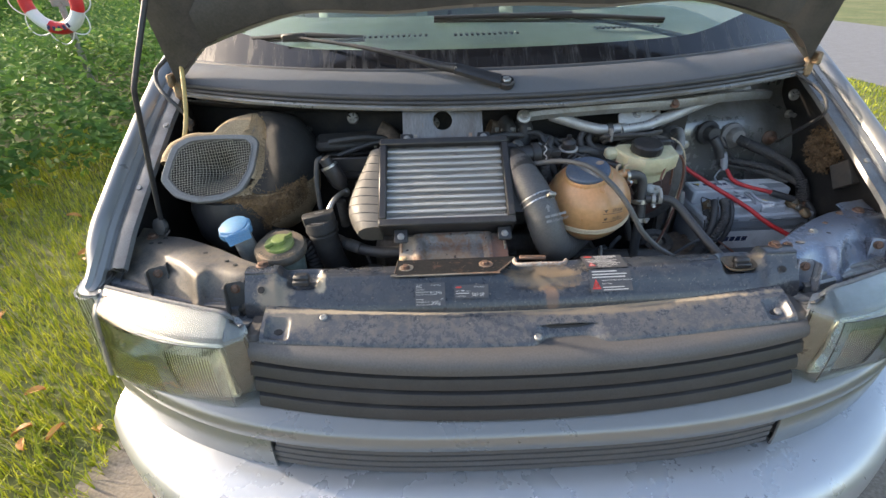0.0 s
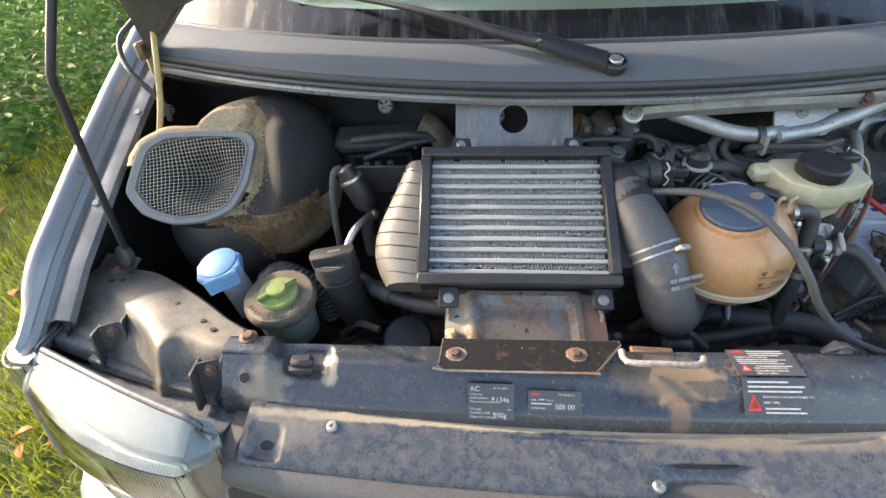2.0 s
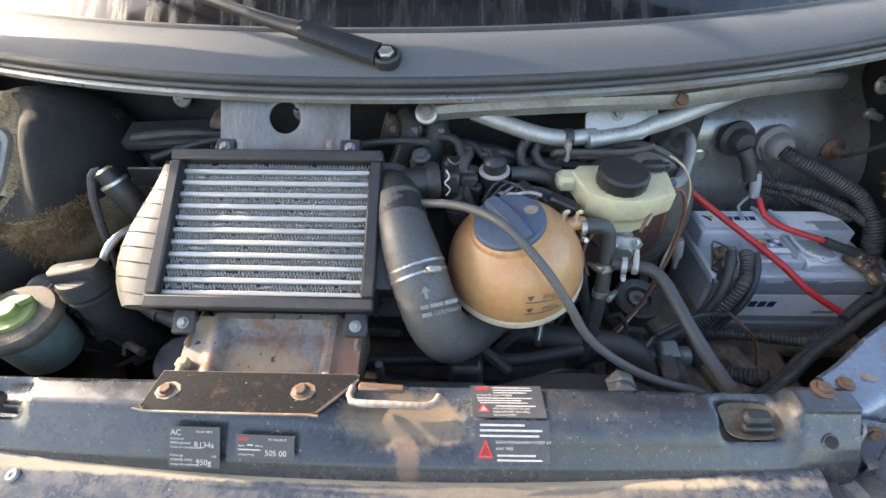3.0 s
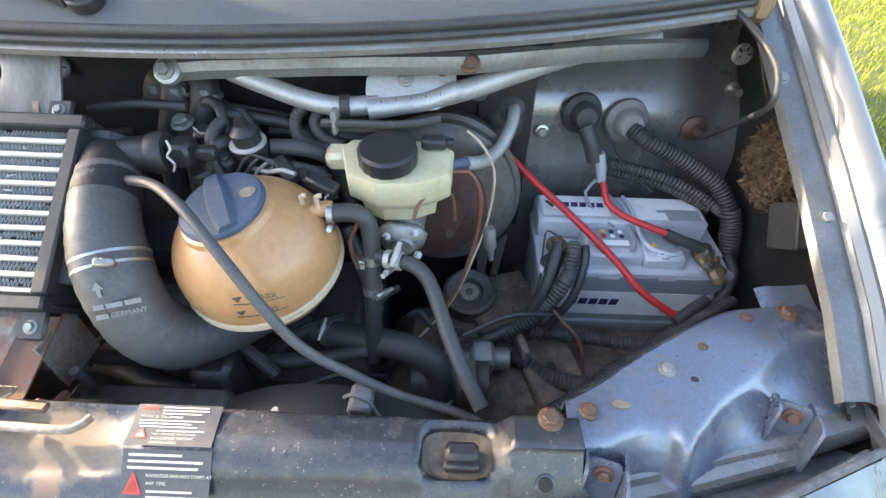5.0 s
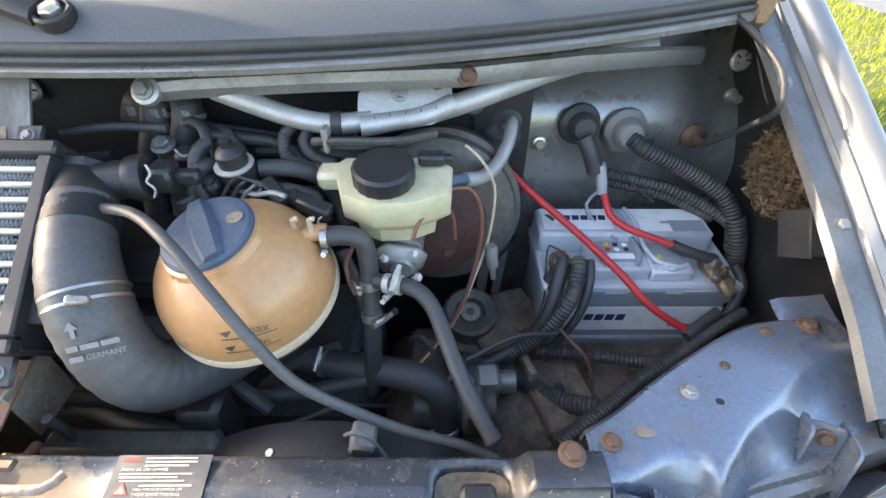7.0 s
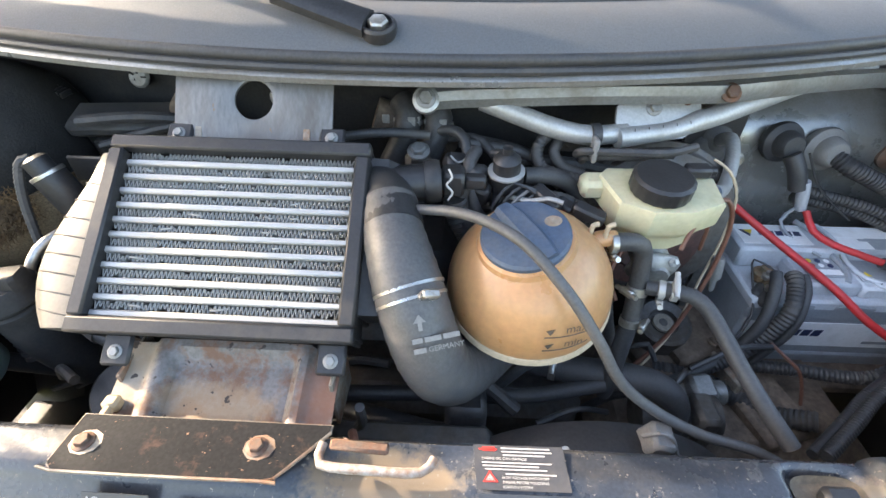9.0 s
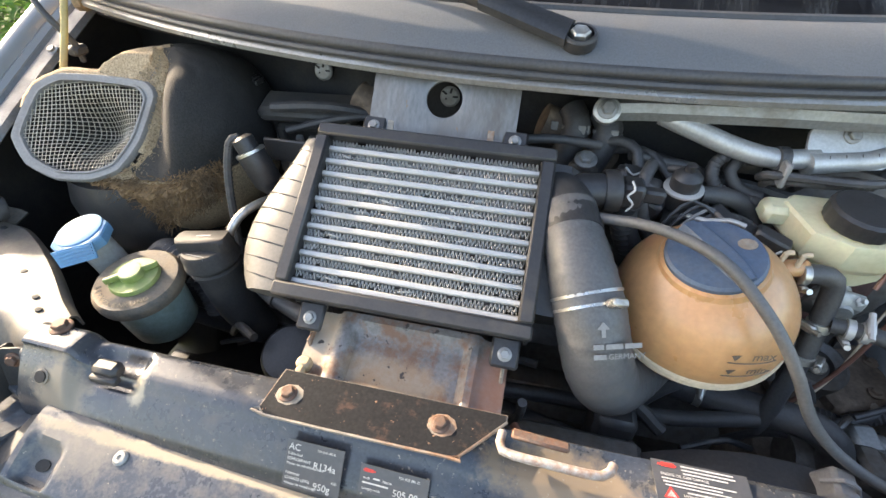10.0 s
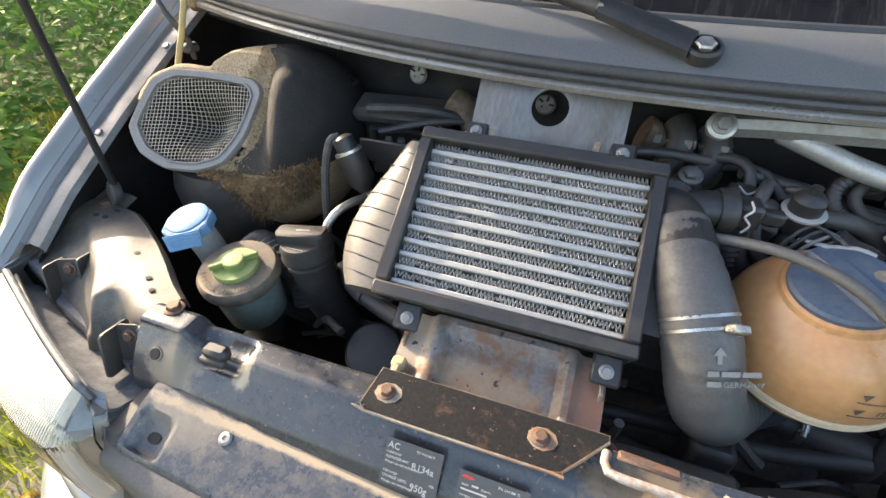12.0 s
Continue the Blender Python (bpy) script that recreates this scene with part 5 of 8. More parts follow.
part("felt_collar", G().rows([[rim(a, k + 0.03 * noise.noise(V(a * 6, n * 40, 0)), n) for a in CO] for k, n in ((0.99, -0.005), (1.05, -0.004), (1.12, -0.007), (1.19, -0.015), (1.25, -0.036), (1.26, -0.075), (1.20, -0.12))]), FELT, ab, "brown felt edge round the mouth", 60)
# felt body
ABC = V(-0.600, 0.706, 1.047)
ABS = V(0.132, 0.139, 0.143)


def behind(p):
    """Keeps the felt from covering the mouth."""
    d = (p - RC).dot(RN) + 0.005
    q = p - RC
    inside = (abs(q.dot(RU)) / 0.100) ** 3 + (abs(q.dot(RW)) / 0.076) ** 3
    deep = 0.15 * (1 - bump01((inside - 0.72) / 0.2))
    near = bump01((0.165 - q.dot(RU)) / 0.05)
    return p - RN * max(0.0, d + deep) * near


rows = []
for i in range(65):
    a = math.pi * (0.01 + 0.98 * i / 64)
    line = []
    for k in range(112):
        t = 2 * math.pi * k / 112
        d = V(math.sin(a) * math.cos(t), math.sin(a) * math.sin(t), math.cos(a))
        r = 1 / ((abs(d.x) / ABS.x) ** 2.6 + (abs(d.y) / ABS.y) ** 2.6 + (abs(d.z) / ABS.z) ** 2.6) ** (1 / 2.6)
        r *= 1 + 0.035 * noise.noise(d * 2.5) + 0.012 * noise.noise(d * 9) + 0.008 * noise.noise(d * 30)
        line.append(behind(ABC + d * r))
    rows.append(line)
part("felt_cover", G().rows(rows, loop_v=True, cap=True), FELT, ab, "brown dusty felt cover", 60)


def curve(table, t):
    """Straight pieces through the table's pairs."""
    for (a, va), (b, vb) in zip(table, table[1:]):
        if t <= b:
            break
    return lerp(va, vb, max(0.0, min(1.0, (t - a) / (b - a))))


def felt_at(a, t, k=1.0):
    d = V(math.sin(a) * math.cos(t), math.sin(a) * math.sin(t), math.cos(a))
    r = k / ((abs(d.x) / ABS.x) ** 2.6 + (abs(d.y) / ABS.y) ** 2.6 + (abs(d.z) / ABS.z) ** 2.6) ** (1 / 2.6)
    return behind(ABC + d * r * (1 + 0.035 * noise.noise(d * 2.5) + 0.008 * noise.noise(d * 12))), d


PANEL = [(0.10, -0.50), (0.73, -1.14), (1.14, -1.30), (1.47, -1.52), (1.6, -1.42)]
rows = []
for a in steps(0.14, 1.56, 34):
    t0 = curve(PANEL, a) + 0.03 * noise.noise(V(a * 20, 0, 0))
    rows.append([felt_at(a + 0.02 * math.sin(5 * t), t, 1.020 + 0.006 * noise.noise(V(a * 5, t * 5, 2)))[0] for t in steps(t0, 1.0, 34)])
part("dark_panel", G().sheet(rows, -0.004), FELT_DARK, ab, "tar-black felt panel", 60)
TOP = [(-2.15, 1.70), (-1.99, 1.62), (-1.5, 1.50), (-1.06, 1.50), (-0.6, 1.44)]
LOW = [(-2.15, 1.90), (-2.0, 2.15), (-1.43, 2.22), (-1.06, 1.93), (-0.6, 1.75)]
rows = []
for t in steps(-2.12, -0.62, 60):
    hi, lo_ = curve(TOP, t) + 0.02 * noise.noise(V(t * 9, 1, 0)), curve(LOW, t) + 0.06 * noise.noise(V(t * 11, 2, 0))
    rows.append([felt_at(lerp(hi, lo_, w), t, 1.01 + 0.055 * math.sin(math.pi * min(1, 0.1 + w)) ** 0.7 + 0.05 * noise.noise(V(t * 9, w * 5, 4)) + 0.022 * noise.noise(V(t * 30, w * 16, 4)))[0] for w in steps(0, 1, 18)])
part("torn_felt", G().sheet(rows, -0.006), FELT_TORN, ab, "torn rust-brown fibre lining", 60)
g, g2 = G(), G()
for n_ in range(8000):
    if n_ < 4000:
        t = rnd.uniform(-2.15, -0.6)
        p, d = felt_at(lerp(curve(TOP, t), curve(LOW, t), rnd.uniform(-0.04, 1.06)), t, rnd.uniform(1.03, 1.085))
        e = V(rnd.uniform(-1, 1), rnd.uniform(-1, 1), rnd.uniform(-1, 1)).normalized() * rnd.uniform(0.004, 0.013)
    else:
        a = rnd.uniform(0.05, 1.5)
        p, d = felt_at(a, curve(PANEL, a) + (rnd.gauss(-0.05, 0.08) if n_ % 2 else rnd.uniform(-0.9, 0.0)), 1.012)
        e = V(rnd.uniform(-1, 1), rnd.uniform(-1, 1), rnd.uniform(-1, 1)).normalized() * rnd.uniform(0.003, 0.007)
    q = e.cross(d).normalized() * 0.0005
    (g if n_ < 4000 else g2).rows([[p - q, p + q], [p + e * 0.5 + d * 0.003 - q, p + e * 0.5 + d * 0.003 + q], [p + e + d * 0.002 - q * 0.4, p + e + d * 0.002 + q * 0.4]])
part("panel_seam", G().tube([felt_at(1.565 + 0.02 * noise.noise(V(t * 7, 3, 0)), t, 1.030 + 0.012 * noise.noise(V(t * 13, 5, 0)))[0] for t in steps(-1.45, 0.5, 40)], 0.0022, 6), FELT, ab, "pale curled edge of the felt panel")
STRAP = [(0.16, -0.9), (0.42, -1.45), (0.66, -1.35), (0.86, -1.16)]
part("strap", G().sheet([[felt_at(curve([(k, r[0]) for k, r in enumerate(STRAP)], f) + d, curve([(k, r[1]) for k, r in enumerate(STRAP)], f) + d, 1.016)[0] for d in (-0.03, 0.0, 0.03)] for f in steps(0, 3, 24)], 0.0015), RIM_GREY, ab, "grey strap over the felt")
part("fibre_fuzz", g, FELT_TORN, ab)
part("felt_fluff", g2, FELT, ab)
for p in ((-0.50, 0.76, 1.145), (-0.598, 0.583, 1.055)):
    gc = G()
    for k in range(5):
        gc.box(V(*p) + V(0.005 * k, 0.004, -0.002 * k), (0.003, 0.022, 0.008), 0.001)
    part("clip", gc, BLACK, ab)
part("base", G().lathe((-0.66, 0.66, 0.90), (0, 0, 1), [(0.10, 0), (0.115, 0.03), (0.12, 0.09), (0.11, 0.13)], 32), BLACK, ab)

# washer filler, power steering reservoir, oil filler
wf = thing("washer_filler", (-0.600, 0.485, 0.90), "light blue washer cap on a milky filler neck", "washer bottle")
AX = V(-0.10, -0.22, 1).normalized()
part("neck", G().tube([(-0.592, 0.490, 0.90), (-0.598, 0.483, 0.96), (-0.603, 0.472, 1.008)], 0.022, 20), WASHER_NECK, wf)
cap_at = V(-0.604, 0.470, 1.004)
def facing(axis):
    """Turn with z along axis and x across the van."""
    x = (V(1, 0, 0) - axis * axis.x).normalized()
    return Matrix((x, axis.cross(x), axis)).transposed()


m_ = facing(AX)
cp = part("cap", G().lathe(cap_at, AX, [(0.028, -0.006), (0.0355, -0.003), (0.0370, 0.004), (0.0370, 0.0105), (0.0355, 0.0130), (0.0330, 0.0140), (0.001, 0.0142)], 8), WASHER_BLUE, wf, "ridged light blue cap", 20)
part("disc", G().lathe(cap_at + AX * 0.0135 + m_ @ V(-0.002, 0.005, 0), AX, [(0.0300, 0), (0.0300, 0.0016), (0.0285, 0.0026), (0.001, 0.0030)], 32), WASHER_BLUE, cp)
turned = m_ @ Euler((0, 0, 0.50)).to_matrix()
apron = lambda u, w, out=0.0: cap_at + turned @ (V(lerp(lerp(-0.0260, 0.0260, u), lerp(-0.0235, 0.0235, u), w), lerp(-0.0275, -0.0385, w), lerp(0.0150, -0.0045, w)) + V(0, -0.85, 0.52) * out)
part("apron", G().sheet([[apron(u, w) for w in steps(0, 1, 6)] for u in steps(0, 1, 8)], 0.003), WASHER_BLUE, cp)
for k in range(5):
    w = 0.14 + 0.185 * k
    part("ridge", G().rows([[apron(u, w + 0.055, 0.0), apron(u, w + 0.04, 0.0050), apron(u, w - 0.04, 0.0050), apron(u, w - 0.055, 0.0)] for u in steps(0.06 + 0.02 * k, 0.97, 4)], loop_v=True, cap=True), WASHER_BLUE, cp)
ps = thing("power_steering_reservoir", (-0.500, 0.445, 0.90), "power steering reservoir with green cap on a dusty black lid", "fluid reservoir")
PA = V(0.02, -0.16, 1).normalized()
pb = V(-0.504, 0.436, 0.987)
part("body", G().lathe(pb - PA * 0.105, PA, [(0.034, 0), (0.043, 0.012), (0.045, 0.05), (0.046, 0.088)], 32), PS_BODY, ps, "pale green translucent body")
part("lid", G().lathe(pb - PA * 0.022, PA, [(0.0485, -0.004), (0.054, 0.0), (0.0555, 0.006), (0.055, 0.014), (0.051, 0.019), (0.030, 0.0205), (0.001, 0.021)], 36), PS_LID, ps, "black lid with moulded lettering under dust")
pc = part("cap", G().lathe(pb - PA * 0.002, PA, [(0.0310, 0), (0.0310, 0.004), (0.0295, 0.0065), (0.0150, 0.0070), (0.0145, 0.0150), (0.0130, 0.0165), (0.001, 0.0170)], 28), GREEN_CAP, ps, "dirty green twist cap")
part("grip", G().box(pb + PA * 0.0095, (0.064, 0.006, 0.009), 0.0015, facing(PA) @ Euler((0, 0, 0.75)).to_matrix()), GREEN_CAP, pc)
part("servo_hose", G().tube([(-0.50, 0.47, 0.90), (-0.49, 0.50, 0.85), (-0.47, 0.53, 0.80)], 0.012, 12), RUBBER, ps)
of = thing("oil_filler", (-0.40, 0.52, 0.86), "black oil filler tube with ribbed screw cap", "oil filler")
OA = V(-0.12, -0.04, 1).normalized()
ob0 = V(-0.420, 0.484, 1.002)
part("tube", G().tube([ob0 - OA * 0.15 + V(0.01, 0.01, 0), ob0 - OA * 0.08, ob0 - OA * 0.01], lambda u: 0.027 + 0.0035 * u, 24), CAP_BLACK, of)
part("collar", G().lathe(ob0 - OA * 0.022, OA, [(0.030, 0), (0.0335, 0.002), (0.0335, 0.007), (0.031, 0.010)], 28), CAP_BLACK, of)
om = facing(OA)
oc = part("cap", G().lathe(ob0 - OA * 0.008, OA, [(0.033, 0), (0.0362, 0.002), (0.0365, 0.006), (0.0345, 0.009), (0.0345, 0.020), (0.031, 0.026), (0.012, 0.028), (0.001, 0.0282)], 40), CAP_BLACK, of, "matt black screw cap")
gm = om @ Euler((0, 0, 0.10)).to_matrix()
part("grip", G().rows([[ob0 + gm @ V(x, y * w_, h) for x, y in ((-0.0345, -0.6), (-0.030, -1), (0.030, -1), (0.0345, -0.6), (0.0345, 0.6), (0.030, 1), (-0.030, 1), (-0.0345, 0.6))] for w_, h in ((0.0150, 0.010), (0.0150, 0.026), (0.0135, 0.031), (0.0100, 0.033))], loop_v=True, cap=True), CAP_BLACK, oc)
for k in range(3):
    part("print", G().box(ob0 + om @ V(0.002, -0.0245 - 0.0020 * k, 0.0200 - 0.0032 * k), (0.030 - 0.004 * k, 0.0010, 0.0006), 0.0002, om @ Euler((0.6, 0, -0.12)).to_matrix()), RIM_GREY, oc)
part("emblem", G().box(ob0 + OA * 0.0332 + om @ V(0.004, 0, 0), (0.020, 0.003, 0.0006), 0.0002, om @ Euler((0, 0, 0.12)).to_matrix()), RIM_GREY, oc)

# sensor with pipe beside the filler
sn = thing("fuel_sensor", (-0.41, 0.60, 1.03), "black cylindrical sensor on a bent steel pipe", "sensor")
part("body", G().lathe((-0.388, 0.598, 1.052), (-0.30, 0.06, 0.62), [(0.011, -0.012), (0.018, 0.0), (0.020, 0.004), (0.020, 0.048), (0.015, 0.052), (0.015, 0.070), (0.009, 0.074)], 20), BLACK, sn)
part("ring", G().lathe((-0.411, 0.603, 1.099), (-0.30, 0.06, 0.62), [(0.019, -0.006), (0.0207, -0.005), (0.0207, -0.001), (0.019, 0.0)], 20), ZINC, sn)
part("nut", G().lathe((-0.383, 0.597, 1.040), (-0.30, 0.06, 0.62), [(0.009, 0), (0.009, 0.013)], 6), ZINC, sn)
part("banjo", G().ball((-0.379, 0.594, 1.032), 0.011, 14, 8), ZINC, sn)
part("pipe", G().tube([(-0.379, 0.594, 1.032), (-0.386, 0.565, 1.040), (-0.400, 0.530, 1.035), (-0.412, 0.510, 1.00), (-0.405, 0.52, 0.93)], 0.0062, 10), ZINC, sn, "bare steel pipe")
part("lead", G().ribbed([(-0.424, 0.607, 1.116), (-0.436, 0.598, 1.108), (-0.440, 0.580, 1.06), (-0.436, 0.56, 0.98), (-0.43, 0.55, 0.92)], 0.0062, 8), LOOM, sn)

single("pleated_hose", G().ribbed([(-0.575, 0.535, 0.925), (-0.540, 0.528, 0.952), (-0.500, 0.512, 0.952), (-0.465, 0.505, 0.925), (-0.455, 0.500, 0.88)], 0.021, 18, 0.008), RUBBER, "black pleated hose behind the steering reservoir", "hose")

# dark control box and hose at the rear left
cx = thing("control_box", (-0.400, 0.78, 1.00), "dusty black control box with a framed window against the bulkhead", "control box")
CM = Euler((radians(14), 0, radians(6))).to_matrix()
cbx = lambda x, y, z: V(-0.384, 0.748, 1.086) + CM @ V(x, y, z)
part("lid", G().box(cbx(0, 0.004, 0.022), (0.166, 0.062, 0.028), 0.010, CM), PLASTIC, cx)
part("body", G().box(cbx(0, 0.014, -0.045), (0.150, 0.040, 0.115), 0.006, CM), BLACK, cx)
for x, z, w, h in ((0, 0.0, 0.120, 0.008), (0, -0.038, 0.120, 0.008), (-0.056, -0.019, 0.010, 0.038), (0.056, -0.019, 0.010, 0.038)):
    part("frame_bar", G().box(cbx(x, -0.010, z - 0.006), (w, 0.012, h), 0.002, CM), PLASTIC, cx)
for x in (-0.03, -0.008, 0.016):
    part("terminal", G().box(cbx(x, -0.008, -0.034), (0.012, 0.012, 0.018), 0.002, CM), RIM_GREY, cx)
part("bracket", G().box(cbx(0.006, -0.018, -0.060), (0.070, 0.016, 0.030), 0.003, CM), GALV, cx, "grey metal bracket")
for x in (0.02, 0.068):
    part("pin", G().lathe(cbx(x, -0.028, 0.020), CM @ V(0, -1, 0.2), [(0.0035, 0), (0.0035, 0.002), (0.001, 0.0025)], 10), ZINC, cx)

# inlet hose with twin clamp
ih = thing("inlet_hose", (0.06, 0.47, 0.90), "large ribbed black rubber inlet hose bent downwards", "hose")
PH = [(0.024, 0.545, 1.106), (0.031, 0.515, 1.094), (0.043, 0.482, 1.076), (0.056, 0.454, 1.050), (0.068, 0.437, 1.018), (0.080, 0.431, 0.985), (0.096, 0.440, 0.955), (0.120, 0.470, 0.935), (0.152, 0.515, 0.922), (0.19, 0.57, 0.91)]
part("hose", G().tube(PH, lambda u: 0.0315 + 0.0055 * bump01(u * 3.2) + 0.0004 * math.sin(u * 160), 28, 0.004), HOSE_GREY, ih)
part("neck", G().tube([(0.000, 0.578, 1.112), (0.014, 0.566, 1.111), (0.025, 0.543, 1.105), (0.032, 0.514, 1.0935)], lambda u: 0.026 + 0.0075 * u, 24), BLACK, ih, "moulded black plastic neck that the hose is pushed on")
for off in (-0.006, 0.006):
    ca = V(0.013, -0.028, -0.026).normalized()
    part("clamp_band", G().lathe(V(0.0545, 0.458, 1.054) + ca * off - ca * 0.002, ca, [(0.0358, 0), (0.0376, 0.0005), (0.0376, 0.0035), (0.0358, 0.004)], 36), ZINC, ih, "dull steel twin band clamp")
part("clamp_block", G().box((0.076, 0.430, 1.082), (0.018, 0.009, 0.014), 0.002, Euler((0.6, 0.3, 0.4)).to_matrix()), ZINC, ih)

# sensor connector on the outlet, and a knot of hoses behind the tank
conn = thing("boost_sensor", (0.10, 0.585, 1.09), "black sensor plug with a white wire clip", "sensor")
part("plug", G().box((0.093, 0.585, 1.116), (0.026, 0.030, 0.030), 0.004).box((0.118, 0.588, 1.114), (0.026, 0.016, 0.016), 0.003), BLACK, conn)
part("wire_clip", G().tube([(0.088, 0.571, 1.138), (0.092, 0.566, 1.130), (0.086, 0.564, 1.122), (0.093, 0.562, 1.114), (0.088, 0.562, 1.104)], 0.0013, 6, 0.003), WHITE_PRINT, conn)

# coolant tank
tk = thing("coolant_tank", (0.177, 0.519, 0.92), "round amber plastic coolant tank with faded blue cap", "coolant tank")
TC, TR = V(0.184, 0.519, 1.022), 0.0935
TUP = V(-0.06, -0.20, 1).normalized()
TM = TUP.to_track_quat("Z", "Y").to_matrix()
part("body", G().ball(TC, TR, 56, 36, (1, 1, 0.95), TM), TANK, tk)
part("seam", G().lathe(TC - TUP * 0.016, TUP, [(0.0895, -0.0075), (0.0935, -0.0065), (0.0950, -0.0035), (0.0935, -0.0008), (0.0935, 0.0008), (0.0955, 0.0035), (0.0940, 0.0065), (0.0895, 0.0075)], 72), TANK_SEAM, tk, "pale moulded seam round the tank")
CA = V(-0.18, -0.22, 1).normalized()
CB = TC + CA * 0.0735
part("neck", G().lathe(CB, CA, [(0.054, -0.004), (0.050, 0.006), (0.044, 0.009)], 36), TANK, tk)
cc = part("cap", G().lathe(CB + CA * 0.006, CA, [(0.0445, 0), (0.0465, 0.002), (0.0465, 0.0065), (0.0440, 0.0095), (0.030, 0.0115), (0.001, 0.0125)], 40), BLUE_CAP, tk, "faded blue screw cap with a raised grip")
gm = facing(CA) @ Euler((0, 0, radians(31))).to_matrix()
rows = []
for u in steps(-1, 1, 12):
    w_, h_ = 0.0145 - 0.004 * u * u, 0.017 - 0.005 * abs(u) ** 3
    rows.append([CB + CA * 0.009 + gm @ V(x * w_, 0.043 * u, z * h_) for x, z in ((-1.15, 0), (-0.85, 0.75), (-0.55, 1.0), (0.55, 1.0), (0.85, 0.75), (1.15, 0))])
part("grip", G().rows(rows, loop_v=True, cap=True), BLUE_CAP, cc)
part("emblem", G().lathe(CB + CA * 0.0172 + gm @ V(0.030, -0.006, 0), CA, [(0.0075, 0), (0.0075, 0.0006)], 16, 1.2), RUSTY, cc, "small worn red warning emblem")
SP = V(0.256, 0.533, 1.078)
part("spout", G().tube([TC.lerp(SP, 0.75), SP, SP + V(0.018, 0.003, 0.0)], 0.0095, 14), TANK, tk)
for q in (0.0, 0.017):
    part("lug", G().tube([SP + V(-0.012 + q, -0.004, 0.006), SP + V(-0.012 + q, -0.006, 0.022), SP + V(-0.006 + q, -0.006, 0.024)], 0.0028, 8), TANK_SEAM, tk)


def tank_spot(p, up=0.0):
    """The point of the tank's skin ahead of a given direction."""
    d = (Vector(p) - TC).normalized()
    loc = TM.transposed() @ d
    k = 1 / math.sqrt((loc.x / TR) ** 2 + (loc.y / TR) ** 2 + (loc.z / (0.95 * TR)) ** 2)
    return TC + d * (k + up), d


# brake fluid reservoir and master cylinder
br = thing("brake_fluid_reservoir", (0.33, 0.60, 1.04), "yellowed plastic brake fluid reservoir with black screw cap", "fluid reservoir")
BC = V(0.340, 0.600, 1.075)
prof = [(-0.070, 0.032), (-0.058, 0.046), (0.052, 0.044), (0.070, 0.026), (0.066, -0.020), (0.026, -0.038), (-0.022, -0.040), (-0.056, -0.022)]
tilt = Euler((radians(8), 0, radians(2))).to_matrix()
rows = []
for k, h in ((0.62, -0.042), (0.72, -0.038), (0.76, -0.018), (0.96, -0.006), (1.0, -0.002), (1.0, 0.026), (0.96, 0.030), (0.80, 0.0315)):
    rows.append([BC + tilt @ V(k * x, k * y, h) for x, y in prof])
part("body", G().rows(rows, loop_v=True, cap=True), CREAM, br, sharp=25)
part("lobe", G().box(BC + tilt @ V(-0.072, 0.030, 0.014), (0.035, 0.030, 0.026), 0.006, tilt), CREAM, br)
part("neck", G().lathe(BC + tilt @ V(-0.008, -0.002, 0.028), tilt @ V(0, 0, 1), [(0.031, 0), (0.031, 0.008)], 32), CREAM, br)
bcap = G()
rows = []
for r, h in ((0.0335, 0.0), (0.0345, 0.002), (0.0345, 0.018), (0.031, 0.021), (0.024, 0.0205), (0.010, 0.022), (0.001, 0.022)):
    rows.append([BC + tilt @ V(-0.008 + r * (1 + (0.018 if k % 4 < 2 and r > 0.032 else 0)) * math.cos(2 * math.pi * k / 72), -0.002 + r * (1 + (0.018 if k % 4 < 2 and r > 0.032 else 0)) * math.sin(2 * math.pi * k / 72), 0.034 + h) for k in range(72)])
part("cap", bcap.rows(rows, loop_v=True, cap=True), BLACK, br, "black knurled screw cap")
part("level_plug", G().box(BC + tilt @ V(0.045, 0.028, 0.040), (0.030, 0.018, 0.014), 0.003, tilt).box(BC + tilt @ V(0.062, 0.030, 0.038), (0.016, 0.010, 0.010), 0.002, tilt), BLACK, br)
mc = thing("master_cylinder", (0.345, 0.58, 0.96), "dull cast alloy brake master cylinder", "brake cylinder")
part("body", G().lathe((0.348, 0.555, 1.006), (0.05, 1, 0.05), [(0.013, 0), (0.017, 0.006), (0.017, 0.03), (0.023, 0.034), (0.023, 0.09)], 20), GALV, mc)
for x, y, z in ((0.328, 0.560, 1.020), (0.362, 0.566, 1.022), (0.366, 0.558, 0.992)):
    part("union", G().lathe((x, y, z), (0.3, -0.6, 0.5), [(0.006, -0.012), (0.006, 0.006), (0.004, 0.008)], 6).tube([(x, y, z), (x + 0.004, y - 0.008, z + 0.008)], 0.003, 8), ALU, mc)
part("flange", G().box((0.346, 0.572, 1.010), (0.062, 0.026, 0.050), 0.012, Euler((0.3, 0.2, 0.1)).to_matrix()), GALV, mc)
bs = thing("brake_servo", (0.415, 0.69, 0.86), "round brake servo, rusty face with black rim", "brake servo")
BA = V(-0.05, -1, 0.20).normalized()
part("drum", G().lathe((0.392, 0.722, 0.985), BA, [(0.112, -0.05), (0.120, 0.0), (0.120, 0.010), (0.113, 0.014), (0.110, 0.028), (0.100, 0.034), (0.075, 0.036)], 48), ENGINE, bs)
part("face", G().lathe((0.3780, 0.6885, 0.9785), BA, [(0.084, 0), (0.082, 0.008), (0.055, 0.012), (0.050, 0.020), (0.001, 0.021)], 40), BOOSTER, bs, "rust-brown servo face")
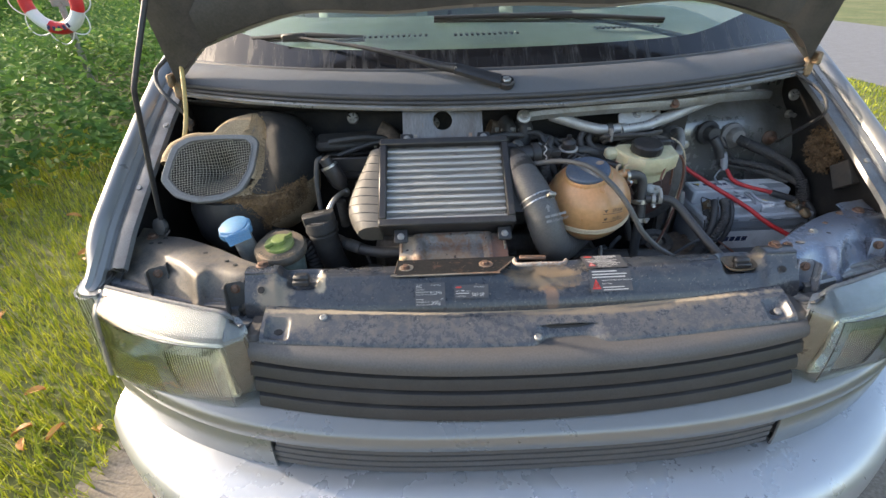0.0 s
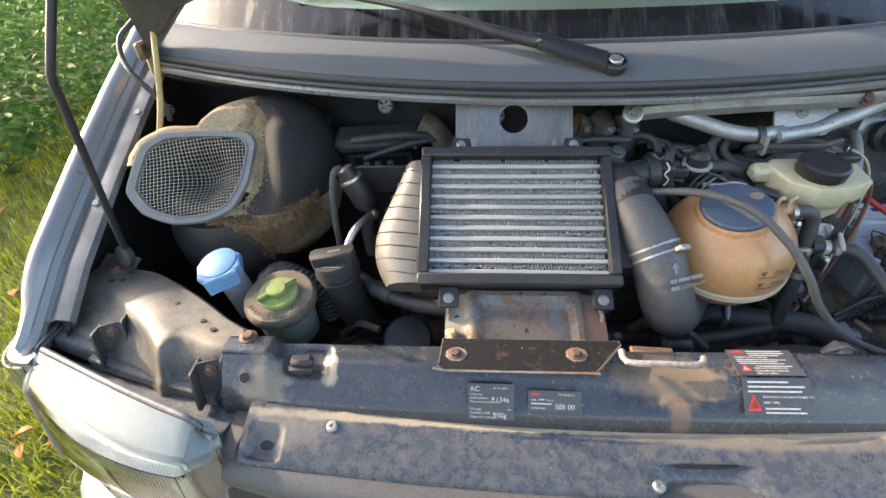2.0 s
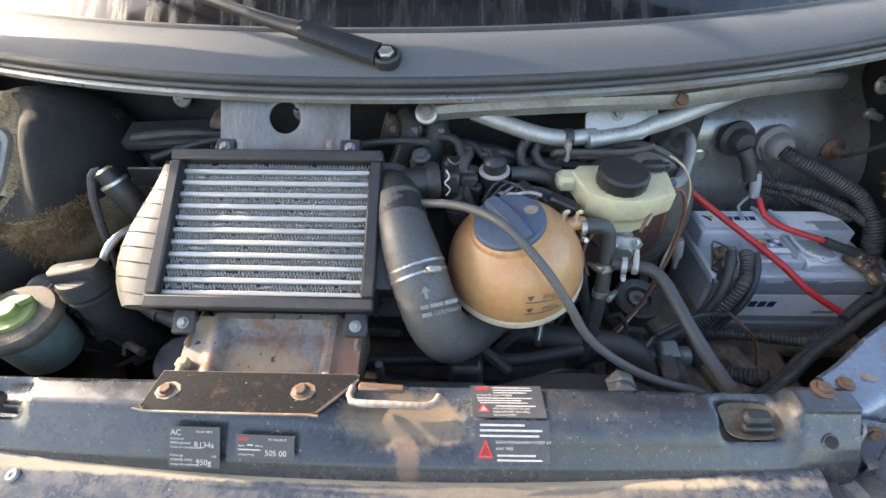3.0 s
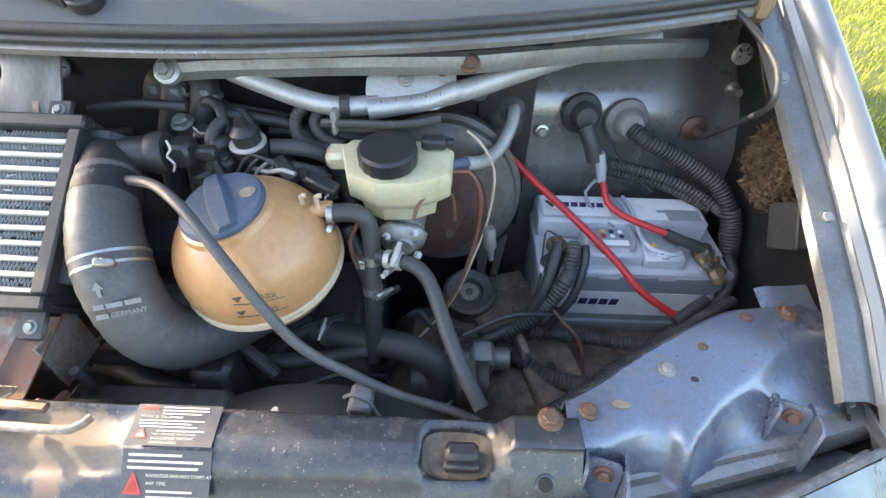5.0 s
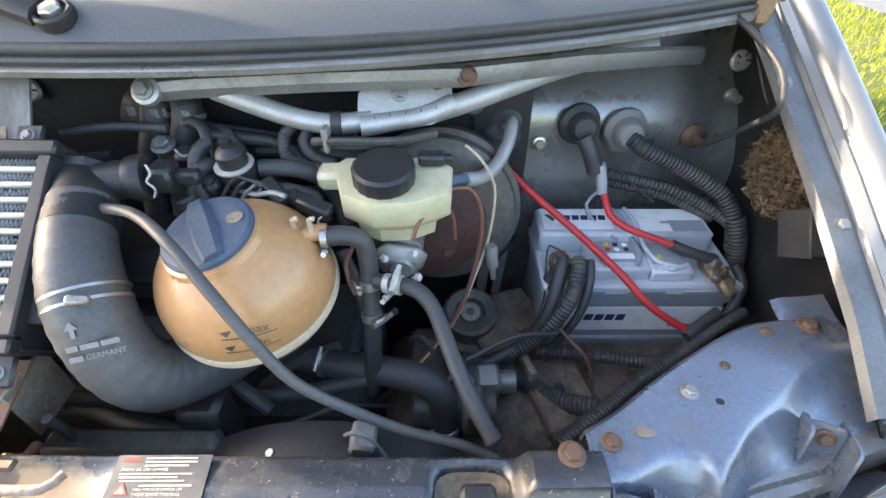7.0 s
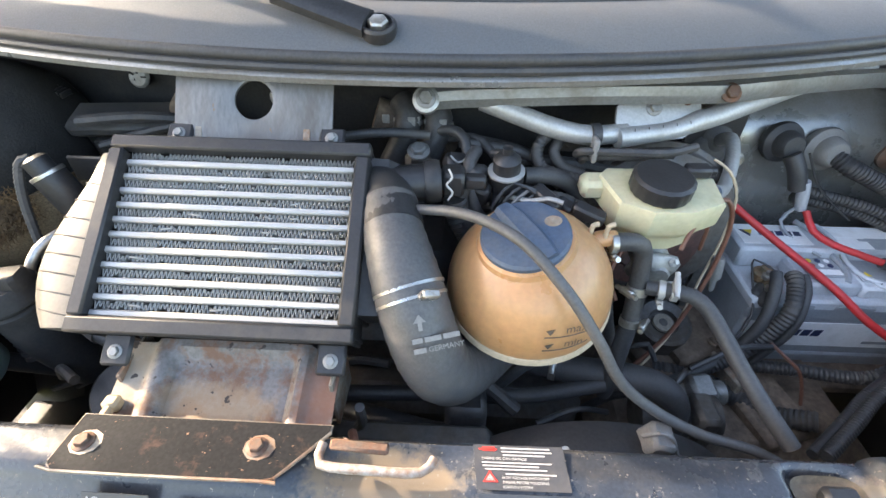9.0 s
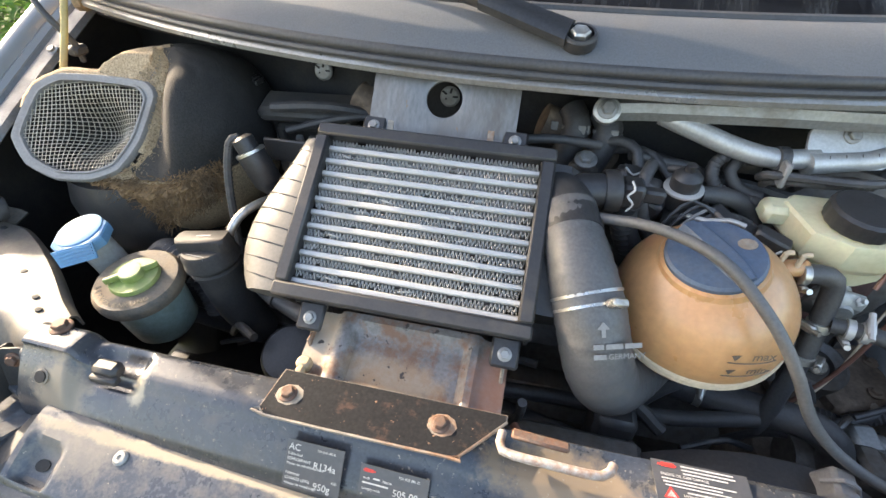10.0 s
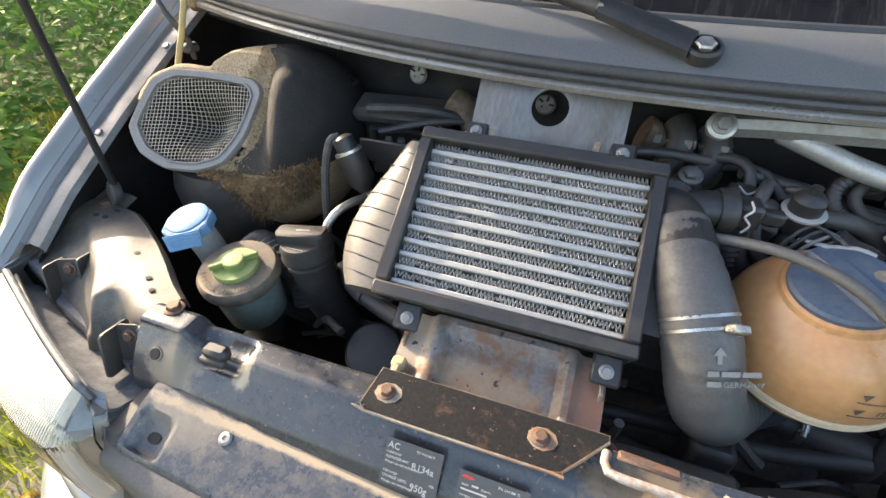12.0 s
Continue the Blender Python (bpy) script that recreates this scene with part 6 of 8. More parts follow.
bolt(bs, (0.394, 0.668, 1.035), BA, 0.010, ZINC)
bolt(bs, (0.405, 0.664, 0.945), BA, 0.008, BOLT_RUST)

# silver pipe brace under the cowl
pp = thing("brace_pipe", (0.30, 0.70, 1.10), "oxidised aluminium brace pipe with a flattened centre plate", "pipe")
part("rail", G().sheet([[V(x, y + d, z + h) for d, h in ((0.012, 0.010), (0.002, 0.008), (0.0, 0.0), (0.004, -0.010), (0.016, -0.011))] for x, y, z in ((0.045, 0.672, 1.174), (0.10, 0.672, 1.180), (0.25, 0.678, 1.186), (0.42, 0.690, 1.188), (0.58, 0.760, 1.182), (0.70, 0.822, 1.170), (0.79, 0.872, 1.157))], 0.003), GALV, pp, "flat grey brace strip")
part("lug", G().lathe((0.056, 0.672, 1.176), (0, -0.75, 0.6), [(0.014, -0.006), (0.0165, -0.002), (0.0165, 0.006), (0.012, 0.009)], 20), ALU_PIPE, pp)
bolt(pp, (0.056, 0.664, 1.182), (0, -0.75, 0.6), 0.0085, GALV)
bolt(pp, (0.425, 0.690, 1.190), (0, -0.75, 0.6), 0.0085, BOLT_RUST)
part("pipe", G().tube([(0.125, 0.690, 1.172), (0.165, 0.682, 1.160), (0.215, 0.676, 1.145), (0.262, 0.674, 1.137), (0.31, 0.684, 1.138)], 0.0125, 14), ALU_PIPE, pp)
part("pipe", G().tube([(0.385, 0.705, 1.140), (0.43, 0.718, 1.149), (0.485, 0.742, 1.160), (0.545, 0.772, 1.170), (0.62, 0.812, 1.176), (0.70, 0.85, 1.178)], 0.0140, 16), ALU_PIPE, pp)
PN = V(0.16, -0.78, 0.60).normalized()
PX = (V(1, 0.24, 0.06) - PN * V(1, 0.24, 0.06).dot(PN)).normalized()
PY = PN.cross(PX)
P0 = V(0.352, 0.690, 1.140)
outline = [(-0.056, -0.014), (-0.057, 0.018), (-0.053, 0.034), (-0.042, 0.043), (-0.020, 0.046), (0.012, 0.047)]
outline += [(0.030 + 0.017 * math.cos(a), 0.046 + 0.017 * math.sin(a)) for a in steps(math.pi, 2 * math.pi, 8)]
outline += [(0.056, 0.042), (0.062, 0.026), (0.058, -0.004), (0.030, -0.015)]
part("plate", G().prism([P0 + PX * x + PY * y for x, y in outline], PN * 0.004), ALU_PIPE, pp, "flattened aluminium plate with a bolt notch")
part("fold", G().tube([P0 + PX * x + PY * y + PN * 0.002 for x, y in ((-0.058, -0.004), (-0.02, -0.004), (0.02, -0.003), (0.060, 0.006))], lambda u: 0.0135 - 0.002 * math.sin(math.pi * u), 14), ALU_PIPE, pp)
bolt(pp, P0 + PX * -0.004 + PY * 0.028 + PN * 0.005, PN, 0.0075, GALV)
bolt(pp, P0 + PX * 0.044 + PY * 0.034 + PN * 0.005, PN, 0.006, BOLT_RUST)
for k in range(5):
    part("stamp", G().box(P0 + PX * (-0.040 + 0.019 * k) + PY * 0.001 + PN * 0.0152, (0.0012, 0.004, 0.0008), 0.0003, Matrix((PX, PY, PN)).transposed()), ENGINE, pp)
for p, r in (((0.452, 0.79, 1.125), 0.020), ((0.500, 0.80, 1.150), 0.026), ((0.485, 0.80, 1.062), 0.030)):
    single("blanking_plug", G().lathe(p, (0.05, -1, 0.15), [(r, -0.01), (r, 0.006), (r * 0.8, 0.012), (r * 0.7, 0.013), (0.001, 0.013)], 26), RUBBER, "round black rubber plug in the dark bulkhead", "plug", "bulkhead plugs")
part("strap", G().lathe((0.262, 0.6735, 1.1375), (1, 0.1, 0.0), [(0.0130, 0), (0.0148, 0.001), (0.0148, 0.012), (0.0130, 0.013)], 20), RUBBER, pp, "black rubber strap")

# battery
bt = thing("battery", (0.70, 0.70, 0.76), "grey car battery with white and navy labels, corroded terminals", "battery")
BT = Euler((radians(1.0), 0, radians(0.5))).to_matrix()


def bat(x, y, z):
    return V(0.694, 0.704, 0.83) + BT @ V(x, y, z)


def bat_box(name, lo, hi, material, label="", bevel=0.003):
    c, d = [(p + q) / 2 for p, q in zip(lo, hi)], [q - p for p, q in zip(lo, hi)]
    return part(name, G().box(bat(*c), d, bevel, BT), material, bt, label)


bat_box("case", (-0.143, -0.062, -0.115), (0.143, 0.074, 0.040), BATT, bevel=0.006)
bat_box("foot_rib", (-0.145, -0.066, -0.060), (0.145, 0.070, -0.046), BATT)
bat_box("foot_rib", (-0.146, -0.070, -0.115), (0.146, 0.074, -0.085), BATT)
bat_box("lid_skirt", (-0.146, -0.066, 0.034), (0.146, 0.077, 0.058), BATT, bevel=0.003)
bat_box("lid", (-0.149, -0.070, 0.056), (0.149, 0.079, 0.076), BATT_LIGHT, bevel=0.004)
bat_box("lid_top", (-0.146, 0.006, 0.074), (0.124, 0.076, 0.114), BATT_LIGHT, bevel=0.005)
bat_box("lid_block", (-0.078, -0.056, 0.074), (0.010, 0.010, 0.098), BATT_LIGHT, bevel=0.004)
bat_box("lid_block", (0.010, -0.060, 0.074), (0.072, 0.010, 0.096), BATT_LIGHT, bevel=0.004)
bat_box("lid_plate", (-0.062, -0.040, 0.097), (0.000, 0.004, 0.1005), BATT, "darker recessed lid plate", 0.001)
bat_box("lid_plate", (0.014, -0.046, 0.095), (0.066, 0.004, 0.0985), BATT, "darker recessed lid plate", 0.001)
part("handle", G().tube([bat(*p) for p in ((-0.030, 0.078, 0.118), (-0.012, 0.040, 0.1165), (-0.004, 0.004, 0.104), (-0.002, -0.030, 0.101), (-0.012, -0.050, 0.099))], 0.0042, 8), BATT, bt, "grey folded carrying handle")
part("handle", G().tube([bat(*p) for p in ((0.000, 0.070, 0.1165), (0.006, 0.030, 0.1165), (0.012, -0.010, 0.101), (0.022, -0.040, 0.099), (0.050, -0.052, 0.0985), (0.064, -0.046, 0.098))], 0.0036, 8), BATT_LIGHT, bt, "grey moulded ridge")
vs = part("vent_screw", G().lathe(bat(0.038, -0.050, 0.0955), BT @ V(0, 0, 1), [(0.0095, 0), (0.0095, 0.003), (0.0075, 0.0045)], 18), BATT_LIGHT, bt)
# thin dark bar paints the shade in the screw slot
part("slot", G().box(bat(0.038, -0.050, 0.1002), (0.012, 0.0018, 0.0008), 0.0003, BT @ Euler((0, 0, 0.6)).to_matrix()), CORE_SHADE, vs)
for x in (-0.085, 0.005, 0.090):
    bat_box("vent_slot", (x - 0.030, -0.0715, 0.060), (x + 0.030, -0.066, 0.067), BATT, bevel=0.001)
bat_box("front_label", (-0.129, -0.0636, -0.030), (0.139, -0.0622, 0.024), LABEL_WHITE, "white label with a navy brand bar", 0.0003)
bat_box("top_label", (-0.138, 0.018, 0.1142), (-0.030, 0.070, 0.1150), LABEL_WHITE, bevel=0.0003)
bat_box("top_label", (0.006, 0.040, 0.1142), (0.114, 0.070, 0.1150), LABEL_WHITE, bevel=0.0003)
bat_box("top_label", (0.006, 0.012, 0.1142), (0.060, 0.040, 0.1150), LABEL_WHITE, bevel=0.0003)
bat_box("top_label", (0.060, 0.012, 0.1141), (0.114, 0.040, 0.1149), BATT, bevel=0.0003)
for k in range(5):
    u = -0.091 + 0.0168 * k
    part("print", G().prism([bat(u, -0.0637, -0.006), bat(u + 0.0135, -0.0637, -0.006), bat(u + 0.0155, -0.0637, 0.008), bat(u + 0.002, -0.0637, 0.008)], BT @ V(0, -0.0003, 0)), NAVY, bt)
    u = -0.105 + 0.0140 * k
    part("print", G().prism([bat(u, 0.040, 0.1151), bat(u + 0.0112, 0.040, 0.1151), bat(u + 0.0128, 0.052, 0.1151), bat(u + 0.0016, 0.052, 0.1151)], BT @ V(0, 0, 0.0003)), NAVY, bt)
for f_, a_, c_ in ((lambda x, z: bat(x, -0.0638, z), V(0, -0.0003, 0), (-0.108, 0.002)), (lambda x, z: bat(x, z, 0.1152), V(0, 0, 0.0003), (-0.122, 0.046))):
    part("print", G().prism([f_(c_[0] - 0.011, c_[1] + 0.008), f_(c_[0] + 0.011, c_[1] + 0.008), f_(c_[0], c_[1] - 0.010)], BT @ a_), YELLOW, bt)
    part("print", G().prism([f_(c_[0] - 0.011, c_[1] + 0.008), f_(c_[0] - 0.005, c_[1] + 0.008), f_(c_[0] + 0.003, c_[1] - 0.005), f_(c_[0], c_[1] - 0.010)], BT @ (a_ * 2)), NAVY, bt)
part("print", G().box(bat(0.066, 0.034, 0.1153), (0.038, 0.006, 0.0006), 0.0002, BT), BATT, bt)
part("print", G().box(bat(0.085, -0.0638, -0.018), (0.040, 0.0006, 0.006), 0.0002, BT), BATT, bt)
part("print", G().box(bat(-0.108, -0.0638, -0.020), (0.010, 0.0006, 0.007), 0.0002, BT), NAVY, bt)
part("sticker", G().box(bat(-0.030, -0.030, 0.1008), (0.040, 0.012, 0.0008), 0.0002, BT), LABEL_WHITE, bt)
for k in range(6):
    part("symbol", G().lathe(bat(-0.046 + 0.014 * (k % 3), -0.004 - 0.011 * (k // 3), 0.1006), BT @ V(0, 0, 1), [(0.0042, 0), (0.0042, 0.0008)], 12), (YELLOW, NAVY, LABEL_WHITE, RED_PRINT, LABEL_WHITE, NAVY)[k], bt)
part("symbol", G().prism([bat(0.022, -0.034, 0.0986), bat(0.034, -0.034, 0.0986), bat(0.028, -0.024, 0.0986)], BT @ V(0, 0, 0.0004)), YELLOW, bt)
for sx in (-1, 1):
    p = bat(-0.119, -0.026, 0.076) if sx < 0 else bat(0.106, -0.034, 0.078)
    post = part("terminal", G().lathe(p, (0, 0, 1), [(0.011, 0), (0.009, 0.024), (0.008, 0.026)], 16).lathe(p + V(0, 0, 0.004), (0, 0, 1), [(0.014, 0), (0.0165, 0.003), (0.0165, 0.012), (0.013, 0.015)], 14).box(p + V(-0.002 * sx, -0.020, 0.010), (0.024, 0.030, 0.013), 0.004, Euler((0.1, 0, 0.25 * sx)).to_matrix()), COPPER, bt, "corroded clamp on the terminal post")
    for q in (V(-0.004, -0.012, 0.016), V(0.006, -0.026, 0.013), V(-0.008, -0.034, 0.010)):
        part("clamp_nut", G().lathe(p + q, (0.1 * sx, -0.1, 1), [(0.0075, 0), (0.0075, 0.006), (0.004, 0.007), (0.0035, 0.014)], 6), ZINC if q.x < 0 else BOLT_RUST, post)
    part("terminal_lug", G().box(p + V(0.010 * sx, -0.040, 0.0), (0.022, 0.030, 0.016), 0.005, Euler((0.5, 0, 0.4 * sx)).to_matrix()).box(p + V(0.016 * sx, -0.028, 0.004), (0.018, 0.024, 0.012), 0.004, Euler((0.3, 0.3, 0.8 * sx)).to_matrix()), COPPER if sx > 0 else RUBBER, post)

# red jump lead and wires
single("red_cable", G().tube([(0.497, 0.768, 1.019), (0.540, 0.738, 0.990), (0.591, 0.702, 0.960), (0.652, 0.640, 0.928), (0.692, 0.598, 0.900), (0.742, 0.578, 0.874), (0.757, 0.577, 0.868)], 0.0058, 12), RED_WIRE, "thick glossy red cable crossing over the battery", "cable")
single("red_cable", G().tube([(0.647, 0.750, 0.988), (0.653, 0.725, 0.968), (0.673, 0.704, 0.960), (0.706, 0.688, 0.954), (0.738, 0.676, 0.948)], 0.0054, 12), RED_WIRE, "short red cable spliced to the positive terminal", "cable")
single("cable", G().tube([(0.736, 0.677, 0.948), (0.757, 0.670, 0.942), (0.780, 0.666, 0.936), (0.800, 0.664, 0.930)], 0.0085, 10), RUBBER, "black sleeved cable end at the terminal", "cable")
single("cable", G().tube([(0.834, 0.665, 0.92), (0.845, 0.645, 0.90), (0.83, 0.622, 0.87), (0.80, 0.60, 0.85)], 0.0075, 10), RUBBER, "black battery cable curling over the case edge", "cable")
single("red_cable", G().tube([(0.842, 0.655, 0.91), (0.838, 0.635, 0.885), (0.825, 0.622, 0.862)], 0.004, 8), RED_WIRE, "thin red wire beside the black cable", "cable")
single("battery_loom", G().ribbed([(0.592, 0.648, 0.944), (0.589, 0.628, 0.936), (0.577, 0.600, 0.908), (0.548, 0.592, 0.848), (0.510, 0.585, 0.815), (0.47, 0.58, 0.79)], 0.0115, 14), LOOM, "corrugated black cable conduit hanging from the terminal", "cable")
single("battery_cable", G().tube([(0.570, 0.650, 0.942), (0.563, 0.628, 0.930), (0.550, 0.602, 0.885), (0.52, 0.592, 0.825), (0.46, 0.57, 0.80), (0.42, 0.56, 0.79)], 0.0085, 12), RUBBER, "thick black battery cable beside the conduit", "cable")
single("battery_cable", G().tube([(0.610, 0.648, 0.940), (0.607, 0.624, 0.928), (0.594, 0.598, 0.880), (0.562, 0.595, 0.80), (0.555, 0.59, 0.76)], 0.0065, 10), RUBBER, "black battery cable hanging in front of the case", "cable")
single("wire", G().tube([(0.585, 0.668, 0.930), (0.560, 0.690, 0.935), (0.552, 0.660, 0.915), (0.545, 0.62, 0.88), (0.52, 0.60, 0.82)], 0.0016, 6), RUBBER, "thin black wire curling off the terminal", "cable")

# grommets and looms on the bulkhead
for (x, y, z), r in (((0.608, 0.816, 1.070), 0.031), ((0.682, 0.820, 1.058), 0.034)):
    single("grommet", G().lathe((x, y + 0.012, z), (0.05, -1, 0.15), [(r, 0), (r * 1.05, 0.004), (r, 0.012), (r * 0.72, 0.018), (r * 0.62, 0.034), (r * 0.5, 0.038)], 28), RUBBER if x < 0.65 else RIM_GREY, "round black rubber grommet in the bulkhead" if x < 0.65 else "round grey rubber grommet in the bulkhead", "grommet", "bulkhead grommets")
single("loom", G().ribbed([(0.684, 0.800, 1.058), (0.705, 0.784, 1.048), (0.735, 0.776, 1.036), (0.780, 0.768, 1.016), (0.828, 0.750, 0.988), (0.853, 0.730, 0.950), (0.860, 0.715, 0.91)], 0.0140, 14), LOOM, "thick corrugated wiring conduit from the bulkhead grommet", "cable")
single("loom", G().ribbed([(0.660, 0.795, 1.000), (0.700, 0.785, 0.995), (0.760, 0.770, 0.985), (0.815, 0.750, 0.965), (0.850, 0.730, 0.945)], 0.0095, 12), LOOM, "corrugated wiring conduit along the bulkhead", "cable")
single("loom", G().ribbed([(0.652, 0.798, 0.985), (0.700, 0.792, 0.978), (0.760, 0.778, 0.968), (0.830, 0.750, 0.945)], 0.009, 12), LOOM, "corrugated wiring conduit along the bulkhead", "cable")
single("loom", G().ribbed([(0.850, 0.73, 0.96), (0.862, 0.715, 0.92), (0.865, 0.70, 0.87), (0.86, 0.69, 0.80)], 0.016, 14), LOOM, "thick corrugated conduit running down the wing", "cable")
single("taped_cable", G().tube([(0.608, 0.786, 1.066), (0.620, 0.776, 1.045), (0.632, 0.772, 1.016)], 0.013, 12), RUBBER, "taped black cable bundle at the grommet", "cable")
single("taped_splice", G().tube([(0.636, 0.770, 1.030), (0.643, 0.768, 1.005), (0.648, 0.764, 0.982)], lambda u: 0.0095 - 0.003 * abs(u - 0.4), 10), TAPE, "grey taped cable splice", "cable")
single("wire", G().tube([(0.640, 0.795, 1.065), (0.668, 0.785, 1.020), (0.700, 0.775, 0.990), (0.735, 0.765, 0.965)], 0.0018, 6), RUBBER, "thin black wire hanging by the grommet", "cable")
single("wire", G().tube([(0.645, 0.768, 0.985), (0.628, 0.765, 0.960), (0.640, 0.735, 0.942), (0.665, 0.70, 0.938)], 0.0028, 6), BATT, "grey wire loop on the battery", "cable")

# ---- hoses, pipes and the engine below ----
def hose(name, pts, r, label, material=None, n=12, step=0.008):
    return single(name, G().tube(pts, r, n, step), material or RUBBER, label, "hose")


vac = thing("vacuum_hose", (0.25, 0.43, 0.92), "thin grey rubber hose looping over the coolant tank", "hose")
part("hose", G().tube([(0.022, 0.540, 1.102), (0.060, 0.527, 1.113), (0.110, 0.497, 1.128), (0.158, 0.458, 1.128), (0.200, 0.425, 1.098), (0.232, 0.405, 1.058), (0.262, 0.396, 1.010), (0.306, 0.396, 0.966), (0.360, 0.390, 0.936), (0.419, 0.382, 0.922), (0.455, 0.375, 0.905)], 0.0056, 12, 0.006), HOSE_GREY, vac)
part("ferrule", G().tube([(0.018, 0.541, 1.101), (0.046, 0.533, 1.109)], 0.0078, 12), BLACK, vac)
th = thing("coolant_hose", (0.31, 0.53, 0.86), "black coolant hose bending down from the tank spout", "hose")
part("hose", G().tube([(0.268, 0.532, 1.074), (0.290, 0.536, 1.074), (0.308, 0.539, 1.066), (0.314, 0.537, 1.045), (0.315, 0.527, 1.005), (0.314, 0.517, 0.969), (0.311, 0.508, 0.91), (0.308, 0.50, 0.868), (0.305, 0.50, 0.845)], 0.0108, 16), RUBBER, th)
clamp(th, (0.272, 0.5325, 1.074), (1, 0.1, 0), 0.0108, 0.008, screw=(0, -0.5, -0.8))
clamp(th, (0.315, 0.528, 1.010), (0, 0.25, 1), 0.0108, 0.011, screw=(-1, -0.5, 0))
clamp(th, (0.314, 0.5165, 0.968), (0, 0.25, 1), 0.0108, 0.010, screw=(1, -0.7, 0))
bh = thing("return_hose", (0.40, 0.45, 0.92), "grey rubber return hose running down to the front", "hose")
part("hose", G().tube([(0.322, 0.524, 1.018), (0.345, 0.516, 1.021), (0.368, 0.507, 1.022), (0.385, 0.495, 1.012), (0.398, 0.472, 0.996), (0.411, 0.443, 0.978), (0.428, 0.412, 0.958), (0.450, 0.380, 0.935)], 0.0090, 16), RUBBER, bh)
clamp(bh, (0.337, 0.518, 1.020), (1, -0.3, 0.1), 0.0098, 0.008, screw=(0, -0.4, -1), material=ALU)
clamp(bh, (0.350, 0.514, 1.0215), (1, -0.3, 0.1), 0.0098, 0.008, screw=(0, -0.4, 1), material=ALU)
rh = thing("radiator_hose", (0.25, 0.53, 0.86), "thick black radiator hose across the engine", "hose")
RH = [(0.11, 0.60, 0.85), (0.17, 0.55, 0.858), (0.255, 0.525, 0.862), (0.335, 0.505, 0.872), (0.372, 0.495, 0.868), (0.398, 0.486, 0.84), (0.402, 0.48, 0.76)]
part("hose", G().tube(RH, 0.0195, 18, 0.008), RUBBER, rh)
clamp(rh, (0.240, 0.5295, 0.8613), (0.085, -0.025, 0.004), 0.0195, 0.010, screw=(0, -0.5, 0.8))
clamp(rh, (0.4015, 0.481, 0.785), (0.004, -0.006, -0.08), 0.0195, 0.010, screw=(0, -1, 0.2))
hose("heater_hose", [(-0.12, 0.465, 0.872), (-0.02, 0.47, 0.862), (0.07, 0.478, 0.857), (0.20, 0.487, 0.848), (0.302, 0.498, 0.866)], 0.0105, "black heater hose under the inlet elbow")
hose("heater_hose", [(-0.10, 0.50, 0.80), (0.03, 0.45, 0.83), (0.12, 0.43, 0.83), (0.22, 0.42, 0.80)], 0.014, "black hose low beside the engine")
hose("steering_hose", [(-0.400, 0.530, 0.94), (-0.368, 0.503, 0.938), (-0.330, 0.485, 0.934), (-0.290, 0.468, 0.936), (-0.245, 0.452, 0.945), (-0.20, 0.46, 0.93)], 0.0125, "black pressure hose with a steel crimp", n=14)
single("hose_crimp", G().tube([(-0.372, 0.506, 0.939), (-0.340, 0.489, 0.935)], 0.0145, 14), ENGINE, "grey crimped sleeve on the pressure hose", "hose fitting")
single("pump", G().lathe((-0.315, 0.47, 0.83), (0.05, -0.45, 0.9), [(0.040, 0), (0.043, 0.02), (0.043, 0.05), (0.038, 0.056), (0.012, 0.058)], 28), BLACK, "round black pump housing beside the filler tube", "pump")
single("conduit", G().ribbed([(0.42, 0.60, 0.775), (0.495, 0.58, 0.775), (0.566, 0.53, 0.772), (0.616, 0.50, 0.798)], 0.015, 14, 0.007), LOOM, "thick corrugated conduit below the battery", "cable")
single("conduit", G().ribbed([(0.544, 0.60, 0.797), (0.625, 0.58, 0.810), (0.704, 0.56, 0.824), (0.747, 0.56, 0.862)], 0.0105, 12), LOOM, "corrugated conduit along the battery foot", "cable")
for dy, dz, rr_ in ((0.0, -0.012, 0.0085), (0.012, -0.030, 0.0075)):
    single("conduit", G().ribbed([(0.53, 0.405 + dy, 0.888 + dz), (0.60, 0.455 + dy, 0.884 + dz), (0.649, 0.492 + dy, 0.884 + dz), (0.729, 0.540 + dy, 0.886 + dz), (0.775, 0.570 + dy, 0.892 + dz), (0.83, 0.60 + dy, 0.90 + dz)], rr_, 10), LOOM, "corrugated conduit behind the support rail", "cable")
single("taped_cable", G().tube([(0.740, 0.566, 0.872), (0.760, 0.580, 0.880), (0.790, 0.597, 0.890)], 0.0085, 10), RUBBER, "taped black cable end where the red cable stops", "cable")
single("copper_pipe", G().tube([(0.561, 0.60, 0.862), (0.585, 0.575, 0.848), (0.604, 0.56, 0.835), (0.615, 0.55, 0.81), (0.622, 0.54, 0.78)], 0.0026, 8), BROWN_WIRE, "thin brown pipe in front of the battery", "pipe")
bp = thing("servo_hose", (0.46, 0.70, 1.05), "braided grey vacuum hose on the brake servo", "hose")
part("hose", G().tube([(0.492, 0.79, 1.085), (0.494, 0.765, 1.098), (0.488, 0.735, 1.086), (0.472, 0.700, 1.071), (0.449, 0.665, 1.070), (0.424, 0.637, 1.082)], 0.0092, 14, 0.006), ALU_PIPE, bp)
part("elbow", G().tube([(0.430, 0.643, 1.079), (0.414, 0.626, 1.088), (0.404, 0.618, 1.090)], 0.0075, 12), BLUE_CAP, bp, "blue plastic fitting")
part("grommet", G().lathe((0.492, 0.80, 1.085), (0, -1, 0.3), [(0.022, 0), (0.022, 0.006), (0.013, 0.012)], 20), RUBBER, bp)
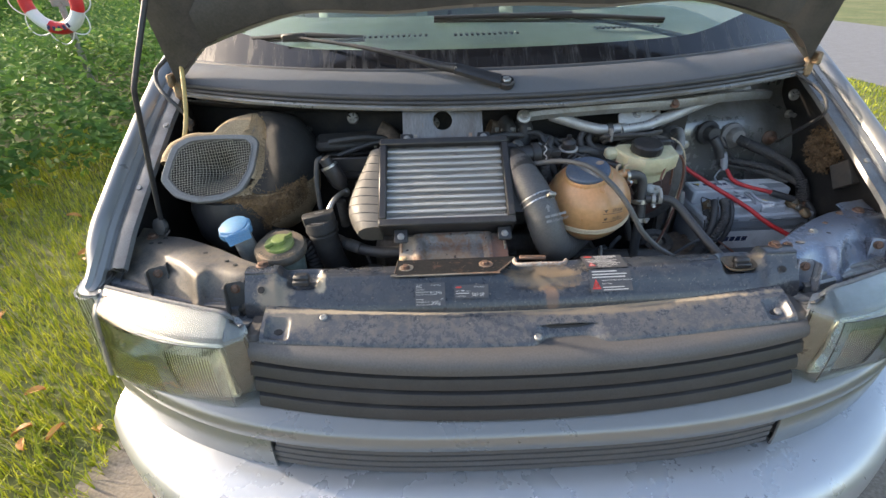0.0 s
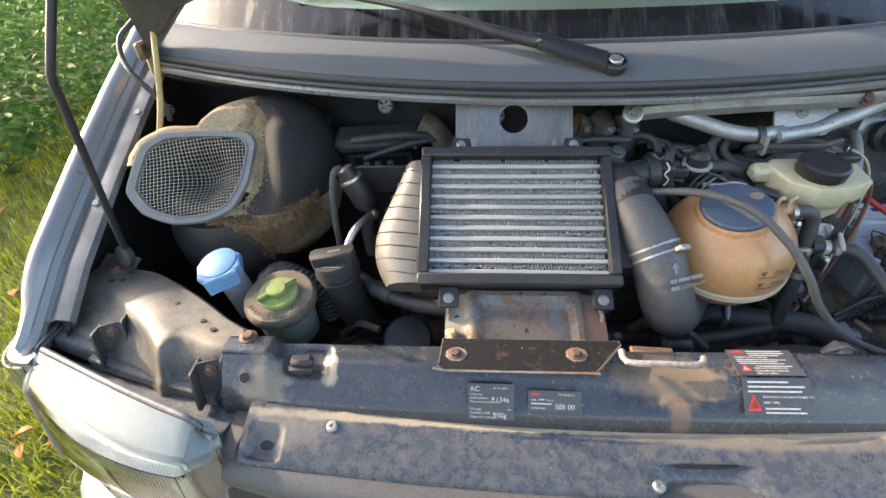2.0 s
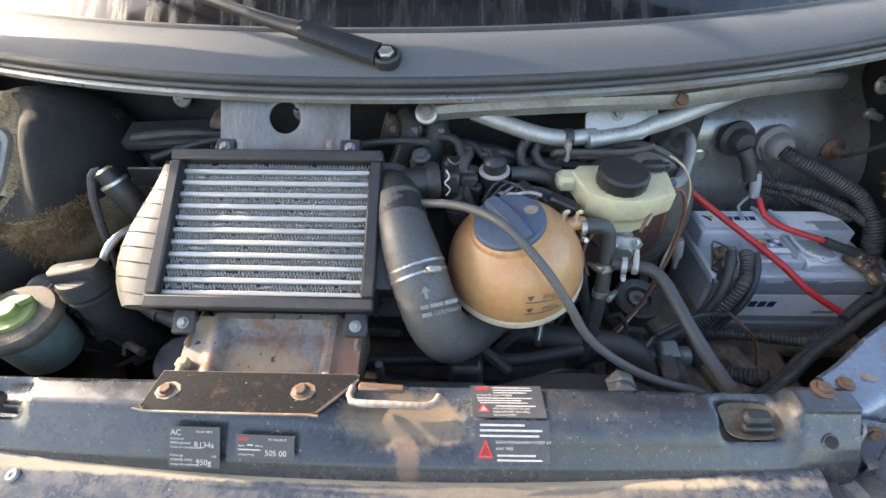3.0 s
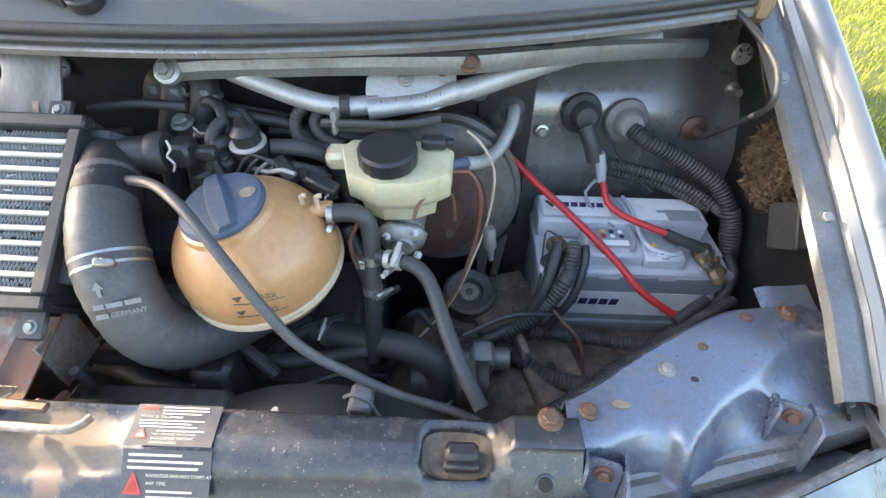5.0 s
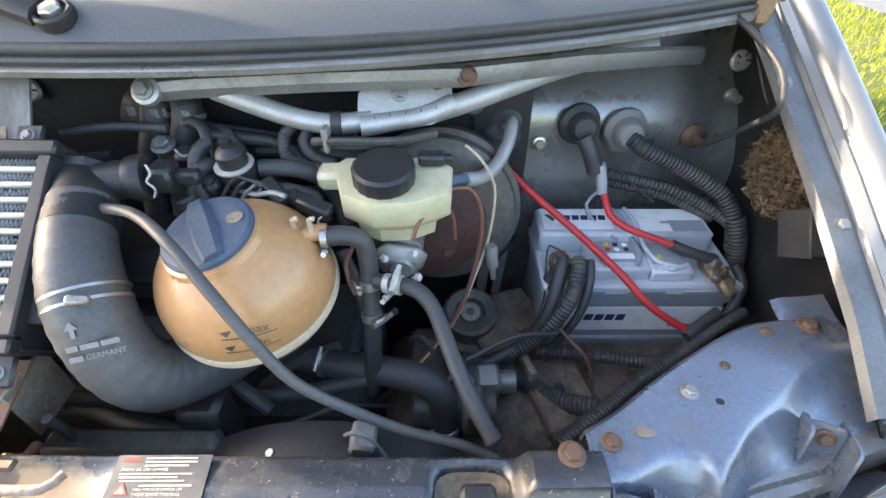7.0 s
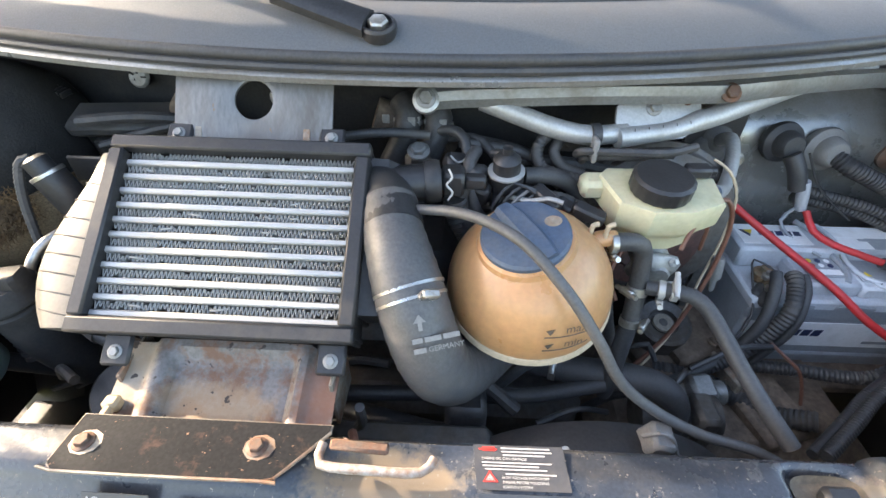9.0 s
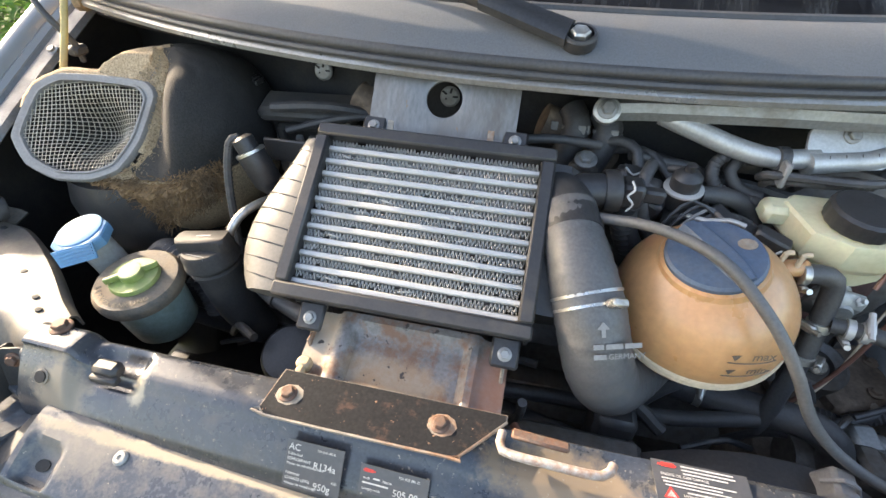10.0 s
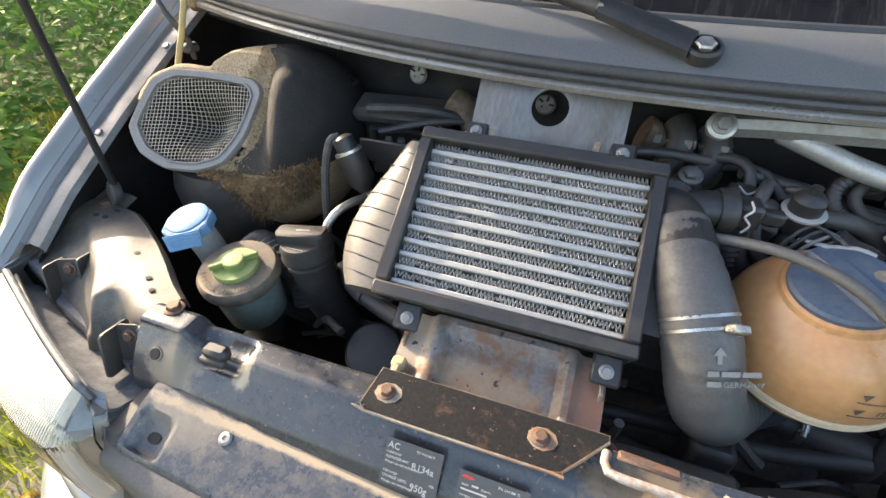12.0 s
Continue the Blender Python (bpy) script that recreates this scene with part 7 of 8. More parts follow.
for pts, r, mt, lab in (
        ([(0.363, 0.556, 1.050), (0.372, 0.566, 1.072), (0.392, 0.585, 1.078), (0.409, 0.598, 1.058), (0.413, 0.60, 1.018)], 0.0026, BROWN_WIRE, "copper brake pipe looping over the servo"),
        ([(0.395, 0.612, 1.080), (0.428, 0.612, 1.086), (0.446, 0.612, 1.045), (0.440, 0.60, 0.971), (0.412, 0.58, 0.887), (0.355, 0.55, 0.826)], 0.0030, BROWN_WIRE, "copper brake pipe running down past the servo"),
        ([(0.425, 0.668, 1.112), (0.443, 0.655, 1.102), (0.463, 0.650, 1.066), (0.462, 0.640, 1.010), (0.449, 0.625, 0.955), (0.412, 0.58, 0.880), (0.353, 0.54, 0.82)], 0.0019, TANK_SEAM, "cream-coloured wire running down past the servo"),
        ([(0.300, 0.56, 1.05), (0.285, 0.545, 1.02), (0.295, 0.53, 0.99)], 0.0028, BROWN_WIRE, "copper brake pipe behind the tank")):
    single("brake_pipe", G().tube(pts, r, 8), mt, lab, "pipe")
single("wire_connector", G().lathe((0.462, 0.628, 0.985), (0.12, -0.05, -0.9), [(0.007, 0), (0.009, 0.006), (0.009, 0.034), (0.005, 0.040), (0.004, 0.058)], 12), RIM_GREY, "grey bullet connector hanging on a wire", "connector")
for pts in ([(0.245, 0.655, 1.120), (0.250, 0.640, 1.131), (0.29, 0.632, 1.135), (0.345, 0.632, 1.136), (0.389, 0.655, 1.134)], [(0.255, 0.66, 1.108), (0.26, 0.648, 1.120), (0.31, 0.640, 1.126), (0.36, 0.645, 1.128)]):
    single("harness", G().ribbed(pts, 0.0055, 8), LOOM, "thin corrugated harness behind the brake reservoir", "cable")
single("cable_tie", G().box((0.262, 0.640, 1.134), (0.007, 0.018, 0.030), 0.002), RIM_GREY, "grey plastic cable tie on the harness", "cable tie")
pl = thing("plug_block", (0.50, 0.75, 0.94), "black plug block on the bulkhead edge", "connector")
part("block", G().box((0.492, 0.752, 0.985), (0.040, 0.035, 0.060), 0.006), BLACK, pl)
part("lead", G().ribbed([(0.488, 0.745, 0.965), (0.487, 0.74, 0.92), (0.492, 0.735, 0.84)], 0.010, 12), LOOM, pl)
part("cover", G().ball((0.470, 0.765, 1.045), 0.026, 18, 10), HOSE_GREY, pl)
part("servo_panel", G().box((0.485, 0.80, 1.00), (0.085, 0.006, 0.28), 0.002), BLACK, van)
single("rubber_plug", G().lathe((0.440, 0.79, 1.120), (0, -1, 0.3), [(0.022, 0), (0.022, 0.012), (0.017, 0.018)], 20), BLACK, "black rubber plug on the bulkhead", "plug")

# thermostat area behind the tank
eng = thing("engine", (0.05, 0.62, 0.55), "oily dark engine with hoses and cast housings", "engine")
part("block", G().box((-0.02, 0.62, 0.68), (0.62, 0.26, 0.28), 0.03), ENGINE, eng)
part("head", G().box((-0.06, 0.64, 0.86), (0.52, 0.20, 0.10), 0.025), ENGINE, eng)
part("valve_cover", G().box((-0.10, 0.64, 0.955), (0.42, 0.14, 0.09), 0.03), BLACK, eng)
part("gearbox", G().box((0.52, 0.58, 0.66), (0.42, 0.26, 0.20), 0.04), ENGINE_BROWN, eng, "muddy brown gearbox casing")
part("gearbox_lid", G().box((0.500, 0.662, 0.795), (0.12, 0.11, 0.03), 0.008, Euler((0.05, 0, 0.35)).to_matrix()).box((0.455, 0.640, 0.772), (0.12, 0.13, 0.03), 0.008, Euler((0.05, 0, 0.35)).to_matrix()), ENGINE_BROWN, eng)
for p in ((0.470, 0.612, 0.790), (0.520, 0.628, 0.812), (0.540, 0.690, 0.812), (0.478, 0.690, 0.812)):
    bolt(eng, p, (0, 0, 1), 0.007, ENGINE_BROWN)
part("mount_fork", G().prism([(0.455, 0.690, 0.83), (0.468, 0.690, 0.83), (0.474, 0.700, 0.93), (0.462, 0.700, 0.94), (0.452, 0.700, 0.90)], (0.0, 0.006, 0)).prism([(0.478, 0.690, 0.83), (0.490, 0.690, 0.83), (0.500, 0.700, 0.92), (0.486, 0.700, 0.90)], (0, 0.006, 0)), ENGINE, eng)
part("side_member", G().box((0.575, 0.545, 0.765), (0.090, 0.120, 0.030), 0.006, Euler((0.1, 0, 0.3)).to_matrix()), ENGINE_BROWN, eng, "muddy brown chassis plate with a hole")
# dark disc on the plate paints the hole's shade
part("hole", G().lathe((0.572, 0.543, 0.7795), (0, -0.1, 1), [(0.009, 0), (0.009, 0.0015)], 16), CORE_SHADE, eng)
part("rust_flange", G().box((0.522, 0.590, 0.760), (0.012, 0.080, 0.090), 0.003, Euler((0, 0, 0.3)).to_matrix()), RUSTY, eng, "red-rusted flange")
part("casting", G().box((0.462, 0.540, 0.795), (0.036, 0.040, 0.064), 0.006, Euler((0.2, 0, 0.1)).to_matrix()).tube([(0.425, 0.545, 0.79), (0.505, 0.548, 0.79)], 0.018, 14), GALV, eng, "grey cast linkage block")
part("mount", G().lathe((0.442, 0.655, 0.818), (0, -0.25, 1), [(0.044, -0.03), (0.044, 0.012), (0.038, 0.016), (0.024, 0.012), (0.022, 0.004), (0.012, 0.004), (0.011, 0.010)], 28), ENGINE, eng, "rubber engine mount with a rusty centre")
part("mount_core", G().lathe((0.442, 0.653, 0.824), (0, -0.25, 1), [(0.017, 0), (0.016, 0.004), (0.007, 0.004), (0.006, -0.001)], 20), RUSTY, eng)
part("starter", G().tube([(0.36, 0.50, 0.80), (0.47, 0.50, 0.80)], 0.030, 18).box((0.44, 0.485, 0.815), (0.03, 0.05, 0.06), 0.006), ENGINE, eng)
part("battery_tray", G().box((0.70, 0.70, 0.745), (0.34, 0.21, 0.02), 0.004), ENGINE_BROWN, eng)
for x, y, z in ((0.020, 0.708, 1.085), (0.062, 0.704, 1.085)):
    part("coolant_neck", G().tube([(x - 0.002, y + 0.028, z + 0.066), (x + 0.008, y + 0.010, z + 0.052), (x, y - 0.002, z + 0.02), (x - 0.022, y - 0.006, z - 0.03), (x - 0.03, y - 0.02, z - 0.10)], 0.0185, 18), RUBBER, eng)
    part("spring_clip", G().lathe((x + 0.007, y + 0.010, z + 0.042), (0.1, 0.25, 1), [(0.0185, 0), (0.0205, 0.001), (0.0205, 0.006), (0.0185, 0.007)], 20).box((x - 0.022, y + 0.004, z + 0.05), (0.010, 0.003, 0.012), 0.001).box((x + 0.014, y - 0.008, z + 0.052), (0.010, 0.003, 0.012), 0.001), GALV, eng)
bolt(eng, (0.045, 0.676, 1.107), (0, -0.35, 0.9), 0.0105, GALV)
part("housing", G().box((0.045, 0.695, 1.078), (0.040, 0.040, 0.05), 0.010), ENGINE, eng)
part("vacuum_valve", G().lathe((0.158, 0.622, 1.090), (-0.05, -0.15, 1), [(0.020, 0), (0.0215, 0.012), (0.0215, 0.022), (0.0170, 0.024), (0.0165, 0.040), (0.011, 0.046), (0.006, 0.048), (0.006, 0.056), (0.001, 0.057)], 24), BLACK, eng, "black vacuum valve with a bright steel band")
part("valve_band", G().lathe((0.1565, 0.618, 1.111), (-0.05, -0.15, 1), [(0.0217, 0), (0.0226, 0.0006), (0.0226, 0.0030), (0.0217, 0.0036)], 28), ALU, eng, "bright steel band")
part("valve_block", G().box((0.172, 0.625, 1.060), (0.060, 0.045, 0.06), 0.010), BLACK, eng)
for pts, r in (([(0.128, 0.628, 1.105), (0.118, 0.615, 1.110), (0.105, 0.605, 1.085), (0.110, 0.60, 1.05), (0.13, 0.60, 1.02)], 0.0095),
               ([(0.180, 0.628, 1.102), (0.215, 0.635, 1.098), (0.245, 0.645, 1.08), (0.262, 0.64, 1.055), (0.27, 0.63, 1.02)], 0.0105),
               ([(0.140, 0.640, 1.125), (0.155, 0.625, 1.132), (0.163, 0.612, 1.130)], 0.005),
               ([(0.10, 0.68, 1.12), (0.14, 0.69, 1.11), (0.19, 0.69, 1.10), (0.24, 0.68, 1.06)], 0.008),
               ([(-0.06, 0.66, 1.13), (0.0, 0.668, 1.135), (0.06, 0.675, 1.13)], 0.006),
               ([(0.13, 0.56, 1.00), (0.16, 0.60, 1.02), (0.22, 0.61, 1.03), (0.26, 0.60, 1.01)], 0.007)):
    part("small_hose", G().tube(pts, r, 12), RUBBER, eng)
for pts, r in (([(0.055, 0.70, 1.120), (0.085, 0.690, 1.132), (0.105, 0.672, 1.128), (0.110, 0.655, 1.10)], 0.0068),
               ([(0.070, 0.71, 1.105), (0.10, 0.70, 1.118), (0.128, 0.685, 1.120), (0.150, 0.665, 1.10)], 0.0055),
               ([(0.120, 0.640, 1.128), (0.112, 0.622, 1.120), (0.113, 0.608, 1.095), (0.122, 0.600, 1.065), (0.140, 0.598, 1.045)], 0.0080),
               ([(0.215, 0.685, 1.135), (0.200, 0.675, 1.118), (0.205, 0.660, 1.098), (0.235, 0.650, 1.090), (0.270, 0.650, 1.085)], 0.0085),
               ([(0.235, 0.690, 1.130), (0.222, 0.678, 1.112), (0.235, 0.668, 1.095), (0.262, 0.662, 1.088)], 0.0075),
               ([(0.185, 0.612, 1.080), (0.215, 0.610, 1.083), (0.245, 0.612, 1.070), (0.255, 0.60, 1.045)], 0.0090)):
    part("small_hose", G().ribbed(pts, r, 10) if r > 0.008 else G().tube(pts, r, 12), RUBBER if r > 0.006 else LOOM, eng)
for c, d, a in (((0.098, 0.640, 1.108), (0.036, 0.024, 0.022), 0.3), ((0.125, 0.612, 1.086), (0.028, 0.020, 0.026), -0.4), ((0.080, 0.635, 1.085), (0.030, 0.026, 0.024), 0.1), ((0.205, 0.628, 1.062), (0.050, 0.030, 0.026), -0.2)):
    part("plug_body", G().box(c, d, 0.004, Euler((0.3, 0.2, a)).to_matrix()).box(V(*c) + V(0, -0.004, d[2] * 0.5), (d[0] * 0.6, d[1] * 0.7, 0.006), 0.002, Euler((0.3, 0.2, a)).to_matrix()), BLACK, eng)
part("wire_clip", G().tube([(0.088, 0.628, 1.126), (0.098, 0.624, 1.119), (0.108, 0.628, 1.124), (0.112, 0.634, 1.130)], 0.0013, 6, 0.003), GALV, eng)
part("fuel_pipe", G().tube([(0.160, 0.605, 1.085), (0.185, 0.592, 1.088), (0.205, 0.585, 1.096), (0.222, 0.580, 1.094)], 0.0030, 8), ALU_PIPE, eng)
part("ribbed_hose", G().ribbed([(0.275, 0.575, 1.02), (0.290, 0.560, 0.985), (0.300, 0.545, 0.94), (0.312, 0.54, 0.90)], 0.0085, 12, 0.007), LOOM, eng)
part("bolt_plate", G().box((0.255, 0.725, 1.110), (0.050, 0.006, 0.050), 0.003, Euler((0.3, 0, 0)).to_matrix()), ENGINE, eng)
bolt(eng, (0.255, 0.721, 1.112), (0, -1, 0.3), 0.010, ENGINE)
part("ribbed_hose", G().ribbed([(0.095, 0.60, 1.085), (0.10, 0.605, 1.055), (0.115, 0.61, 1.02)], 0.016, 14, 0.008), RUBBER, eng)
cb = thing("cable_connector", (0.235, 0.59, 1.06), "black cable connectors with a wire clip behind the tank", "connector")
for dx, dy, dz, a in ((0, 0, 0, -0.5), (0.018, -0.012, 0.004, -0.3), (-0.03, 0.005, 0.012, -0.8)):
    part("plug", G().box((0.235 + dx, 0.590 + dy, 1.078 + dz), (0.040, 0.018, 0.016), 0.003, Euler((0.2, 0.3, a)).to_matrix()), BLACK, cb)
part("wire_clip", G().tube([(0.258, 0.572, 1.085), (0.263, 0.567, 1.078), (0.257, 0.566, 1.070), (0.262, 0.565, 1.062)], 0.0013, 6, 0.003), WHITE_PRINT, cb)
for k in range(4):
    part("lead", G().tube([(0.215 - 0.006 * k, 0.596, 1.092), (0.195 - 0.01 * k, 0.60, 1.095 + 0.004 * k), (0.17 - 0.01 * k, 0.592, 1.075), (0.15, 0.60, 1.05)], 0.0022, 6), (RUBBER, RIM_GREY, RUBBER, RUBBER)[k], cb)
rr = random.Random(11)
for k in range(26):
    x, y, z = rr.uniform(-0.46, 0.50), rr.uniform(0.46, 0.62), rr.uniform(0.78, 0.92)
    d = V(rr.uniform(-1, 1), rr.uniform(-0.4, 0.4), rr.uniform(-0.5, 0.5)) * 0.07
    part("small_hose", G().tube([V(x, y, z) - d, V(x, y, z + 0.02), V(x, y, z) + d], rr.choice((0.004, 0.006, 0.009)), 8), rr.choice((RUBBER, LOOM, RUBBER, ENGINE)), eng)
for k in range(14):
    x, y, z = rr.uniform(-0.42, 0.34), rr.uniform(0.70, 0.74), rr.uniform(0.95, 1.13)
    d = V(0.09, rr.uniform(-0.03, 0.03), rr.uniform(-0.03, 0.03))
    part("small_hose", G().tube([V(x, y, z) - d, V(x, y - 0.01, z + 0.012), V(x, y, z) + d], rr.choice((0.004, 0.006, 0.008)), 8), rr.choice((RUBBER, LOOM, RUBBER)), eng)
part("muddy_duct", G().tube([(-0.02, 0.735, 1.13), (0.03, 0.74, 1.11), (0.08, 0.74, 1.07)], 0.026, 14), ENGINE_BROWN, eng)
part("muddy_duct", G().tube([(-0.30, 0.745, 1.14), (-0.27, 0.74, 1.12), (-0.25, 0.735, 1.08)], 0.022, 14), ENGINE_BROWN, eng)
part("bracket", G().box((-0.355, 0.655, 1.058), (0.075, 0.03, 0.022), 0.004).box((-0.36, 0.64, 1.085), (0.10, 0.006, 0.035), 0.002), BLACK, eng)
part("pipe_stub", G().tube([(-0.398, 0.615, 1.00), (-0.396, 0.62, 0.93)], 0.012, 14), ENGINE, eng)
part("low_box", G().box((0.05, 0.405, 0.85), (0.20, 0.035, 0.07), 0.008), ENGINE, eng)
part("low_box", G().box((0.118, 0.445, 0.86), (0.05, 0.05, 0.09), 0.008), BLACK, eng)
bolt(eng, (0.108, 0.386, 0.872), (0, -0.6, 0.8), 0.010, BOLT_RUST)
part("dipstick_loop", G().tube([(0.005, 0.39, 0.955), (0.004, 0.395, 0.92), (-0.005, 0.40, 0.90)], 0.0055, 8), RUBBER, eng)

# radiator fan ring behind the lock carrier
fs = thing("fan_shroud", (0.27, 0.37, 0.78), "black radiator fan shroud with a grey top rim", "fan shroud")
arc = [(0.27 + 0.19 * math.cos(a), 0.385, 0.725 + 0.19 * math.sin(a)) for a in steps(0.35, math.pi - 0.35, 40)]
part("ring", G().sheet([[V(*p) + V(0, d, 0) + (V(p[0] - 0.27, 0, p[2] - 0.725).normalized() * h) for d, h in ((-0.03, 0), (0.0, 0.006), (0.022, 0.004), (0.03, -0.012))] for p in arc], 0.003), BLACK, fs)
part("tab", G().box((0.315, 0.388, 0.918), (0.026, 0.030, 0.050), 0.004, Euler((0.2, 0.25, 0)).to_matrix()), RIM_GREY, fs)
part("wire_loop", G().tube([(0.300, 0.385, 0.935), (0.312, 0.380, 0.950), (0.326, 0.378, 0.945), (0.335, 0.376, 0.925), (0.345, 0.372, 0.905)], 0.0022, 8), RIM_GREY, fs)
part("spring", G().ribbed([(0.222, 0.375, 0.918), (0.226, 0.378, 0.902)], 0.005, 8, 0.004), ZINC, fs)

# corrosion-white hook on the latch
hk = thing("bonnet_hook", (0.035, 0.318, 0.985), "worn safety hook of the bonnet latch, paint flaking to rust", "latch")
part("loop", G().tube([(-0.012, 0.329, 0.992), (-0.010, 0.310, 0.993), (0.03, 0.306, 0.995), (0.076, 0.307, 0.993), (0.087, 0.320, 0.992)], 0.0042, 10), mat("flaked_grey_paint", (0.42, 0.40, 0.37), 0.5, 0.2, 0.2, 200, bump=0.2, dirt=(0.25, 0.13, 0.07), dirt_scale=60, dirt_at=0.52, dirt_amt=0.85), hk, "grey-white painted wire loop")
part("arm", G().box((0.022, 0.324, 0.999), (0.052, 0.010, 0.006), 0.002, Euler((0, 0, -0.05)).to_matrix()), BOLT_RUST, hk)
part("latch_cable", G().tube([(0.0, 0.345, 0.965), (0.006, 0.352, 0.95), (0.0, 0.37, 0.94)], 0.005, 8), BROWN_WIRE, hk)

# wing clutter: nest, box, release cable
nest = G()
for _ in range(5200):
    f = rr.random()
    q_ = V(rr.gauss(0, 1), rr.gauss(0, 1), rr.gauss(0, 1)).normalized() * rr.random() ** 0.45
    c = V(0.862 + 0.026 * q_.x, 0.706 + 0.066 * q_.y, 1.056 + 0.066 * q_.z)
    e = V(rr.uniform(-1, 1), rr.uniform(-1, 1), rr.uniform(-1, 1)).normalized() * rr.uniform(0.004, 0.012)
    f_ = e.orthogonal().normalized() * (rr.uniform(0.0008, 0.0022) if f < 0.2 else 0.0004)
    b_ = V(rr.uniform(-1, 1), rr.uniform(-1, 1), rr.uniform(-1, 1)) * 0.004
    nest.rows([[c - f_, c + f_], [c + e * 0.5 - f_ * 1.3 + b_, c + e * 0.5 + f_ * 1.3 + b_], [c + e, c + e + f_ * 0.2]])
single("nest", nest, NEST, "brown nest of dry leaves and fluff in the wing corner", "nest", kind="stuff")
single("relay_box", G().box((0.855, 0.610, 1.022), (0.022, 0.058, 0.052), 0.004, Euler((0.9, 0, 0)).to_matrix()).box((0.843, 0.610, 1.022), (0.006, 0.062, 0.056), 0.002, Euler((0.9, 0, 0)).to_matrix()), PLASTIC, "small black relay box on the inner wing", "relay box")
rc = thing("release_cable", (0.79, 0.70, 1.05), "thin black bonnet release cable curving round the wing", "cable")
part("cable", G().tube([(0.735, 0.83, 1.27), (0.748, 0.80, 1.246), (0.772, 0.745, 1.224), (0.789, 0.69, 1.196), (0.789, 0.668, 1.162), (0.797, 0.715, 1.118), (0.797, 0.80, 1.046)], 0.0040, 10), RUBBER, rc)
part("seat", G().lathe((0.797, 0.835, 1.046), (0, -1, 0.1), [(0.020, 0), (0.020, 0.006), (0.010, 0.012), (0.006, 0.030)], 18), BOLT_RUST, rc, "rusty seat of the cable end")
for p in ((0.822, 0.830, 1.165), (-0.60, 0.80, 1.205), (-0.371, 0.782, 1.158), (-0.160, 0.762, 1.143)):
    pg = thing("drain_plug", p, "pale grey plastic vent plug with five slots", "plug", "vent plugs")
    part("disc", G().lathe(p, (0, -1, 0.35), [(0.015, 0), (0.015, 0.003), (0.012, 0.006), (0.001, 0.006)], 22), GALV, pg)
    for k in range(5):
        a = 2 * math.pi * k / 5
        q = V(*p) + V(0.009 * math.cos(a), -0.0066, 0.0023 + 0.009 * math.sin(a))
        # dark bars paint the shade in the five slots
        part("slot", G().box(q, (0.008, 0.001, 0.003), 0.0004, Euler((0.34, -a, 0)).to_matrix()), CORE_SHADE, pg)
single("stud", G().lathe((0.835, 0.842, 1.110), (0, -1, 0.1), [(0.011, 0), (0.011, 0.004), (0.006, 0.005), (0.006, 0.026)], 12), ZINC, "threaded steel stud on the bulkhead", "bolt")

# bonnet strut, washer hose and cable on the left hinge
st = thing("bonnet_strut", (-0.787, 0.51, 1.01), "slim black bonnet prop rod with a kink", "prop rod")
part("rod", G().tube([(-0.782, 0.505, 1.015), (-0.766, 0.494, 1.08), (-0.735, 0.474, 1.20), (-0.712, 0.459, 1.285), (-0.705, 0.454, 1.310), (-0.697, 0.460, 1.335), (-0.655, 0.503, 1.46), (-0.60, 0.560, 1.62), (-0.553, 0.628, 1.77)], 0.0052, 10), BLACK, st)
part("eye", G().lathe((-0.783, 0.508, 1.005), (-0.4, -1, 0.3), [(0.017, 0), (0.019, 0.003), (0.019, 0.012), (0.014, 0.014)], 20), RUBBER, st)
wh = thing("washer_hose", (-0.76, 0.72, 1.15), "yellowed clear washer hose hanging from the bonnet", "hose")
part("hose", G().tube([(-0.771, 0.80, 1.345), (-0.762, 0.765, 1.31), (-0.755, 0.735, 1.272), (-0.752, 0.70, 1.213), (-0.758, 0.68, 1.17), (-0.775, 0.675, 1.13)], 0.0050, 10), YELLOW_HOSE, wh)
lc = thing("lamp_cable", (-0.79, 0.73, 1.17), "black cable looping from the bonnet to the wing", "cable")
part("cable", G().tube([(-0.777, 0.80, 1.345), (-0.80, 0.775, 1.318), (-0.822, 0.755, 1.295), (-0.815, 0.73, 1.268), (-0.79, 0.705, 1.247), (-0.768, 0.70, 1.222), (-0.757, 0.71, 1.19), (-0.765, 0.72, 1.16)], 0.0048, 10), RUBBER, lc)
part("plug", G().box((-0.762, 0.715, 1.178), (0.020, 0.026, 0.016), 0.004), BLACK, lc)

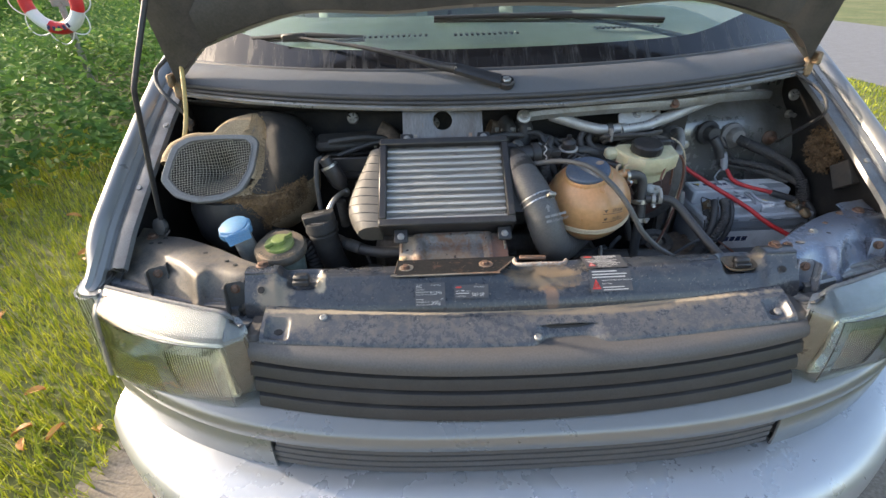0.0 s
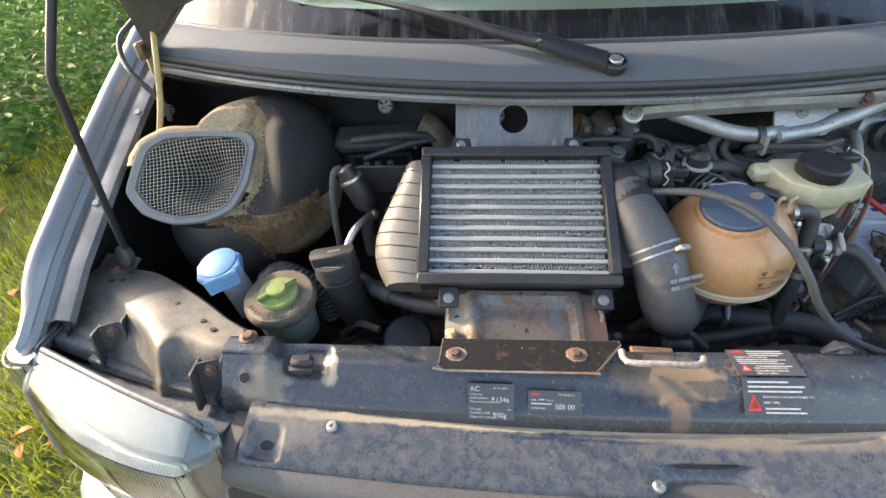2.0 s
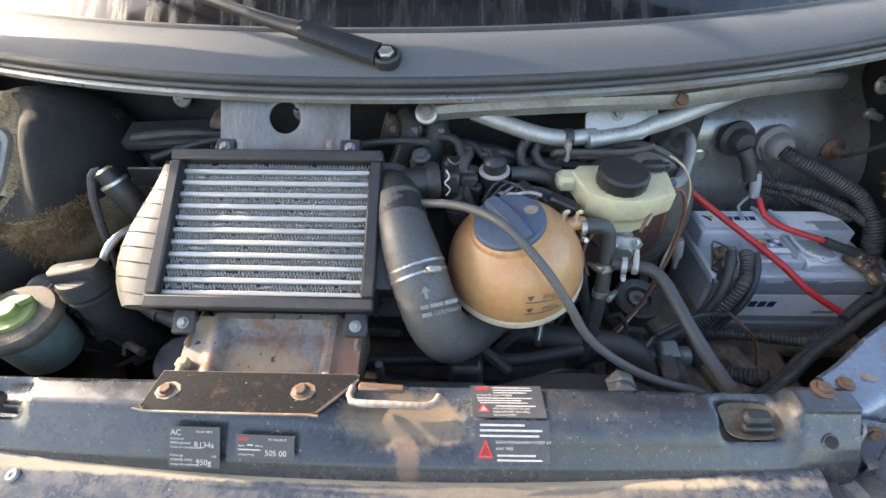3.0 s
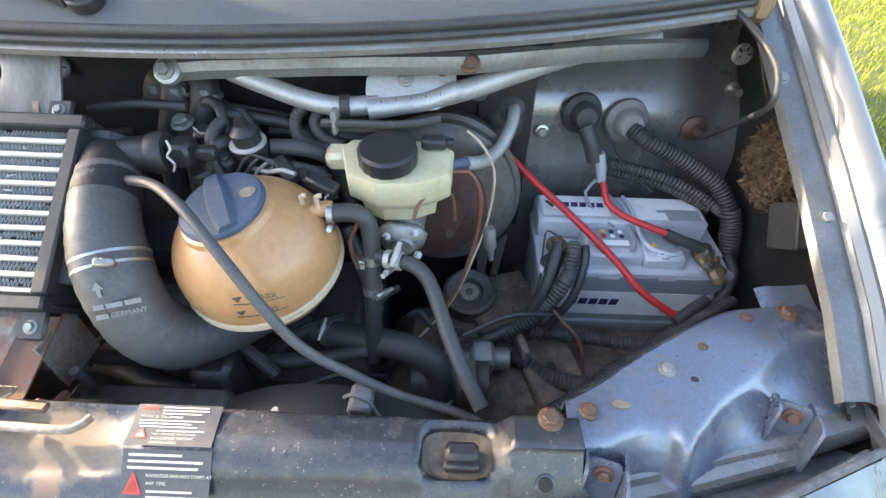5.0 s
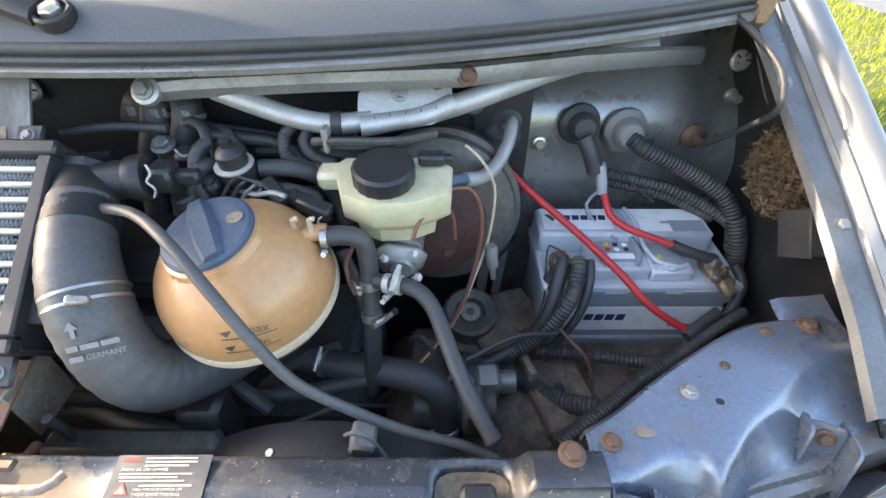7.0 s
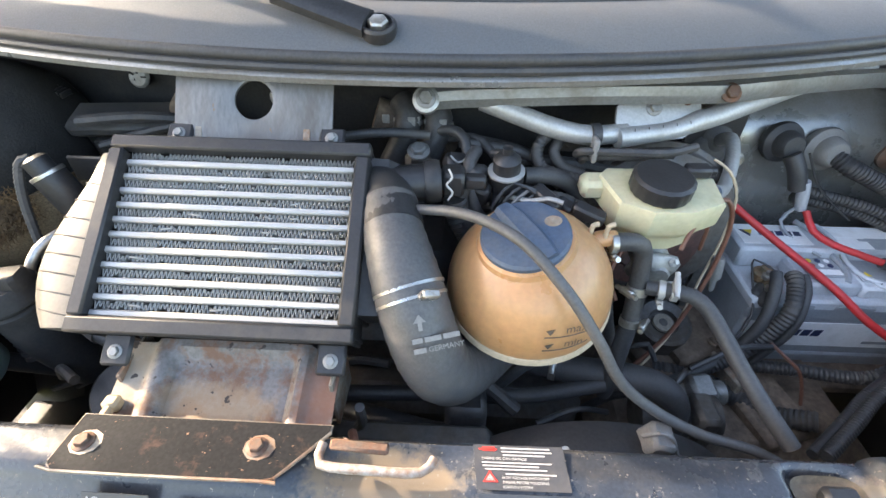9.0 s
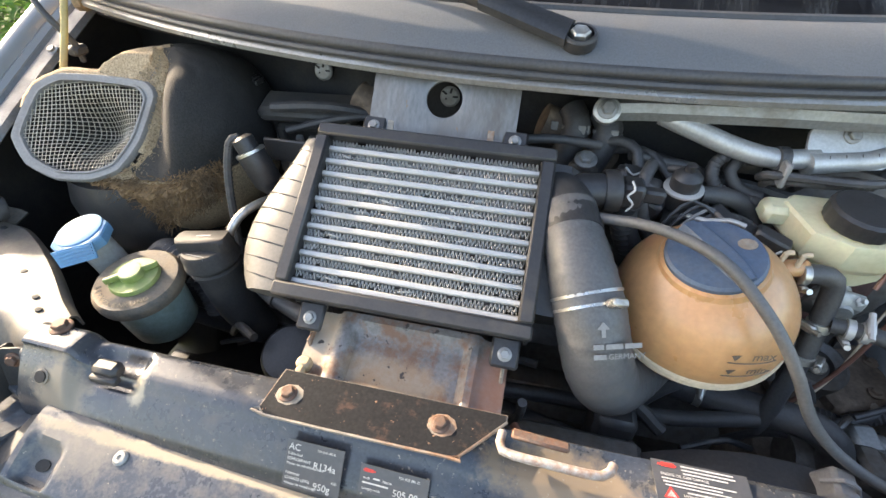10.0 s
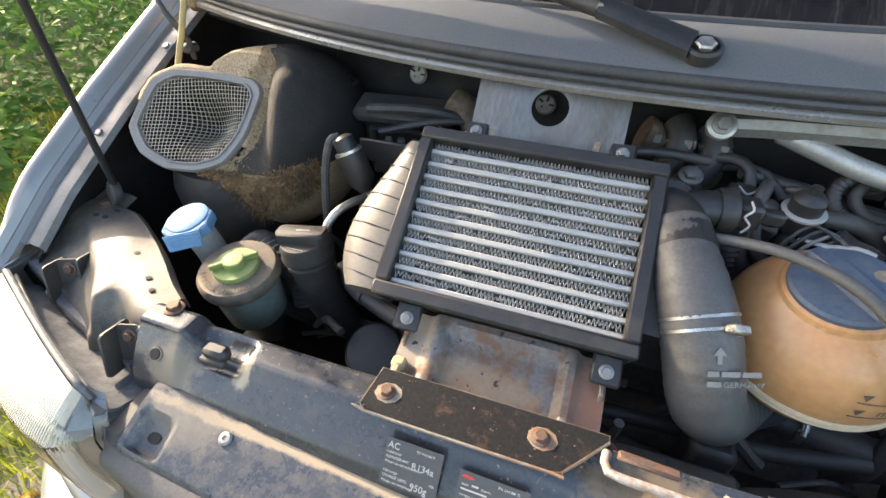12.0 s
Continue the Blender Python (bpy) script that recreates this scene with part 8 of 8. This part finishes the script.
# wipers
def wiper(pivot, joint, tip, b0, b1):
    w = thing("wiper", pivot, "black wiper arm and blade resting on the windscreen", "wiper", "wipers")
    p, j, t = Vector(pivot), Vector(joint), Vector(tip)
    n_ = V(0, -0.4, 1).normalized()
    part("boss", G().lathe(p - n_ * 0.013 + V(0.008, 0.014, 0), n_, [(0.031, 0), (0.029, 0.006), (0.022, 0.011), (0.012, 0.012)], 28), COWL, w, "raised round boss")
    part("socket", G().lathe(p - n_ * 0.008, n_, [(0.0185, 0), (0.0195, 0.003), (0.0195, 0.012), (0.0175, 0.0145), (0.0150, 0.0145), (0.0145, 0.009), (0.001, 0.009)], 28), BLACK, w)
    rows = []
    for u in steps(0.10, 1, 10):
        c = p.lerp(j, u)
        s_ = (j - p).cross(V(0, -0.4, 1)).normalized()
        hw = lerp(0.0185, 0.014, u)
        rows.append([c + s_ * hw + V(0, 0, -0.004), c + s_ * hw + V(0, -0.002, 0.004), c + s_ * hw * 0.6 + V(0, -0.003, 0.009), c - s_ * hw * 0.6 + V(0, -0.003, 0.009), c - s_ * hw + V(0, -0.002, 0.004), c - s_ * hw + V(0, 0, -0.004)])
    part("arm_head", G().rows(rows, loop_v=True, cap=True), BLACK, w)
    nut = part("nut", G().lathe(p + V(0, -0.0005, 0.001), (0, -0.4, 1), [(0.0115, 0), (0.0115, 0.007), (0.0095, 0.009), (0.001, 0.0095)], 6), ZINC, w, "bright steel pivot nut")
    part("hinge_pin", G().tube([j + V(0, -0.012, 0.002), j + V(0, 0.014, 0.006)], 0.004, 10), ZINC, w)
    m_ = j.lerp(t, 0.5) + V(0, -0.006, 0.008)
    part("arm", G().tube([j, j.lerp(t, 0.12), m_, t], lambda u: lerp(0.0105, 0.0042, min(1, u * 1.6)), 10), BLACK, w)
    part("blade_carrier", G().tube([b0, Vector(b0).lerp(Vector(b1), 0.5) + V(0, -0.004, 0.006), b1], lambda u: 0.0075 - 0.003 * abs(2 * u - 1), 8), BLACK, w)
    part("blade_rubber", G().tube([Vector(b0) + V(0, 0.004, -0.008), Vector(b1) + V(0, 0.004, -0.008)], 0.004, 6), RUBBER, w)
    part("blade_clip", G().box(t, (0.06, 0.016, 0.018), 0.004), BLACK, w)


wiper((0.007, 0.652, 1.262), (-0.106, 0.672, 1.291), (-0.500, 0.835, 1.350), (-0.620, 0.885, 1.345), (-0.325, 0.822, 1.345))
wiper((0.742, 0.846, 1.250), (0.628, 0.850, 1.283), (0.165, 0.835, 1.378), (-0.150, 0.815, 1.385), (0.430, 0.845, 1.362))

# ---- printed labels ----
def text(parent, words, at, right, up, size, material, name="lettering"):
    """Raised print in the built-in font, turned into a mesh."""
    cu = bpy.data.curves.new("words", "FONT")
    cu.body, cu.size, cu.extrude = words, size, 0.00012
    tmp = bpy.data.objects.new("words", cu)
    me = bpy.data.meshes.new_from_object(tmp)
    bpy.data.objects.remove(tmp)
    bpy.data.curves.remove(cu)
    me.name = name
    me.materials.clear()
    me.materials.append(material)
    r, u = Vector(right).normalized(), Vector(up)
    u = (u - r * u.dot(r)).normalized()
    m4 = Matrix((r, u, r.cross(u))).transposed().to_4x4()
    ob = new(name, me)
    ob.parent = parent
    ob.matrix_basis = Matrix.Translation(Vector(at) - ORIGIN[parent]) @ m4
    return ob


def label_sheet(name, tl, tr, bl, label, lines):
    """A sticker lying on the slope between three corners, with print given in shares of its width and height."""
    tl, tr, bl = Vector(tl), Vector(tr), Vector(bl)
    r, d = tr - tl, bl - tl
    n = d.cross(r).normalized()
    if n.z < 0:
        n = -n
    t = thing(name, tl + r / 2 + d / 2, label, "label")
    part("sheet", G().prism([tl + n * 0.0014, tr + n * 0.0014, tr + d + n * 0.0014, bl + n * 0.0014], n * 0.0006), LABEL_BLACK, t)
    for kind, x, y, w, h, col in lines:
        p = tl + r * x + d * y + n * 0.0024
        if kind == "bar":
            h = h * (0.7 if col is WHITE_PRINT else 1.0)
            part("print", G().prism([p, p + r * w, p + r * w + d * h, p + d * h], n * 0.0002), col, t)
        elif kind == "tri":
            part("sign", G().prism([p + r * w / 2, p + r * w + d * h, p + d * h], n * 0.0002), col, t)
        else:
            text(t, kind, p, r, -d, h * d.length, col)
    return t


W, R = WHITE_PRINT, RED_PRINT
label_sheet("refrigerant_label", (-0.209, 0.286, 0.9755), (-0.1515, 0.2855, 0.9755), (-0.209, 0.2585, 0.9405), "black refrigerant label with white print", [
    ("AC", 0.04, 0.21, 0, 0.20, W), ("R134a", 0.50, 0.50, 0, 0.20, W), ("950g", 0.54, 0.93, 0, 0.20, W), ("REFRIGERANT", 0.04, 0.43, 0, 0.085, W), ("CHARGE LEVEL", 0.04, 0.84, 0, 0.085, W), ("+50", 0.84, 0.74, 0, 0.08, W),
    ("701 010 080 R", 0.54, 0.14, 0, 0.07, W), ("K\u00fchlmittel", 0.04, 0.32, 0, 0.08, W), ("Moien de refroidissement", 0.04, 0.53, 0, 0.08, W), ("F\u00fcllmenge", 0.04, 0.73, 0, 0.08, W), ("Niveau de remplissage", 0.04, 0.95, 0, 0.08, W)])
label_sheet("oil_label", (-0.134, 0.2815, 0.9705), (-0.069, 0.2805, 0.9705), (-0.134, 0.2655, 0.9505), "black oil grade label with red symbol", [
    ("505 00", 0.50, 0.86, 0, 0.34, W), ("701 010 081 D", 0.56, 0.22, 0, 0.13, W), ("nach", 0.05, 0.50, 0, 0.14, W), ("Norm", 0.34, 0.50, 0, 0.14, W), ("comply with", 0.05, 0.88, 0, 0.14, W), ("bar", 0.20, 0.40, 0.10, 0.09, W), ("bar", 0.05, 0.60, 0.38, 0.08, W), ("bar", 0.06, 0.12, 0.13, 0.12, R), ("bar", 0.04, 0.16, 0.19, 0.05, R)])
rp = random.Random(3)


def rows_of_print(y0, y1, count, x0, least, most, col):
    """Print too small to read: one thin bar a row."""
    return [("bar", x0 + rp.uniform(0, 0.03), lerp(y0, y1, (k + 0.5) / count), rp.uniform(least, most), 0.55 * (y1 - y0) / count, col) for k in range(count)]


label_sheet("warning_label", (0.121, 0.338, 0.9855), (0.201, 0.339, 0.9855), (0.124, 0.300, 0.9825), "worn black warning label with white print and red signs",
            rows_of_print(0.02, 0.26, 3, 0.30, 0.45, 0.62, W) + rows_of_print(0.36, 0.58, 3, 0.08, 0.55, 0.80, W) + rows_of_print(0.60, 0.68, 1, 0.30, 0.5, 0.6, W) + [
    ("ENGINE OIL CAN DAMAGE", 0.08, 0.345, 0, 0.085, W), ("HIGH VOLTAGE SWITCH OFF", 0.28, 0.76, 0, 0.08, W), ("ENGINE BEFORE TOUCHING", 0.28, 0.86, 0, 0.08, W), ("IGNITION SYSTEM", 0.28, 0.96, 0, 0.08, W),
    ("bar", 0.10, 0.05, 0.14, 0.10, R), ("bar", 0.06, 0.09, 0.20, 0.04, R), ("tri", 0.07, 0.58, 0.17, 0.26, R), ("tri", 0.105, 0.66, 0.10, 0.15, W)])
label_sheet("fan_warning_label", (0.126, 0.2985, 0.9815), (0.206, 0.2995, 0.9815), (0.126, 0.2665, 0.9515), "black fan warning label with red sign",
            rows_of_print(0.02, 0.40, 3, 0.05, 0.55, 0.88, W) + rows_of_print(0.74, 0.96, 2, 0.28, 0.5, 0.66, W) + [
    ("RADIATOR FAN MAY START AT", 0.28, 0.54, 0, 0.095, W), ("ANY TIME.", 0.28, 0.69, 0, 0.095, W), ("tri", 0.04, 0.44, 0.21, 0.44, R), ("tri", 0.075, 0.54, 0.14, 0.29, W)])
PX_ = (V(1, 0, 0) - PA * PA.x).normalized()
PY_ = PA.cross(PX_)
for k, ch in enumerate("SERVOLENKUNG"):
    a = radians(218 + 9.5 * k)
    rad = PX_ * math.cos(a) + PY_ * math.sin(a)
    tan = PX_ * -math.sin(a) + PY_ * math.cos(a)
    text(ps, ch, pb + rad * 0.0475 - tan * 0.003 - PA * 0.0008, tan, -rad, 0.0095, DUST_BAND, "moulded_letter")
# level marks on the tank
for word, zz in (("max", 0.016), ("min", -0.004)):
    base, d = tank_spot(TC + V(0.030, -0.10, zz), 0.0006)
    rgt = V(d.y, -d.x, 0).normalized() * -1
    if rgt.x < 0:
        rgt = -rgt
    upv = rgt.cross(d) * -1
    if upv.z < 0:
        upv = -upv
    text(tk, word, base, rgt, upv, 0.014, ENGINE_BROWN, "level_mark")
    ln = []
    for k in range(9):
        q, dd = tank_spot(TC + V(0.006 + 0.008 * k, -0.10, zz - 0.004), 0.0006)
        ln.append(q)
    part("level_line", G().tube(ln, 0.0006, 6), ENGINE_BROWN, tk)
    q, dd = tank_spot(TC + V(0.012, -0.10, zz + 0.002), 0.0006)
    part("level_arrow", G().prism([q - rgt * 0.005 + upv * 0.004, q + rgt * 0.005 + upv * 0.004, q - upv * 0.003], dd * 0.0004), ENGINE_BROWN, tk)
# maker's print on the inlet hose
hp, hn = V(0.0735, 0.4065, 1.040), V(0.147, -0.839, 0.524).normalized()
hr = (V(0.97, 0.22, 0.10) - hn * hn.dot(V(0.97, 0.22, 0.10))).normalized()
hu = hn.cross(hr)
text(ih, "GERMANY", hp + hn * 0.0015 + hr * 0.002 - hu * 0.008, hr, hu, 0.0075, RIM_GREY, "moulded_print")
for x, y, w in ((-0.012, 0.002, 0.010), (0.0, 0.002, 0.016), (0.018, 0.002, 0.016), (-0.012, -0.008, 0.012)):
    c = hp + hn * 0.0015 + hr * x + hu * y
    part("print", G().prism([c, c + hr * w, c + hr * w + hu * 0.005, c + hu * 0.005], hn * 0.0003), RIM_GREY, ih)
ar = hp + hr * -0.002 + hu * 0.014 + hn * 0.002
part("arrow", G().prism([ar + hu * 0.016, ar + hr * 0.006 + hu * 0.008, ar + hr * 0.002 + hu * 0.008, ar + hr * 0.002, ar - hr * 0.002, ar - hr * 0.002 + hu * 0.008, ar - hr * 0.006 + hu * 0.008], hn * 0.0003), RIM_GREY, ih)
for k, ch in enumerate("SERVOLENKUNG"):
    a = math.radians(205 + 9.5 * k)
    pm = PA.to_track_quat("Z", "Y").to_matrix()
    rad, tan = pm @ V(math.cos(a), math.sin(a), 0), pm @ V(-math.sin(a), math.cos(a), 0)
    text(ps, ch, pb - PA * 0.0014 + rad * 0.0455, tan, -rad, 0.0085, PS_LID, "moulded_letter")

# ---- grass, hedge, road side ----
gr = random.Random(21)
g = G()


def blade(x, y, h, wdt):
    a, b_ = gr.uniform(0, 6.28), gr.uniform(0.1, 0.9) * h
    dx, dy = math.cos(a), math.sin(a)
    p = V(x, y, 0)
    s_ = V(-dy, dx, 0) * wdt
    m_ = p + V(dx, dy, 0) * b_ * 0.35 + V(0, 0, h * 0.62)
    o = len(g.v)
    g.v += [p - s_, p + s_, m_ + s_ * 0.7, m_ - s_ * 0.7, p + V(dx, dy, 0) * b_ + V(0, 0, h * 0.9)]
    g.f += [(o, o + 1, o + 2, o + 3), (o + 3, o + 2, o + 4)]


for _ in range(42000):
    y = gr.uniform(-0.6, 5.0)
    x = -1.36 - gr.random() ** 1.4 * 3.0
    if x > -1.55 and gr.random() < 0.6:
        continue
    blade(x, y, gr.uniform(0.03, 0.11), gr.uniform(0.0018, 0.004))
for _ in range(22000):
    y = gr.uniform(0.6, 9.0)
    x = gr.uniform(1.85, 5.7)
    blade(x, y, gr.uniform(0.03, 0.08), gr.uniform(0.003, 0.006))
ob = new("grass", g.mesh("grass", GRASS, sharp=180, fix=False))
tagged(ob, "sunlit short grass beside the track", "grass", kind="stuff")


def leaf_cloud(name, count, place, size, material, label, category):
    q = G()
    for _ in range(count):
        c, nrm = place()
        s_ = size * gr.uniform(0.6, 1.3)
        nrm = (Vector(nrm) + V(gr.uniform(-0.6, 0.6), gr.uniform(-0.6, 0.6), gr.uniform(-0.3, 0.5))).normalized()
        a = nrm.orthogonal().normalized()
        b_ = nrm.cross(a)
        t_ = gr.uniform(0, 6.28)
        u, w = a * math.cos(t_) + b_ * math.sin(t_), -a * math.sin(t_) + b_ * math.cos(t_)
        o = len(q.v)
        q.v += [c, c + u * s_ * 0.35 + w * s_ * 0.32 + nrm * 0.1 * s_, c + u * s_ * 0.9 + w * s_ * 0.18, c + u * s_ * 1.25 - nrm * 0.12 * s_, c + u * s_ * 0.9 - w * s_ * 0.18, c + u * s_ * 0.35 - w * s_ * 0.32 + nrm * 0.1 * s_]
        q.f += [(o, o + 1, o + 2, o + 3), (o, o + 3, o + 4, o + 5)]
    ob = new(name, q.mesh(name, material, sharp=180, fix=False))
    return tagged(ob, label, category, kind="stuff")


def hedge_place():
    while True:
        y = gr.uniform(0.9, 15.0)
        depth = gr.random() ** 1.3 * 9.0
        edge = -3.35 - 0.10 * (y - 3) + 0.30 * math.sin(y * 2.1) + 0.15 * math.sin(y * 5.3)
        x = edge - depth
        top = min(0.85, 0.25 + 0.9 * depth) + 0.18 * noise.noise(V(x * 1.4, y * 1.4, 0)) + 0.06 * max(0.0, depth - 2)
        z = top * (gr.random() ** 0.45)
        if z > 0.03:
            return V(x, y, z), V(0.3, -0.2, 0.9)


leaf_cloud("nettle_hedge", 60000, hedge_place, 0.075, NETTLE, "dense green nettles and brambles beyond the grass", "undergrowth")
leaf_cloud("tall_herbs", 4500, lambda: (lambda p: (p[0] + V(0.15, 0, 0.10 + 0.25 * gr.random()), p[1]))(hedge_place()), 0.05, BRIGHT_LEAF, "sunlit yellow-green seed heads above the nettles", "undergrowth")


def bush_place():
    k = gr.randrange(9)
    c = V(-9.5 - 1.3 * (k % 3), 4 + 2.2 * k, 1.0 + 0.5 * (k % 2))
    d = V(gr.gauss(0, 1), gr.gauss(0, 1), gr.gauss(0, 0.9))
    d = d.normalized() * (1.9 * gr.random() ** 0.4)
    return c + d, d


leaf_cloud("bushes", 16000, bush_place, 0.13, NETTLE, "dark green bushes behind the nettles", "bushes")
leaf_me = None
for k in range(64):
    y = gr.uniform(-0.3, 3.2)
    x = -1.38 - gr.random() ** 1.5 * 1.9
    if leaf_me is None:
        q = G()
        rows = []
        for u in steps(0, 1, 6):
            w_ = 0.022 * math.sin(math.pi * (0.04 + 0.92 * u)) ** 0.8
            rows.append([V(0.085 * (u - 0.5), w_ * e, 0.012 * abs(e) + 0.010 * math.sin(u * 3)) for e in (-1, -0.5, 0, 0.5, 1)])
        leaf_me = q.sheet(rows, 0.0006).mesh("fallen_leaf", FALLEN)
    ob = new("fallen_leaf", leaf_me)
    ob.location, ob.rotation_euler = (x, y, 0.05 if x < -1.6 else 0.012), (gr.uniform(-0.4, 0.4), gr.uniform(-0.4, 0.4), gr.uniform(0, 6.28))
    s_ = gr.uniform(0.6, 1.2)
    ob.scale = (s_, s_, s_)
    tagged(ob, "dry orange-brown fallen leaf on the grass", "leaf", "fallen leaves")

# lifebuoy on its post
lb = thing("lifebuoy_post", (-4.56, 5.90, 0), "galvanised leaning post carrying the lifebuoy", "post")
part("post", G().box((-4.545, 5.90, 0.62), (0.06, 0.05, 1.30), 0.006).box((-4.545, 5.90, 1.28), (0.22, 0.03, 0.10), 0.006), GALV, lb)
ry = thing("lifebuoy", (-4.588, 5.83, 1.0), "red and white lifebuoy with a white grab line", "lifebuoy")
RCN = V(-4.588, 5.81, 1.30)
for k in range(8):
    a0, a1 = math.radians(45 * k + 22), math.radians(45 * k + 67)
    part("segment", G().tube([RCN + V(0.295 * math.cos(a), 0, 0.295 * math.sin(a)) for a in steps(a0, a1, 8)], 0.070, 16, 0.04), RING_RED if k % 2 else RING_WHITE, ry, "red segment" if k % 2 else "white segment")
    part("grab_line", G().tube([RCN + V((0.37 + 0.10 * math.sin(math.pi * t)) * math.cos(lerp(a0, a1, t)), -0.02, (0.37 + 0.10 * math.sin(math.pi * t)) * math.sin(lerp(a0, a1, t))) for t in steps(0, 1, 10)], 0.007, 6, 0.05), RING_WHITE, ry)
for a in (-110, -98, -86, -74, -62):
    ra = math.radians(a)
    c = RCN + V(0.295 * math.cos(ra), -0.0705, 0.295 * math.sin(ra))
    part("print", G().box(c, (0.035, 0.003, 0.05), 0.001, Euler((0, -ra - math.pi / 2, 0)).to_matrix()), NAVY, ry)
